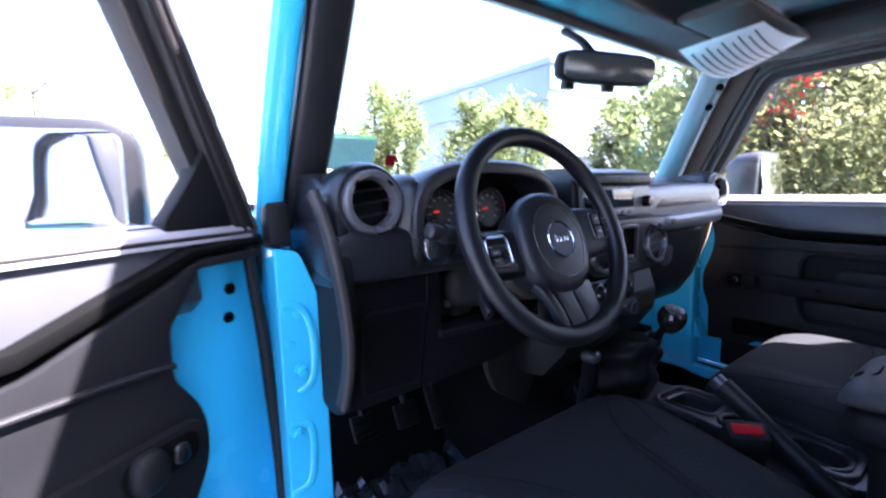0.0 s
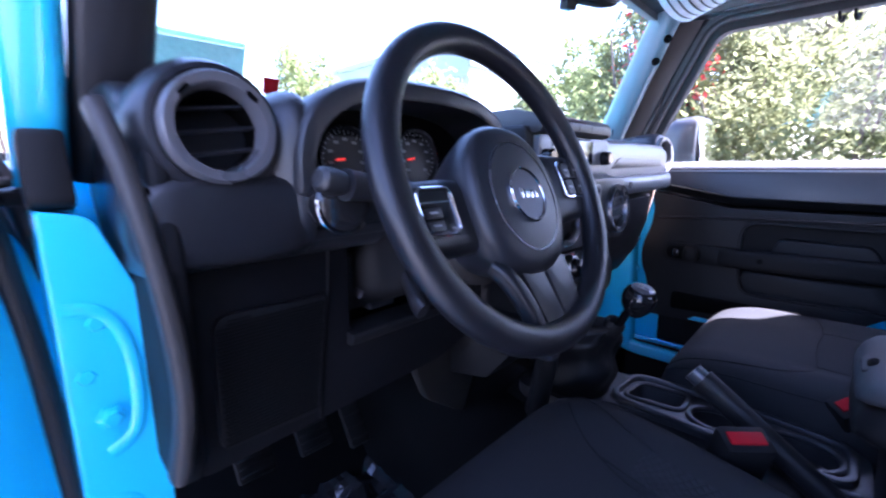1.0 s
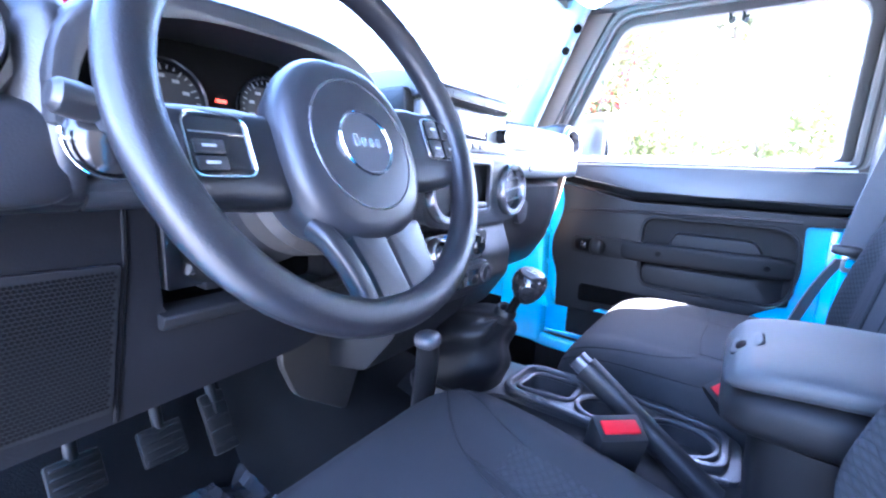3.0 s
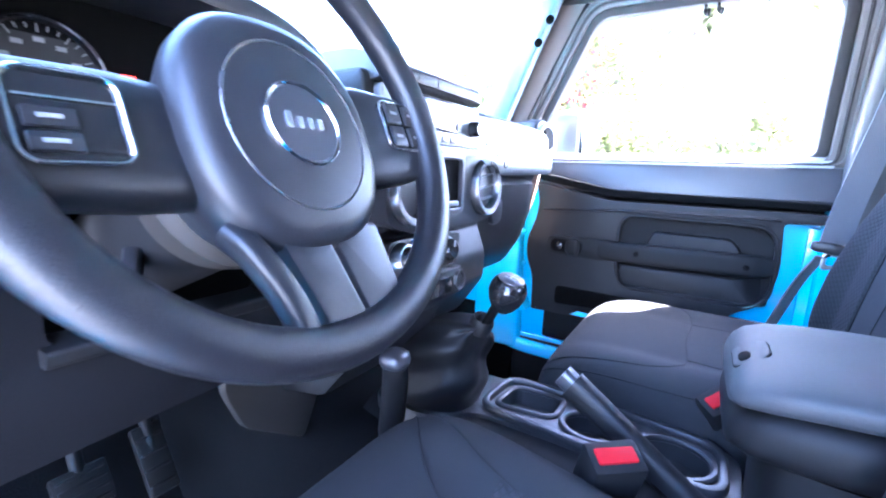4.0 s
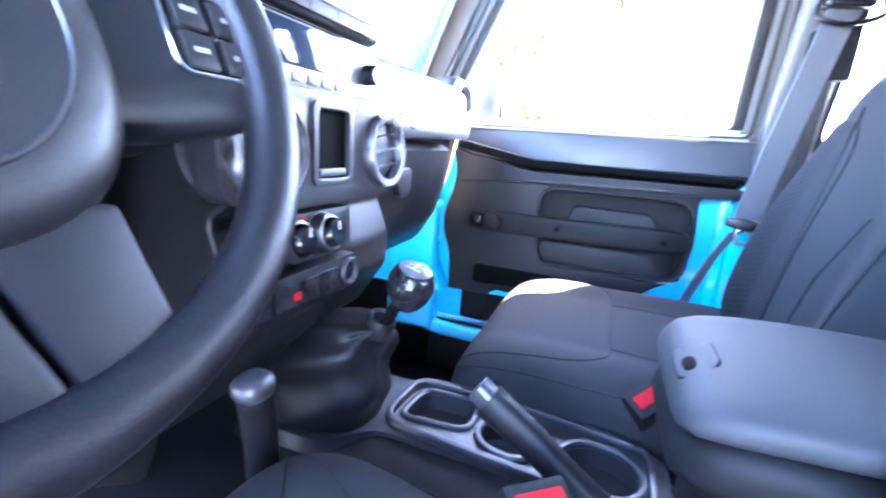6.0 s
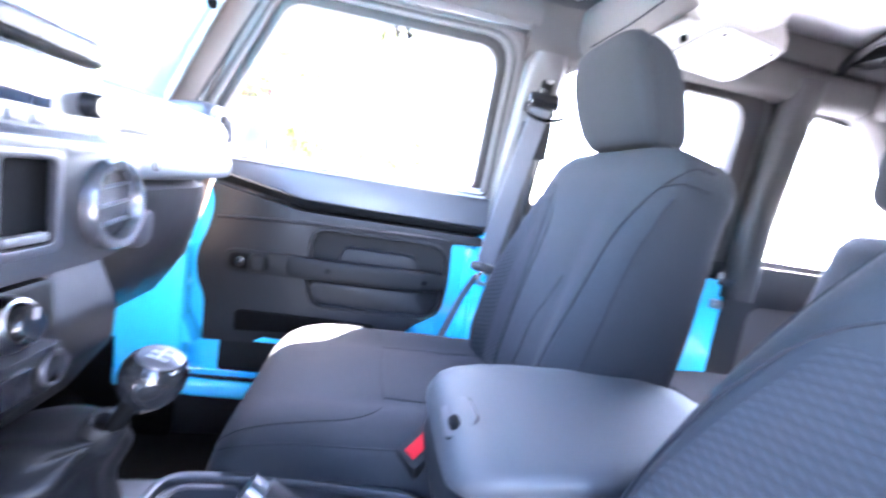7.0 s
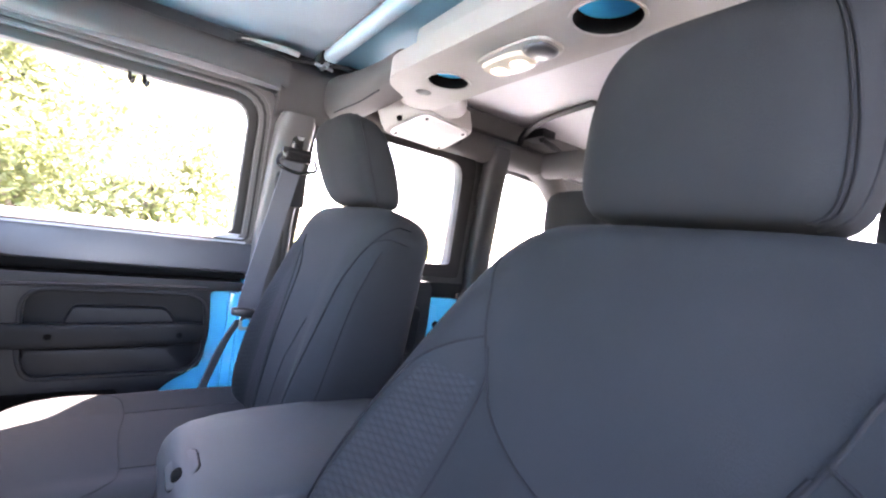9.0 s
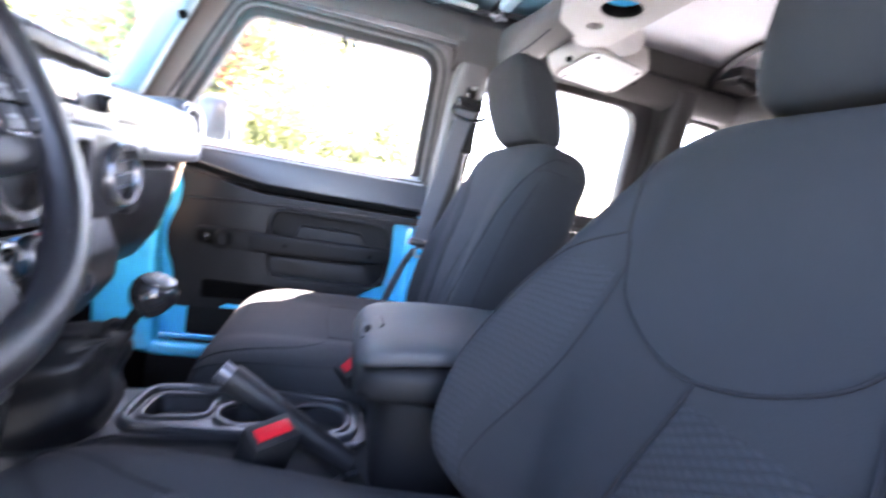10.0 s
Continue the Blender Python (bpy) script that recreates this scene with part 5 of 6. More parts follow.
def front_seat(cx, label, ahead, lift, wide, swell, drop):
    """A front seat; its cushion's front reaches y = ahead, raised by lift, its width scaled by wide; swell scales the side bolsters, drop lowers the back."""
    s = thing("front_seat", label, "car seat", (cx, -0.25, 0.62), "front seats")
    sink = 1.0 if cx < 0 else 0.0
    cush = Slab(cx, [(y + (ahead - 0.055) * f, z + lift * f, w * wide, d, b) for y, z, w, d, b, f in (
        (-0.47, 0.885 - sink * 0.034, 0.225 - sink * 0.035, 0.045, 0.004, 0.0), (-0.43, 0.885 - sink * 0.030, 0.240 - sink * 0.040, 0.058, 0.014, 0.1), (-0.30, 0.878 - sink * 0.020, 0.246 - sink * 0.038, 0.064, 0.020, 0.4), (-0.16, 0.876 - sink * 0.002, 0.248 - sink * 0.020, 0.068, 0.018, 0.7),
        (-0.05, 0.876, 0.246, 0.070, 0.016, 1.0), (0.01, 0.872, 0.238, 0.066, 0.008, 1.0), (0.042, 0.862, 0.220, 0.052, 0.002, 1.0), (0.055, 0.852, 0.190, 0.030, 0.0, 1.0))], 0, True)
    c = part("cushion", cush.solid(), FABRIC, s)
    if cx < 0:
        for k in (-1, 1):
            part("quilted_panel", cush.patch(lambda t: k * (0.24 + 0.14 * t * t), lambda t: k * (0.54 + 0.07 * t), 0.05, 0.48), QUILT, c)
            part("seam", join(cush.seam([(k * 0.965, 0.78), (k * 0.86, 0.715), (k * 0.70, 0.64), (k * 0.40, 0.52), (k * 0.30, 0.45), (k * 0.22, 0.30), (k * 0.18, 0.05)]),
                              cush.seam([(k * 0.40, 0.52), (k * 0.34, 0.42), (k * 0.28, 0.30), (k * 0.24, 0.06)]),
                              cush.seam([(k * 0.90, 0.69), (k * 0.76, 0.57), (k * 0.64, 0.49), (k * 0.56, 0.38), (k * 0.53, 0.05)]),
                              cush.seam([(k * 0.955, 0.04), (k * 0.955, 0.4), (k * 0.95, 0.75), (k * 0.90, 0.9), (k * 0.70, 0.965), (0, 0.985)])), THREAD, c)
    else:
        part("seam", join(cush.seam([(-0.85, 0.93), (-0.865, 0.80), (-0.865, 0.66), (-0.85, 0.55), (-0.80, 0.46), (-0.68, 0.417), (-0.45, 0.405), (-0.12, 0.41), (0.12, 0.41), (0.45, 0.405), (0.68, 0.417), (0.80, 0.46), (0.85, 0.55), (0.865, 0.66), (0.865, 0.80), (0.85, 0.93)], 0.0008, 0.0004),
                          cush.seam([(-0.45, 0.405), (-0.47, 0.30), (-0.46, 0.06)], 0.0008, 0.0004), cush.seam([(0.45, 0.405), (0.47, 0.30), (0.46, 0.06)], 0.0008, 0.0004),
                          cush.seam([(-0.955, 0.04), (-0.955, 0.4), (-0.95, 0.75), (-0.90, 0.9), (-0.70, 0.965), (0, 0.985), (0.70, 0.965), (0.90, 0.9), (0.95, 0.75), (0.955, 0.4)])), THREAD, c)
    part("seat_base", loft([sring((cx, -0.2, z), (1, 0, 0), (0, 1, 0), a, b, 5, 28) for z, a, b in ((0.60, 0.19, 0.20), (0.74, 0.20, 0.21), (0.83, 0.215, 0.225))]), PLASTIC_LOW, s)
    back = Slab(cx - (0.016 if cx > 0 else 0.0), [(y - 0.018, z - drop * (z - 0.88) / 0.49, (w * 0.92 + 0.048 * max(0, 1 - abs(z - 1.345) / 0.09) if cx > 0 else w), d + min(d * 0.5, 0.018), b * swell) for y, z, w, d, b in [(-0.470, 0.88, 0.200, 0.052, 0.006), (-0.478, 0.94, 0.226, 0.064, 0.100), (-0.495, 1.03, 0.242, 0.068, 0.106), (-0.512, 1.12, 0.242, 0.067, 0.074), (-0.532, 1.21, 0.230, 0.063, 0.034), (-0.550, 1.28, 0.204, 0.058, 0.014), (-0.562, 1.325, 0.178, 0.052, 0.006), (-0.570, 1.355, 0.148, 0.042, 0.0), (-0.574, 1.370, 0.118, 0.026, 0.0), (-0.576, 1.374, 0.07, 0.010, 0.0)]], radians(13), False)
    b = part("backrest", back.solid(110), FABRIC, s)
    if cx < 0:
        for k in (-1, 1):
            part("quilted_panel", back.patch(lambda t: k * (0.66 - 0.17 * t), lambda t: k * (0.82 - 0.10 * t * t), 0.06, 0.43), QUILT, b)
            part("seam", join(back.seam([(k * 0.72, 0.04), (k * 0.66, 0.13), (k * 0.55, 0.26), (k * 0.485, 0.36), (k * 0.46, 0.43), (k * 0.52, 0.475)], 0.0014),
                              back.seam([(k * 0.55, 0.488), (k * 0.68, 0.46), (k * 0.77, 0.425), (k * 0.81, 0.37), (k * 0.83, 0.30), (k * 0.84, 0.05)], 0.0014),
                              back.seam([(k * 0.84, 0.65), (k * 0.775, 0.61), (k * 0.66, 0.55), (k * 0.56, 0.49), (k * 0.46, 0.44), (k * 0.375, 0.405), (k * 0.225, 0.378), (k * 0.08, 0.364), (0, 0.362)], 0.0014),
                              back.seam([(k * 0.985, 0.70), (k * 0.97, 0.55), (k * 0.955, 0.42), (k * 0.955, 0.25), (k * 0.94, 0.06)], 0.0016)), THREAD, b)
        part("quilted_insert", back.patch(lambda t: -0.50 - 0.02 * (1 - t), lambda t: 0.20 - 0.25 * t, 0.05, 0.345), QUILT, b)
        part("panel_seam", join(back.seam([(-0.05, 0.36), (0.0, 0.30), (0.075, 0.22), (0.20, 0.05)], 0.0014), back.seam([(-0.50, 0.40), (-0.52, 0.25), (-0.54, 0.05)])), THREAD, b)
    else:
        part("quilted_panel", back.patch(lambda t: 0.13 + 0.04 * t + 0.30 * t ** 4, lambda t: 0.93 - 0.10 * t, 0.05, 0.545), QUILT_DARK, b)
        part("seam", join(back.seam([(-1.0, 0.72), (-0.98, 0.68), (-0.92, 0.60), (-0.86, 0.53), (-0.80, 0.46), (-0.775, 0.35), (-0.725, 0.22), (-0.68, 0.05)], 0.0014),
                          back.seam([(-1.0, 0.64), (-0.96, 0.62), (-0.925, 0.605)], 0.0014),
                          back.seam([(0.50, 0.58), (0.425, 0.54), (0.25, 0.49), (0.165, 0.44), (0.13, 0.34), (0.125, 0.15), (0.12, 0.05)], 0.0014),
                          back.seam([(-0.44, 0.37), (-0.34, 0.31), (-0.25, 0.25), (-0.20, 0.10)], 0.0007),
                          back.seam([(-0.985, 0.58), (-0.97, 0.50), (-0.955, 0.42), (-0.955, 0.25), (-0.94, 0.06)], 0.0016)), THREAD, b)
    head = Slab(cx - (0.010 if cx > 0 else 0.006), [(y + (0.006 + 0.44 * (z - 1.40) if cx > 0 else 0.0), z - drop - (0.06 * (z - 1.38) if cx > 0 else 0.0), w if cx > 0 else w * 0.945, d, b) for y, z, w, d, b in [(-0.577, 1.380, 0.075, 0.020, 0), (-0.578, 1.385, 0.096, 0.038, 0), (-0.580, 1.405, 0.107, 0.050, 0), (-0.583, 1.445, 0.111, 0.054, 0), (-0.587, 1.485, 0.110, 0.054, 0), (-0.591, 1.520, 0.104, 0.049, 0), (-0.594, 1.545, 0.090, 0.038, 0), (-0.595, 1.556, 0.070, 0.024, 0), (-0.596, 1.559, 0.045, 0.010, 0)]], radians(6), False)
    hd = part("headrest", head.solid(40), FABRIC, s)
    if cx < 0:
        part("seam", join(*[head.seam([(-0.66 - e, 0.80), (-0.77 - e, 0.64), (-0.845 - e, 0.46), (-0.90 - e, 0.31), (-0.925 - e, 0.15), (-0.90 - e, 0.08)], 0.0011) for e in (0.0, 0.03)]), THREAD, hd)
    for k in (-1, 1):
        path = [head.point(k * 0.985, 0.35, i / 20, 0.001) for i in range(1, 20)]
        part("seam", strip(path, 0.0015), THREAD, hd)
    for dx in (-0.055, 0.055):
        part("headrest_post", rod((cx + dx, -0.588, 1.33 - drop), (cx + dx, -0.588, 1.41 - drop), 0.006), GUNMETAL, hd)
        part("post_sleeve", lathe([(0.0, 0.0), (0.013, 0.0), (0.013, 0.008), (0.008, 0.012), (0.0, 0.012)], aim((cx + dx, -0.588, 1.366 - drop), (0, 0, 1), (0, 1, 0)), 16), PLASTIC, hd)
    return s


front_seat(-0.318, "charcoal cloth front seat with quilted side panels behind the wheel", 0.098, 0.006, 0.97, 1.0, 0.013)
front_seat(0.356, "charcoal cloth front seat with quilted panels and sunlit cushion", 0.005, 0.0, 0.90, 0.28, 0.0)

bench = thing("rear_bench", "charcoal cloth rear bench seat with headrests", "car seat", (0, -1.25, 0.65))
part("cushion", loft([sring((0, y, z), (1, 0, 0), (0, 0, 1), 0.56, d, 5, 32) for y, z, d in ((-0.80, 0.86, 0.04), (-0.83, 0.87, 0.07), (-1.0, 0.875, 0.075), (-1.25, 0.87, 0.07), (-1.3, 0.87, 0.05))]), FABRIC, bench)
part("bench_base", box(-0.5, 0.5, -1.28, -0.86, 0.60, 0.80, 0.02), PLASTIC_LOW, bench)
for x0, x1 in ((-0.56, -0.20), (-0.195, 0.56)):
    part("backrest", loft([sring(((x0 + x1) / 2, y, z), (1, 0, 0), (0, 1, 0), (x1 - x0) / 2 - k, d, 5, 28) for y, z, d, k in ((-1.25, 0.88, 0.05, 0.01), (-1.27, 0.95, 0.07, 0.0), (-1.32, 1.15, 0.07, 0.0), (-1.345, 1.28, 0.06, 0.0), (-1.352, 1.31, 0.04, 0.012), (-1.355, 1.32, 0.02, 0.03))]), FABRIC, bench)
for cx in (-0.40, 0.43):
    h = part("headrest", pillow((cx, -1.365, 1.465), 0.110, 0.045, 0.092, 3.6), FABRIC, bench)
    for dx in (-0.05, 0.05):
        part("headrest_post", rod((cx + dx, -1.355, 1.29), (cx + dx, -1.365, 1.40), 0.006), CHROME, h)


# ---- centre console ----
console = thing("centre_console", "black plastic centre console with tray and cup holders", "centre console", (0, -0.15, 0.62))
outline = rounded([(-0.034, 0.20), (-0.032, 0.085), (0.018, 0.040), (0.018, -0.10), (0.008, -0.285), (0.120, -0.285), (0.142, -0.10), (0.136, 0.05), (0.125, 0.20)], [0.04, 0.03, 0.02, 0.04, 0.02, 0.03, 0.04, 0.04, 0.04])
tray = rounded([(0.052, 0.028), (0.122, 0.020), (0.125, -0.062), (0.062, -0.062)], 0.02)
cups = [[(0.070 + 0.034 * math.cos(radians(a)), -0.112 + 0.040 * math.sin(radians(a))) for a in range(0, 360, 15)], [(0.062 + 0.042 * math.cos(radians(a)), -0.212 + 0.046 * math.sin(radians(a))) for a in range(0, 360, 15)]]
part("console_body", holed(outline, [tray, *cups], "z", 0.70, 0.884, 0.006), CONSOLEMAT, console)
part("console_side", prism(rounded([(0.040, 0.881), (-0.010, 0.874), (-0.055, 0.850), (-0.095, 0.805), (-0.095, 0.70), (0.040, 0.70)], [0.002, 0.02, 0.03, 0.03, 0.002, 0.002]), "y", -0.30, 0.21, 0.004), PLASTIC_LOW, console)
for pts in ([(-0.0155, -0.237, 0.884), (-0.004, -0.248, 0.887), (0.006, -0.272, 0.885)], [(-0.058, -0.239, 0.862), (-0.046, -0.248, 0.870), (-0.036, -0.272, 0.872)]):
    part("bracket_lip", sweep(pts, 0.0045, 0.0025, n=2.4, count=10), GUNMETAL, console)
loop = rounded([(0.034, 0.042), (0.136, 0.036), (0.140, -0.10), (0.116, -0.266), (0.014, -0.266), (0.022, -0.10)], 0.03, 8)
part("console_rim", sweep([(x, y, 0.886) for x, y in loop], 0.006, 0.008, n=2.6, count=10, per=0, closed=True), CONSOLEMAT, console)
part("tray_floor", box(0.02, 0.13, -0.27, 0.04, 0.852, 0.857, 0), CONSOLEMAT, console)
part("tray_rim", sweep([(x, y, 0.885) for x, y in tray], 0.005, 0.004, count=8, per=0, closed=True), CONSOLEMAT, console)
for c in cups:
    part("cup_rim", sweep([(x, y, 0.886) for x, y in c], 0.005, 0.005, count=8, per=0, closed=True), CONSOLEMAT, console)
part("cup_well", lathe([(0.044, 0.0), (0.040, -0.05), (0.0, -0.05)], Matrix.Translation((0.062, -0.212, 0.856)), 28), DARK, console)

lever = thing("gear_lever", "black leather gear lever with a chrome-topped knob", "gear lever", (0.0, 0.06, 0.89))
rings = []
for j in range(30):
    t = j / 29
    side = min(t / 0.62, 1)
    top = max(0, (t - 0.62) / 0.38)
    ease = top * top * (3 - 2 * top)
    cx, cy = 0.040 - 0.006 * side - 0.011 * ease, 0.124 - 0.018 * side - 0.060 * ease
    z = 0.878 + 0.112 * side + 0.028 * math.sin(top * math.pi / 2)
    a = (0.062 + 0.006 * math.sin(math.pi * side) - 0.004 * side) * (1 - top) + 0.0145 * top
    b = (0.070 + 0.006 * math.sin(math.pi * side) - 0.004 * side) * (1 - top) + 0.0145 * top
    drape = math.sin(math.pi * min(t * 1.02, 1)) ** 0.7
    ring = []
    for i in range(84):
        th = 2 * math.pi * i / 84
        swag = 15 * t + 1.9 * math.cos(th - 0.9) + 1.1 * math.cos(2 * th + 0.6)
        fold = drape * (0.0048 * math.sin(swag) + 0.0030 * math.sin(3 * th + 6 * t) + 0.0016 * math.sin(7 * th - 9 * t + 2 * math.cos(th)))
        ring.append(Vector((cx + (a + fold) * math.copysign(abs(math.cos(th)) ** 0.84, math.cos(th)), cy + (b + fold) * math.copysign(abs(math.sin(th)) ** 0.84, math.sin(th)), z + 0.45 * fold * top + 0.003 * math.sin(3 * th + 1) * (1 - top) * side)))
    rings.append(ring)
part("boot", loft(rings), BOOTMAT, lever, sharp=80)
part("boot_collar", lathe([(0.0165, -0.006), (0.0175, 0.002), (0.0170, 0.012), (0.0145, 0.017), (0.0115, 0.014), (0.0105, 0.002)], aim((0.023, 0.044, 1.012), (-0.1, -0.4, 0.9), (0, 1, 0)), 24), LEATHER, lever)
part("shaft", rod((0.024, 0.044, 1.0), (0.018, 0.012, 1.062), 0.007), DARK, lever)
part("knob", lathe([(0.0, -0.016), (0.010, -0.0155), (0.0165, -0.009), (0.0225, 0.001), (0.0255, 0.012), (0.0250, 0.021), (0.0220, 0.029), (0.017, 0.0335)], aim((0.016, 0.006, 1.060), (-0.08, -0.28, 0.95), (0, 1, 0)), 32), GLOSS, lever)
part("knob_cap", lathe([(0.019, 0.030), (0.0175, 0.034), (0.010, 0.0365), (0.0, 0.037)], aim((0.016, 0.006, 1.060), (-0.08, -0.28, 0.95), (0, 1, 0)), 32), GUNMETAL, lever)
marks = bmesh.new()
for x0, x1, y0, y1 in ((-0.009, -0.0075, -0.008, 0.008), (-0.001, 0.001, -0.008, 0.008), (0.0075, 0.009, -0.008, 0.008), (-0.009, 0.009, -0.001, 0.001)):
    b = box(x0, x1, y0, y1, 0.0366, 0.0374, 0)
    b.transform(aim((0.016, 0.006, 1.060), (-0.08, -0.28, 0.95), (0, 1, 0)))
    marks = join(marks, b)
part("shift_mark", marks, WHITE_INK, lever)
low = thing("transfer_lever", "short black transfer lever with a silver tip", "gear lever", (-0.10, 0.09, 0.88))
part("stem", sweep([(-0.075, 0.125, 0.87), (-0.095, 0.105, 0.93), (-0.118, 0.085, 0.985), (-0.125, 0.080, 1.005)], 0.016, n=2.6, taper=lambda t: 1.05 - 0.1 * t), LEATHER, low)
part("tip", pillow((-0.127, 0.079, 1.010), 0.0175, 0.017, 0.012, 2.6), GUNMETAL, low)

brake = thing("handbrake", "black handbrake lever with a grey button", "handbrake", (-0.03, -0.2, 0.9))
part("grip", sweep([(-0.010, -0.098, 0.982), (-0.012, -0.14, 0.955), (-0.016, -0.20, 0.913), (-0.020, -0.26, 0.872)], 0.0150, 0.0180, n=2.4, count=18, taper=lambda t: 1.02 - 0.12 * math.sin(t * 3.1)), LEATHER, brake)
part("button", sweep([(-0.009, -0.086, 0.991), (-0.010, -0.104, 0.979)], 0.012, 0.0125, n=3, per=3), GUNMETAL, brake)
part("brake_gaiter", loft([sring((-0.018, y, z), (1, 0, 0), (0, 1, 0.5), a, a, 2.5, 20) for y, z, a in ((-0.215, 0.895, 0.022), (-0.235, 0.885, 0.028), (-0.26, 0.872, 0.034))]), LEATHER, brake)

arm = thing("armrest_box", "grey vinyl armrest lid over a storage box", "armrest", (0.0, -0.4, 0.65))
part("box_body", loft([sring((0.020, -0.43, z), (1, 0, 0), (0, 1, 0), a, b, 6, 28) for z, a, b in ((0.66, 0.080, 0.14), (0.9, 0.085, 0.145), (0.985, 0.088, 0.148))]), PLASTIC_LOW, arm)
part("lid_base", loft([sring((0.028, y, z), (1, 0, 0), (0, s, 1), a, b, 3.4, 32) for y, z, s, a, b in ((-0.252, 1.004, -0.3, 0.066, 0.012), (-0.258, 1.006, -0.3, 0.084, 0.024), (-0.275, 1.008, -0.25, 0.097, 0.031), (-0.31, 1.010, -0.1, 0.104, 0.034), (-0.36, 1.011, 0, 0.107, 0.034), (-0.56, 1.008, 0, 0.103, 0.032), (-0.585, 1.0, 0, 0.08, 0.02))]), PLASTIC_LOW, arm)
part("lid", loft([sring((0.030, y, z), (1, 0, 0), (0, s, 1), a, b, 3.2, 40) for y, z, s, a, b in ((-0.250, 1.038, -0.36, 0.070, 0.008), (-0.254, 1.040, -0.36, 0.087, 0.015), (-0.263, 1.043, -0.30, 0.098, 0.019), (-0.282, 1.047, -0.2, 0.105, 0.020), (-0.315, 1.051, -0.1, 0.109, 0.0195), (-0.36, 1.054, 0, 0.111, 0.018), (-0.42, 1.055, 0, 0.112, 0.017), (-0.52, 1.054, 0, 0.111, 0.017), (-0.572, 1.048, 0, 0.10, 0.015), (-0.585, 1.045, 0, 0.08, 0.008))]), LIDMAT, arm)
slope = Matrix.Translation((0, -0.2530, 1.046)) @ Matrix.Rotation(radians(56), 4, "X") @ Matrix.Translation((0, 0.2535, -1.012))
b = prism(rounded([(-0.012, 1.012), (0.042, 1.012), (0.045, 1.036), (0.034, 1.046), (-0.004, 1.046), (-0.015, 1.036)], 0.014), "y", -0.262, -0.2500, 0.003)
b.transform(slope)
latch = part("latch_plate", b, LIDMAT, arm)
b = frame_prism(rounded([(-0.0126, 1.0114), (0.0426, 1.0114), (0.0456, 1.0363), (0.0344, 1.0466), (-0.0044, 1.0466), (-0.0156, 1.0363)], 0.0143), rounded([(-0.012, 1.012), (0.042, 1.012), (0.045, 1.036), (0.034, 1.046), (-0.004, 1.046), (-0.015, 1.036)], 0.014), "y", -0.262, -0.2515)
b.transform(slope)
part("latch_gap", b, DARK, latch)
b = pillow((0.006, -0.2500, 1.024), 0.012, 0.003, 0.006, 2.4)
b.transform(slope)
part("latch_button", b, DARK, latch)


def buckle(c, direction, label, up=(0, 1, 0)):
    b = thing("belt_buckle", label, "seat belt buckle", c, "belt buckles")
    m = aim(c, direction, up)
    s = join(box(-0.0175, 0.0175, -0.027, 0.027, -0.075, 0.0, 0.005), box(-0.010, 0.010, -0.014, 0.014, -0.14, -0.07, 0.004))
    s.transform(m)
    part("case", s, PLASTIC_LOW, b)
    s = box(-0.008, 0.0085, -0.020, 0.020, -0.003, 0.0025, 0.002)
    s.transform(m)
    part("button", s, RED, b)
    return b


buckle((0.134, -0.258, 0.950), (-0.55, 0.15, 0.75), "black belt buckle with a red button beside the passenger cushion", (0.40, -0.65, 0.55))
buckle((-0.095, -0.165, 0.965), (-0.30, -0.20, 0.9), "black belt buckle with a red button beside the driver cushion", (0.55, -0.75, 0.1))

# ---- seat belt ----
belt = thing("seat_belt", "grey webbing seat belt hanging on the middle pillar", "seat belt", (0.60, -0.45, 1.2))


def strap(points, width, axis, thick=0.0015, per=6):
    path = smooth_path(points, per)
    rings = []
    for i, p in enumerate(path):
        d = (path[min(i + 1, len(path) - 1)] - path[max(i - 1, 0)]).normalized()
        s = (Vector(axis) - d * d.dot(Vector(axis))).normalized()
        nn = s.cross(d).normalized()
        rings.append([p + s * width + nn * thick, p - s * width + nn * thick, p - s * width - nn * thick, p + s * width - nn * thick])
    return loft(rings)


part("webbing", strap([(0.596, -0.498, 1.495), (0.592, -0.472, 1.36), (0.586, -0.440, 1.20), (0.582, -0.426, 1.105)], 0.024, (0.25, -1, 0)), WEB, belt)
part("webbing_lower", strap([(0.582, -0.412, 1.090), (0.592, -0.388, 1.035), (0.600, -0.368, 0.97), (0.606, -0.352, 0.91), (0.610, -0.345, 0.84), (0.612, -0.345, 0.76)], 0.019, (0.8, -0.6, 0)), WEB, belt)
guide = part("guide_loop", join(box(0.582, 0.606, -0.536, -0.462, 1.478, 1.512, 0.010, 3), box(0.588, 0.606, -0.512, -0.482, 1.505, 1.548, 0.008), sweep([(0.586, -0.540, 1.490), (0.580, -0.545, 1.465), (0.578, -0.50, 1.452), (0.580, -0.456, 1.465), (0.586, -0.460, 1.490)], 0.0045)), GLOSS, belt)
part("guide_bolt", lathe([(0.0, 0.014), (0.009, 0.014), (0.012, 0.010), (0.012, 0.0)], aim((0.602, -0.502, 1.540), (-1, 0, 0.1)), 6), STEEL, guide)
part("guide_track", box(0.614, 0.636, -0.538, -0.462, 1.37, 1.582, 0.006), PLASTIC_LOW, belt)
plate = part("latch_cover", loft([sring((0.580, y - 0.032, z), (1, 0, 0), (0, 0, 1), a, b, 3, 18) for y, z, a, b in ((-0.424, 1.103, 0.006, 0.007), (-0.418, 1.104, 0.008, 0.010), (-0.395, 1.107, 0.009, 0.012), (-0.368, 1.110, 0.008, 0.010), (-0.362, 1.110, 0.006, 0.007))]), PLASTIC, belt)
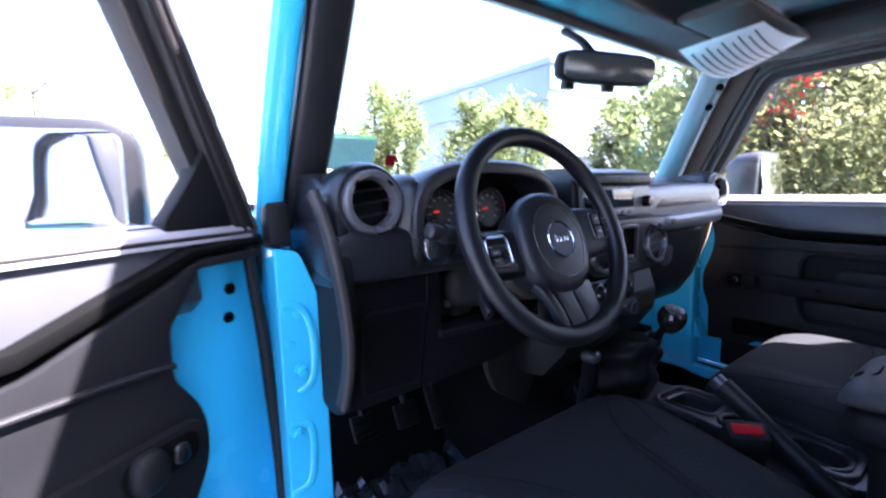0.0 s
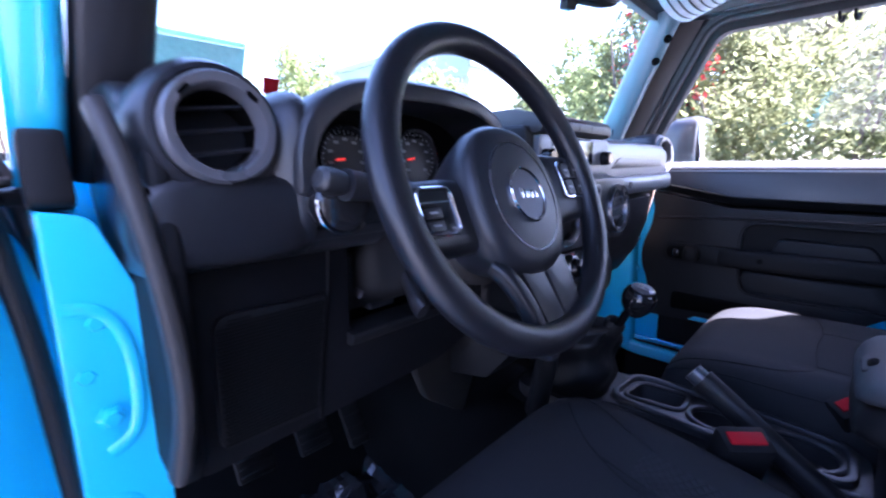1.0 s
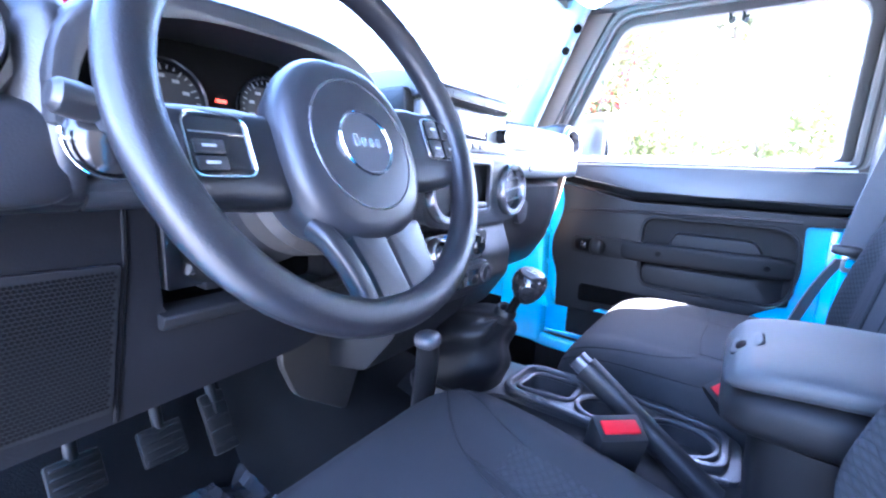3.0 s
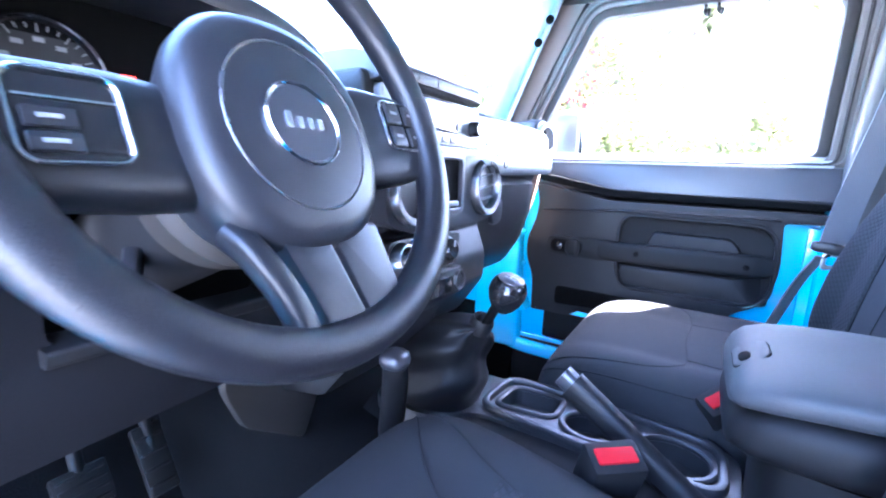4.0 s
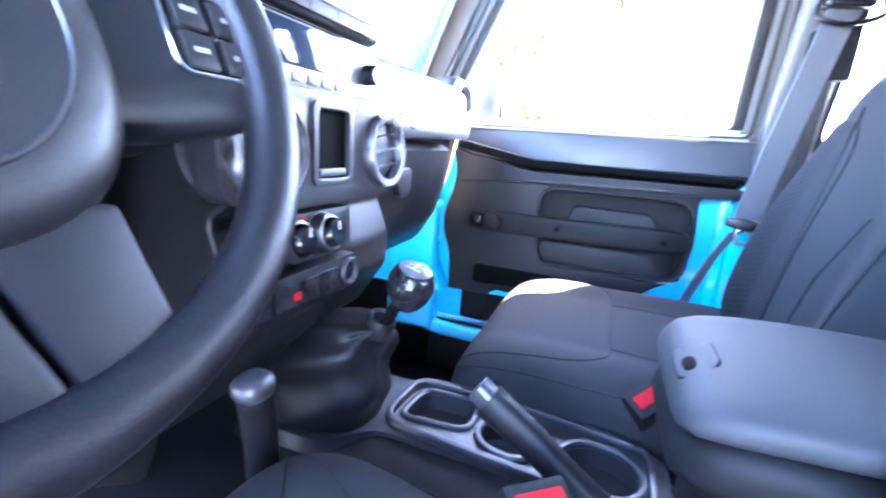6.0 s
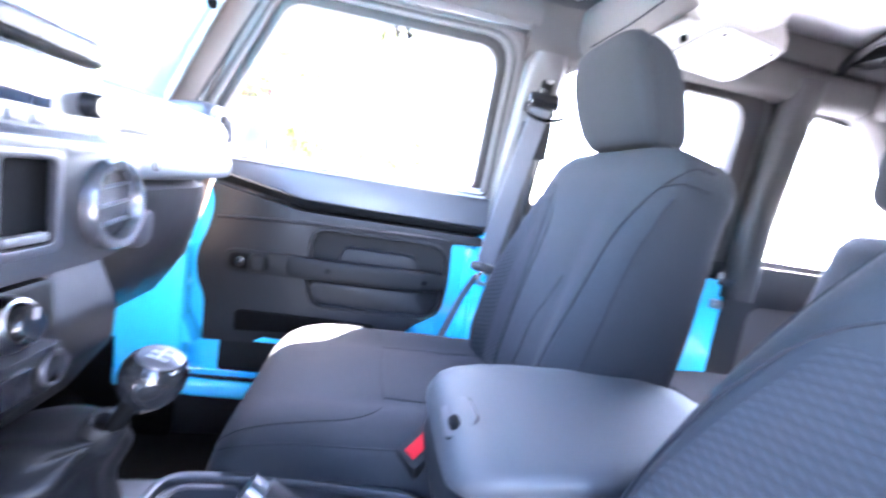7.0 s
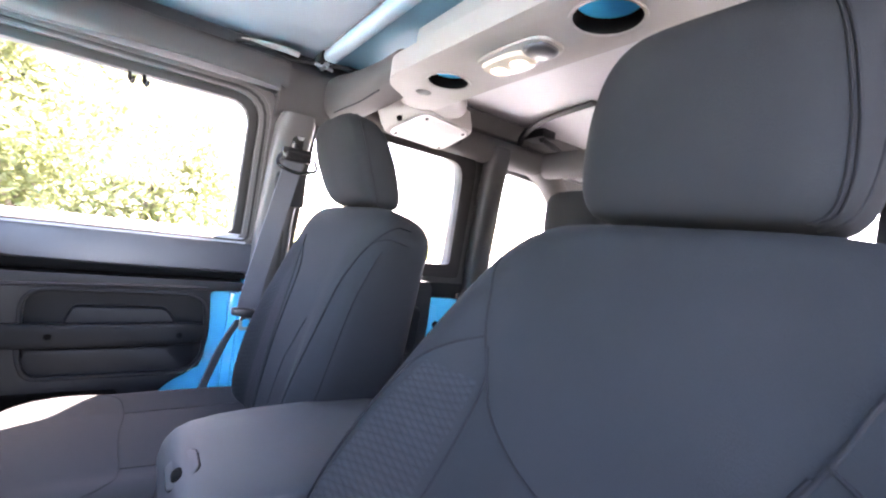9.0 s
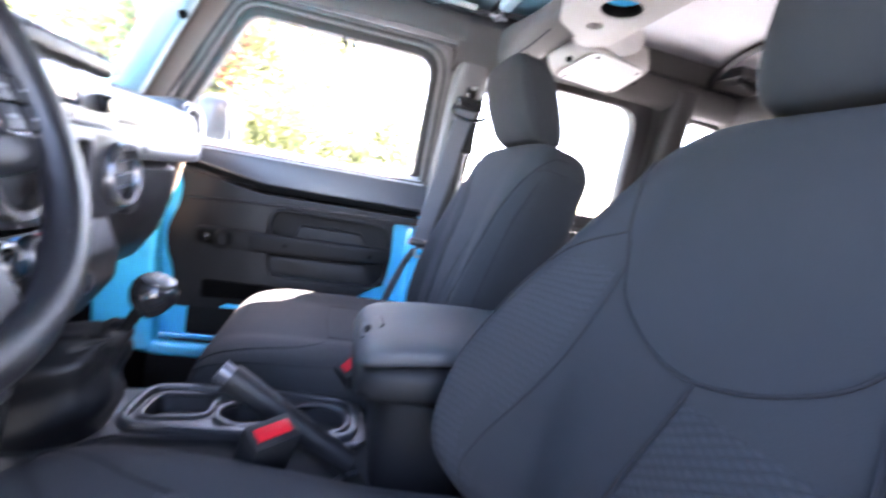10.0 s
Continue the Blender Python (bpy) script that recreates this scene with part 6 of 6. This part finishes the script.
part("latch_tongue", frame_prism(rrect(-0.442, -0.412, 1.066, 1.098, 0.006), rrect(-0.435, -0.419, 1.074, 1.092, 0.004), "x", 0.577, 0.580), STEEL, plate)

# ---- pedals and floor ----
for x, y, z, w, h, name in ((-0.425, 0.43, 0.815, 0.030, 0.027, "clutch_pedal"), (-0.325, 0.42, 0.815, 0.030, 0.027, "brake_pedal"), (-0.240, 0.425, 0.805, 0.020, 0.050, "throttle_pedal")):
    p = thing(name, "black rubber pedal on a steel arm", "pedal", (x, y, z), "pedals")
    m = aim((x, y, z), (0, -0.85, 0.5))
    b = box(-w, w, -h, h, -0.006, 0.006, 0.005)
    b.transform(m)
    pad = part("pad", b, RUBBER, p)
    for i in range(4):
        r = box(-w * 0.85, w * 0.85, -h * 0.75 + i * h * 0.45, -h * 0.75 + i * h * 0.45 + 0.004, 0.006, 0.0085, 0.001, 1)
        r.transform(m)
        part("rib", r, RUBBER, pad)
    part("arm", rod((x, y + 0.008, z + 0.01), (x + 0.01, 0.52, 1.02), 0.008), PLASTIC_LOW, p)
mat = thing("floor_mat", "black floor mat under crinkled clear plastic film", "floor mat", (-0.33, 0.35, 0.61))
part("mat", prism(rounded([(-0.50, 0.10), (-0.16, 0.10), (-0.17, 0.45), (-0.49, 0.47)], 0.05), "z", 0.602, 0.615, 0.004), RUBBER, mat)
bm = bmesh.new()
rnd = random.Random(9)
g = [[bm.verts.new((-0.50 + 0.34 * i / 26, 0.16 + 0.34 * j / 26, 0.640 + 0.06 * j / 26 + 0.018 * noise.noise(Vector((i * 0.35, j * 0.35, 3))) + 0.010 * noise.noise(Vector((i * 0.9, j * 0.9, 7))))) for j in range(27)] for i in range(27)]
for i in range(26):
    for j in range(26):
        bm.faces.new((g[i][j], g[i + 1][j], g[i + 1][j + 1], g[i][j + 1]))
part("film", bm, FILM, mat, "crinkled glossy plastic film", sharp=12)


# ---- overhead pod and lamps ----
pod = thing("sound_bar", "pale grey overhead pod with round openings and speaker", "overhead console", (0, -0.6, 1.62))
PZ = 1.612
openings = [(0.146, -0.620, 0.036), (-0.172, -0.620, 0.040), (0.231, -0.622, 0.0155)]
part("pod_shell", holed(rounded([(-0.34, -0.552), (0.210, -0.538), (0.255, -0.560), (0.285, -0.605), (0.345, -0.655), (0.31, -0.70), (0.10, -0.690), (-0.34, -0.690)], 0.03),
                        [[(x + r * math.cos(radians(a)), y + r * math.sin(radians(a))) for a in range(0, 360, 12)] for x, y, r in openings], "z", PZ, 1.648, 0.016), PODMAT, pod)
part("pod_top", box(-0.33, 0.25, -0.685, -0.60, 1.652, 1.734, 0.01), PODMAT, pod)
for x, y, r in openings[:2]:
    part("blue_lining", lathe([(r * 0.98, 0.032), (r * 0.98, 0.020), (r * 0.5, 0.035), (0, 0.035)], Matrix.Translation((x, y, PZ)), 28), PAINT, pod)
    # inner wall blackened for the shade up inside the opening
    part("opening_well", lathe([(r * 0.985, 0.001), (r * 0.975, 0.016), (r * 0.95, 0.027)], Matrix.Translation((x, y, PZ)), 32), DARK, pod)
    part("opening_rim", lathe([(r * 1.0, 0.012), (r * 1.0, -0.001), (r * 1.10, -0.002), (r * 1.12, 0.003)], Matrix.Translation((x, y, PZ)), 32), PODMAT, pod)
for side in (1, -1):
    XF[0] = Matrix.Diagonal((side, 1, 1, 1))
    quad = [Vector(p) for p in ((0.324, -0.684, 1.612), (0.422, -0.633, 1.568), (0.459, -0.829, 1.568), (0.363, -0.856, 1.612))]
    mid = sum(quad, Vector()) / 4
    nrm = (quad[1] - quad[0]).cross(quad[3] - quad[0]).normalized()
    if nrm.z > 0:
        nrm = -nrm
    m = aim(mid, nrm, (0, 1, 0))
    inv = m.inverted()
    flat = [(inv @ q)[:2] for q in quad]
    sp = part("speaker_housing", loft([[m @ Vector((x * k, y * k, z)) for x, y in rounded(flat, 0.03, 6)] for k, z in ((1.12, -0.055), (1.09, -0.02), (1.045, -0.004), (1.0, 0.0))]), PODMAT, pod)
    g = prism(rounded([(x * 0.90, y * 0.90) for x, y in flat], 0.025, 6), "z", -0.001, 0.005, 0.003)
    g.transform(m)
    gr = part("speaker_cover", g, COVERMAT, sp)
    for x, y in flat:
        part("screw", lathe([(0.0, 0.0055), (0.004, 0.0058), (0.0045, 0.0045)], m @ Matrix.Translation((x * 0.72, y * 0.72, 0)), 10), DARK, gr)
    for a, b in ((0, 1), (2, 3)):
        part("clip", lathe([(0.0, 0.004), (0.006, 0.003), (0.007, -0.004)], m @ Matrix.Translation(((flat[a][0] + flat[b][0]) * 0.54, (flat[a][1] + flat[b][1]) * 0.54, -0.004)), 12), DARK, sp)
    part("pod_wing", sweep([(0.26, -0.64, 1.655), (0.32, -0.69, 1.650), (0.36, -0.74, 1.645)], 0.07, 0.032, n=3.2, count=18), PODMAT, pod)
XF[0] = Matrix.Identity(4)
lamp = thing("dome_lamp", "lit dome lamp with a clear lens", "lamp", (-0.02, -0.623, PZ))
part("bezel", loft([sring((-0.022, -0.625, PZ + z), (1, 0, 0), (0, 1, 0), a, b, 3.5, 32) for z, a, b in ((0.004, 0.072, 0.034), (-0.003, 0.070, 0.033), (-0.005, 0.064, 0.028))]), PODMAT, lamp)
part("reflector", loft([sring((-0.005, -0.625, PZ + z), (1, 0, 0), (0, 1, 0), a, b, 3.5, 28) for z, a, b in ((-0.0055, 0.046, 0.026), (-0.011, 0.043, 0.023), (-0.0125, 0.034, 0.016))]), LENS, lamp)
for x in (-0.026, 0.016):
    part("bulb_glow", pillow((x, -0.625, PZ - 0.0125), 0.014, 0.012, 0.003, 2.2), LAMP_LIT, lamp)
part("switch_end", pillow((-0.066, -0.625, PZ - 0.005), 0.022, 0.024, 0.007, 2.6), GUNMETAL, lamp)

mirror = thing("rear_view_mirror", "dark rear-view mirror hung from the windscreen", "mirror", (-0.07, 0.10, 1.53))
mm = Matrix.Translation((-0.072, 0.103, 1.534)) @ Matrix.Rotation(radians(-18), 4, "Z") @ Matrix.Rotation(radians(9), 4, "X")
b = pillow((0, 0, 0), 0.104, 0.015, 0.029, 4.5)
b.transform(mm)
part("mirror_shell", b, PLASTIC_LOW, mirror)
b = prism(rrect(-0.097, 0.097, -0.0225, 0.0225, 0.016), "y", -0.0165, -0.0142, 0.0008)
b.transform(mm)
part("mirror_glass", b, DARKGLASS, mirror)
part("mirror_stem", sweep([(-0.068, 0.118, 1.545), (-0.058, 0.165, 1.60), (-0.05, 0.215, 1.635)], 0.008), PLASTIC_LOW, mirror)
for x in (-0.076, 0.010):
    b = box(x - 0.010, x + 0.010, -0.008, 0.010, -0.040, -0.024, 0.004)
    b.transform(mm)
    part("mirror_tab", b, PLASTIC_LOW, mirror)
for x in (0.33, -0.33):
    v = thing("sun_visor", "dark grey folded sun visor under the header", "sun visor", (x, 0.05, 1.67), "sun visors")
    part("blade", loft([sring((x + dx, 0.02, 1.655), (0, 1, 0), (0, 0, 1), a, b, 3.5, 18) for dx, a, b in ((-0.19, 0.05, 0.008), (-0.185, 0.065, 0.011), (0.17, 0.065, 0.011), (0.19, 0.05, 0.008))]), BARCOVER, v)
    part("pivot", rod((x - 0.18, 0.09, 1.655), (x + 0.18, 0.09, 1.655), 0.006), PLASTIC_LOW, v)
paper = thing("visor_paper", "curled printed paper sheet on the sun visor", "paper", (0.33, 0.05, 1.60))
rings = []
for i in range(17):
    t = i / 16
    a, b = Vector((0.160 + 0.29 * t, 0.085, 1.600 - 0.030 * math.sin(t * 2.8))), Vector((0.180 + 0.25 * t, -0.055, 1.618 - 0.010 * math.sin(t * 2.8) + 0.02 * t))
    rings.append([a, b, b - Vector((0, 0, 0.0012)), a - Vector((0, 0, 0.0012))])
sheet = part("sheet", loft(rings), PAPER, paper)
for i in range(9):
    t0, y = 0.08 + 0.05 * (i % 2), 0.07 - i * 0.014
    bars_bm = loft([[Vector((0.165 + 0.28 * t, y + dy, 1.6005 - 0.030 * math.sin(t * 2.8) + (0.085 - y) * (0.13 + 0.14 * t) - 0.0024)) for dy in (0, 0.004)] + [Vector((0.165 + 0.28 * t, y + dy, 1.6005 - 0.030 * math.sin(t * 2.8) + (0.085 - y) * (0.13 + 0.14 * t) - 0.0030)) for dy in (0.004, 0)] for t in [t0 + (0.85 - t0) * k / 8 for k in range(9)]])
    part("print_bar", bars_bm, GREY, sheet)


# ---- outside ----
def leaves(n, centre, radii, size, rnd, clumps=40, bias=0.0):
    """Many small leaf blades gathered in clumps, as one mesh."""
    cs = []
    while len(cs) < clumps:
        p = Vector((rnd.uniform(-1, 1), rnd.uniform(-1, 1), rnd.uniform(-1, 1)))
        if 0.25 < p.length < 1:
            cs.append(Vector((p.x * radii[0], p.y * radii[1], p.z * radii[2] + bias)))
    verts, faces = [], []
    for i in range(n):
        c = rnd.choice(cs)
        p = Vector(centre) + c + Vector((rnd.gauss(0, 0.13) * radii[0], rnd.gauss(0, 0.13) * radii[1], rnd.gauss(0, 0.13) * radii[2]))
        q = Euler((rnd.uniform(-1, 1), rnd.uniform(-1, 1), rnd.uniform(0, 6.3))).to_matrix()
        s = size * rnd.uniform(0.6, 1.3)
        k = len(verts)
        for dx, dy, dz in ((-0.9, 0, 0), (0, -0.42, 0.1), (0.95, 0, 0), (0, 0.42, 0.1)):
            verts.append(S * (p + q @ Vector((dx * s, dy * s, dz * s))))
        faces.append((k, k + 1, k + 2, k + 3))
    me = bpy.data.meshes.new("crown")
    me.from_pydata([tuple(v) for v in verts], [], faces)
    return me


def tree(x, y, h, spread, mat, seed, count=5000, size=0.10, label="leafy green tree beside the car park"):
    rnd = random.Random(seed)
    t = thing("tree", label, "tree", (x, y, 0), "trees")
    tr = sweep([(x, y, -0.05), (x + 0.05, y, h * 0.3), (x - 0.04, y + 0.05, h * 0.6), (x, y, h * 0.9)], 0.035 * h * 0.45, count=9, per=4, up=(0, 1, 0), taper=lambda k: 1 - 0.8 * k)
    limbs = []
    for i in range(7):
        a, z = i * 2.4 + seed, h * (0.35 + 0.07 * i)
        e = Vector((x + math.cos(a) * spread * 0.7, y + math.sin(a) * spread * 0.7, z + h * 0.18))
        limbs.append(rod((x, y, z), e, 0.014 * h * 0.4, 6, 0.004 * h * 0.3))
    part("trunk", join(tr, *limbs), BARK, t)
    me = leaves(count, (x, y, h * 0.64), (spread, spread, h * 0.36), size, rnd)
    me.materials.append(mat)
    o = new("crown", me)
    o.parent = t
    o.matrix_parent_inverse = world_of(t).inverted()
    return t


def bush(x, y, h, spread, mat, seed, count=5000, size=0.06, label="dense green shrub beside the parked car"):
    rnd = random.Random(seed)
    t = thing("shrub", label, "shrub", (x, y, 0), "shrubs")
    part("stems", join(*[rod((x + rnd.uniform(-0.2, 0.2), y + rnd.uniform(-0.2, 0.2), -0.03), (x + rnd.uniform(-0.8, 0.8) * spread, y + rnd.uniform(-0.8, 0.8) * spread, h * rnd.uniform(0.5, 0.9)), 0.03, 6, 0.01) for _ in range(7)]), BARK, t)
    me = leaves(count, (x, y, h * 0.5), (spread, spread, h * 0.5), size, rnd, 60)
    me.materials.append(mat)
    o = new("crown", me)
    o.parent = t
    o.matrix_parent_inverse = world_of(t).inverted()
    return t


# a hedge of shrubs along the passenger side, thinning towards the front
for i, (y, h, n) in enumerate(((1.9, 2.6, 4200), (1.2, 4.0, 5600), (0.1, 2.7, 3200), (-0.8, 1.5, 2200), (-2.0, 1.2, 2200), (-3.6, 1.2, 2200))):
    bush(5.0 + 0.5 * math.sin(i * 2.1), y, h, 1.15, LEAF if i % 3 else LEAF_LIGHT, i + 3, int(n * 4.8), 0.042)
for i, (x, y, h) in enumerate(((8.6, 1.5, 5.6), (7.9, 0.2, 6.2))):
    tree(x, y, h, 1.6, LEAF, 50 + i, 6000, 0.13)
bush(4.6, 1.45, 4.6, 0.55, LEAF_RED, 77, 900, 0.055, "red-leaved shrub among green shrubs")
# young trees across the car park
for i, (az, dist, h, sp) in enumerate(((28, 15, 5.0, 1.3), (30.5, 16, 5.2, 1.2), (41, 14, 4.4, 1.1), (46, 13, 4.2, 1.1), (64, 10.5, 4.0, 0.9), (58, 12.0, 3.4, 0.7), (8, 26, 6.5, 2.0), (2, 30, 7.0, 2.2), (-6, 24, 7.0, 2.3), (14, 28, 6.0, 1.8), (-14, 26, 7.5, 2.4), (33, 34, 5.5, 1.6))):
    tree(-0.76 + dist * math.sin(radians(az)), -0.34 + dist * math.cos(radians(az)), h, sp, LEAF_LIGHT, i + 21, 4500, 0.090)


def hall(name, label, x0, x1, y0, y1, h, band):
    b = thing(name, label, "building", ((x0 + x1) / 2, (y0 + y1) / 2, 0), "buildings")
    wall = part("wall", holed([(x0, 0), (x1, 0), (x1, h), (x0, h)], [rrect(x, x + 1.6, 1.0, 2.6, 0.05) for x in np.arange(x0 + 1.5, x1 - 2.5, 4.2)], "y", y0, y0 + 0.35), WALLPAINT, b)
    part("side_wall", box(x0, x0 + 0.35, y0 + 0.35, y1, 0, h, 0.01), WALLPAINT, b)
    part("side_wall", box(x1 - 0.35, x1, y0 + 0.35, y1, 0, h, 0.01), WALLPAINT, b)
    part("back_wall", box(x0, x1, y1, y1 + 0.35, 0, h, 0.01), WALLPAINT, b)
    part("roof", box(x0 - 0.2, x1 + 0.2, y0 - 0.2, y1 + 0.5, h, h + 0.25, 0.02), WALLGREY, b)
    part("side_band", box(x0 - 0.12, x0 - 0.02, y0, y1, h - band * 1.4, h, 0.02), WALLGREY, b)
    part("roof_band", box(x0 - 0.12, x1 + 0.12, y0 - 0.12, y0 - 0.02, h - band, h, 0.02), WALLGREY, b)
    for x in np.arange(x0 + 1.5, x1 - 2.5, 4.2):
        w = part("window", frame_prism(rrect(x, x + 1.6, 1.0, 2.6, 0.05), rrect(x + 0.08, x + 1.52, 1.08, 2.52, 0.05), "y", y0 - 0.02, y0 + 0.12), GUNMETAL, b)
        part("pane", prism(rrect(x + 0.05, x + 1.55, 1.05, 2.55, 0.05), "y", y0 + 0.05, y0 + 0.06, 0), SCREEN, w)
    for x in np.arange(x0 + 3, x1 - 1, 3.0):
        part("panel_joint", box(x - 0.02, x + 0.02, y0 - 0.012, y0 + 0.01, 0.1, h - band, 0), WALLGREY, b)


hall("building", "tall pale flat-roofed building with a blue-grey roof band", 12.6, 28.0, 10.8, 21.0, 5.9, 0.9)
# white bay lines
for i in range(8):
    solo("bay_line", box(-14 + i * 2.6, -13.9 + i * 2.6, 6.0, 10.8, 0.0, 0.004, 0), WALLPAINT, "white painted parking bay line on asphalt", "road marking", "structure")
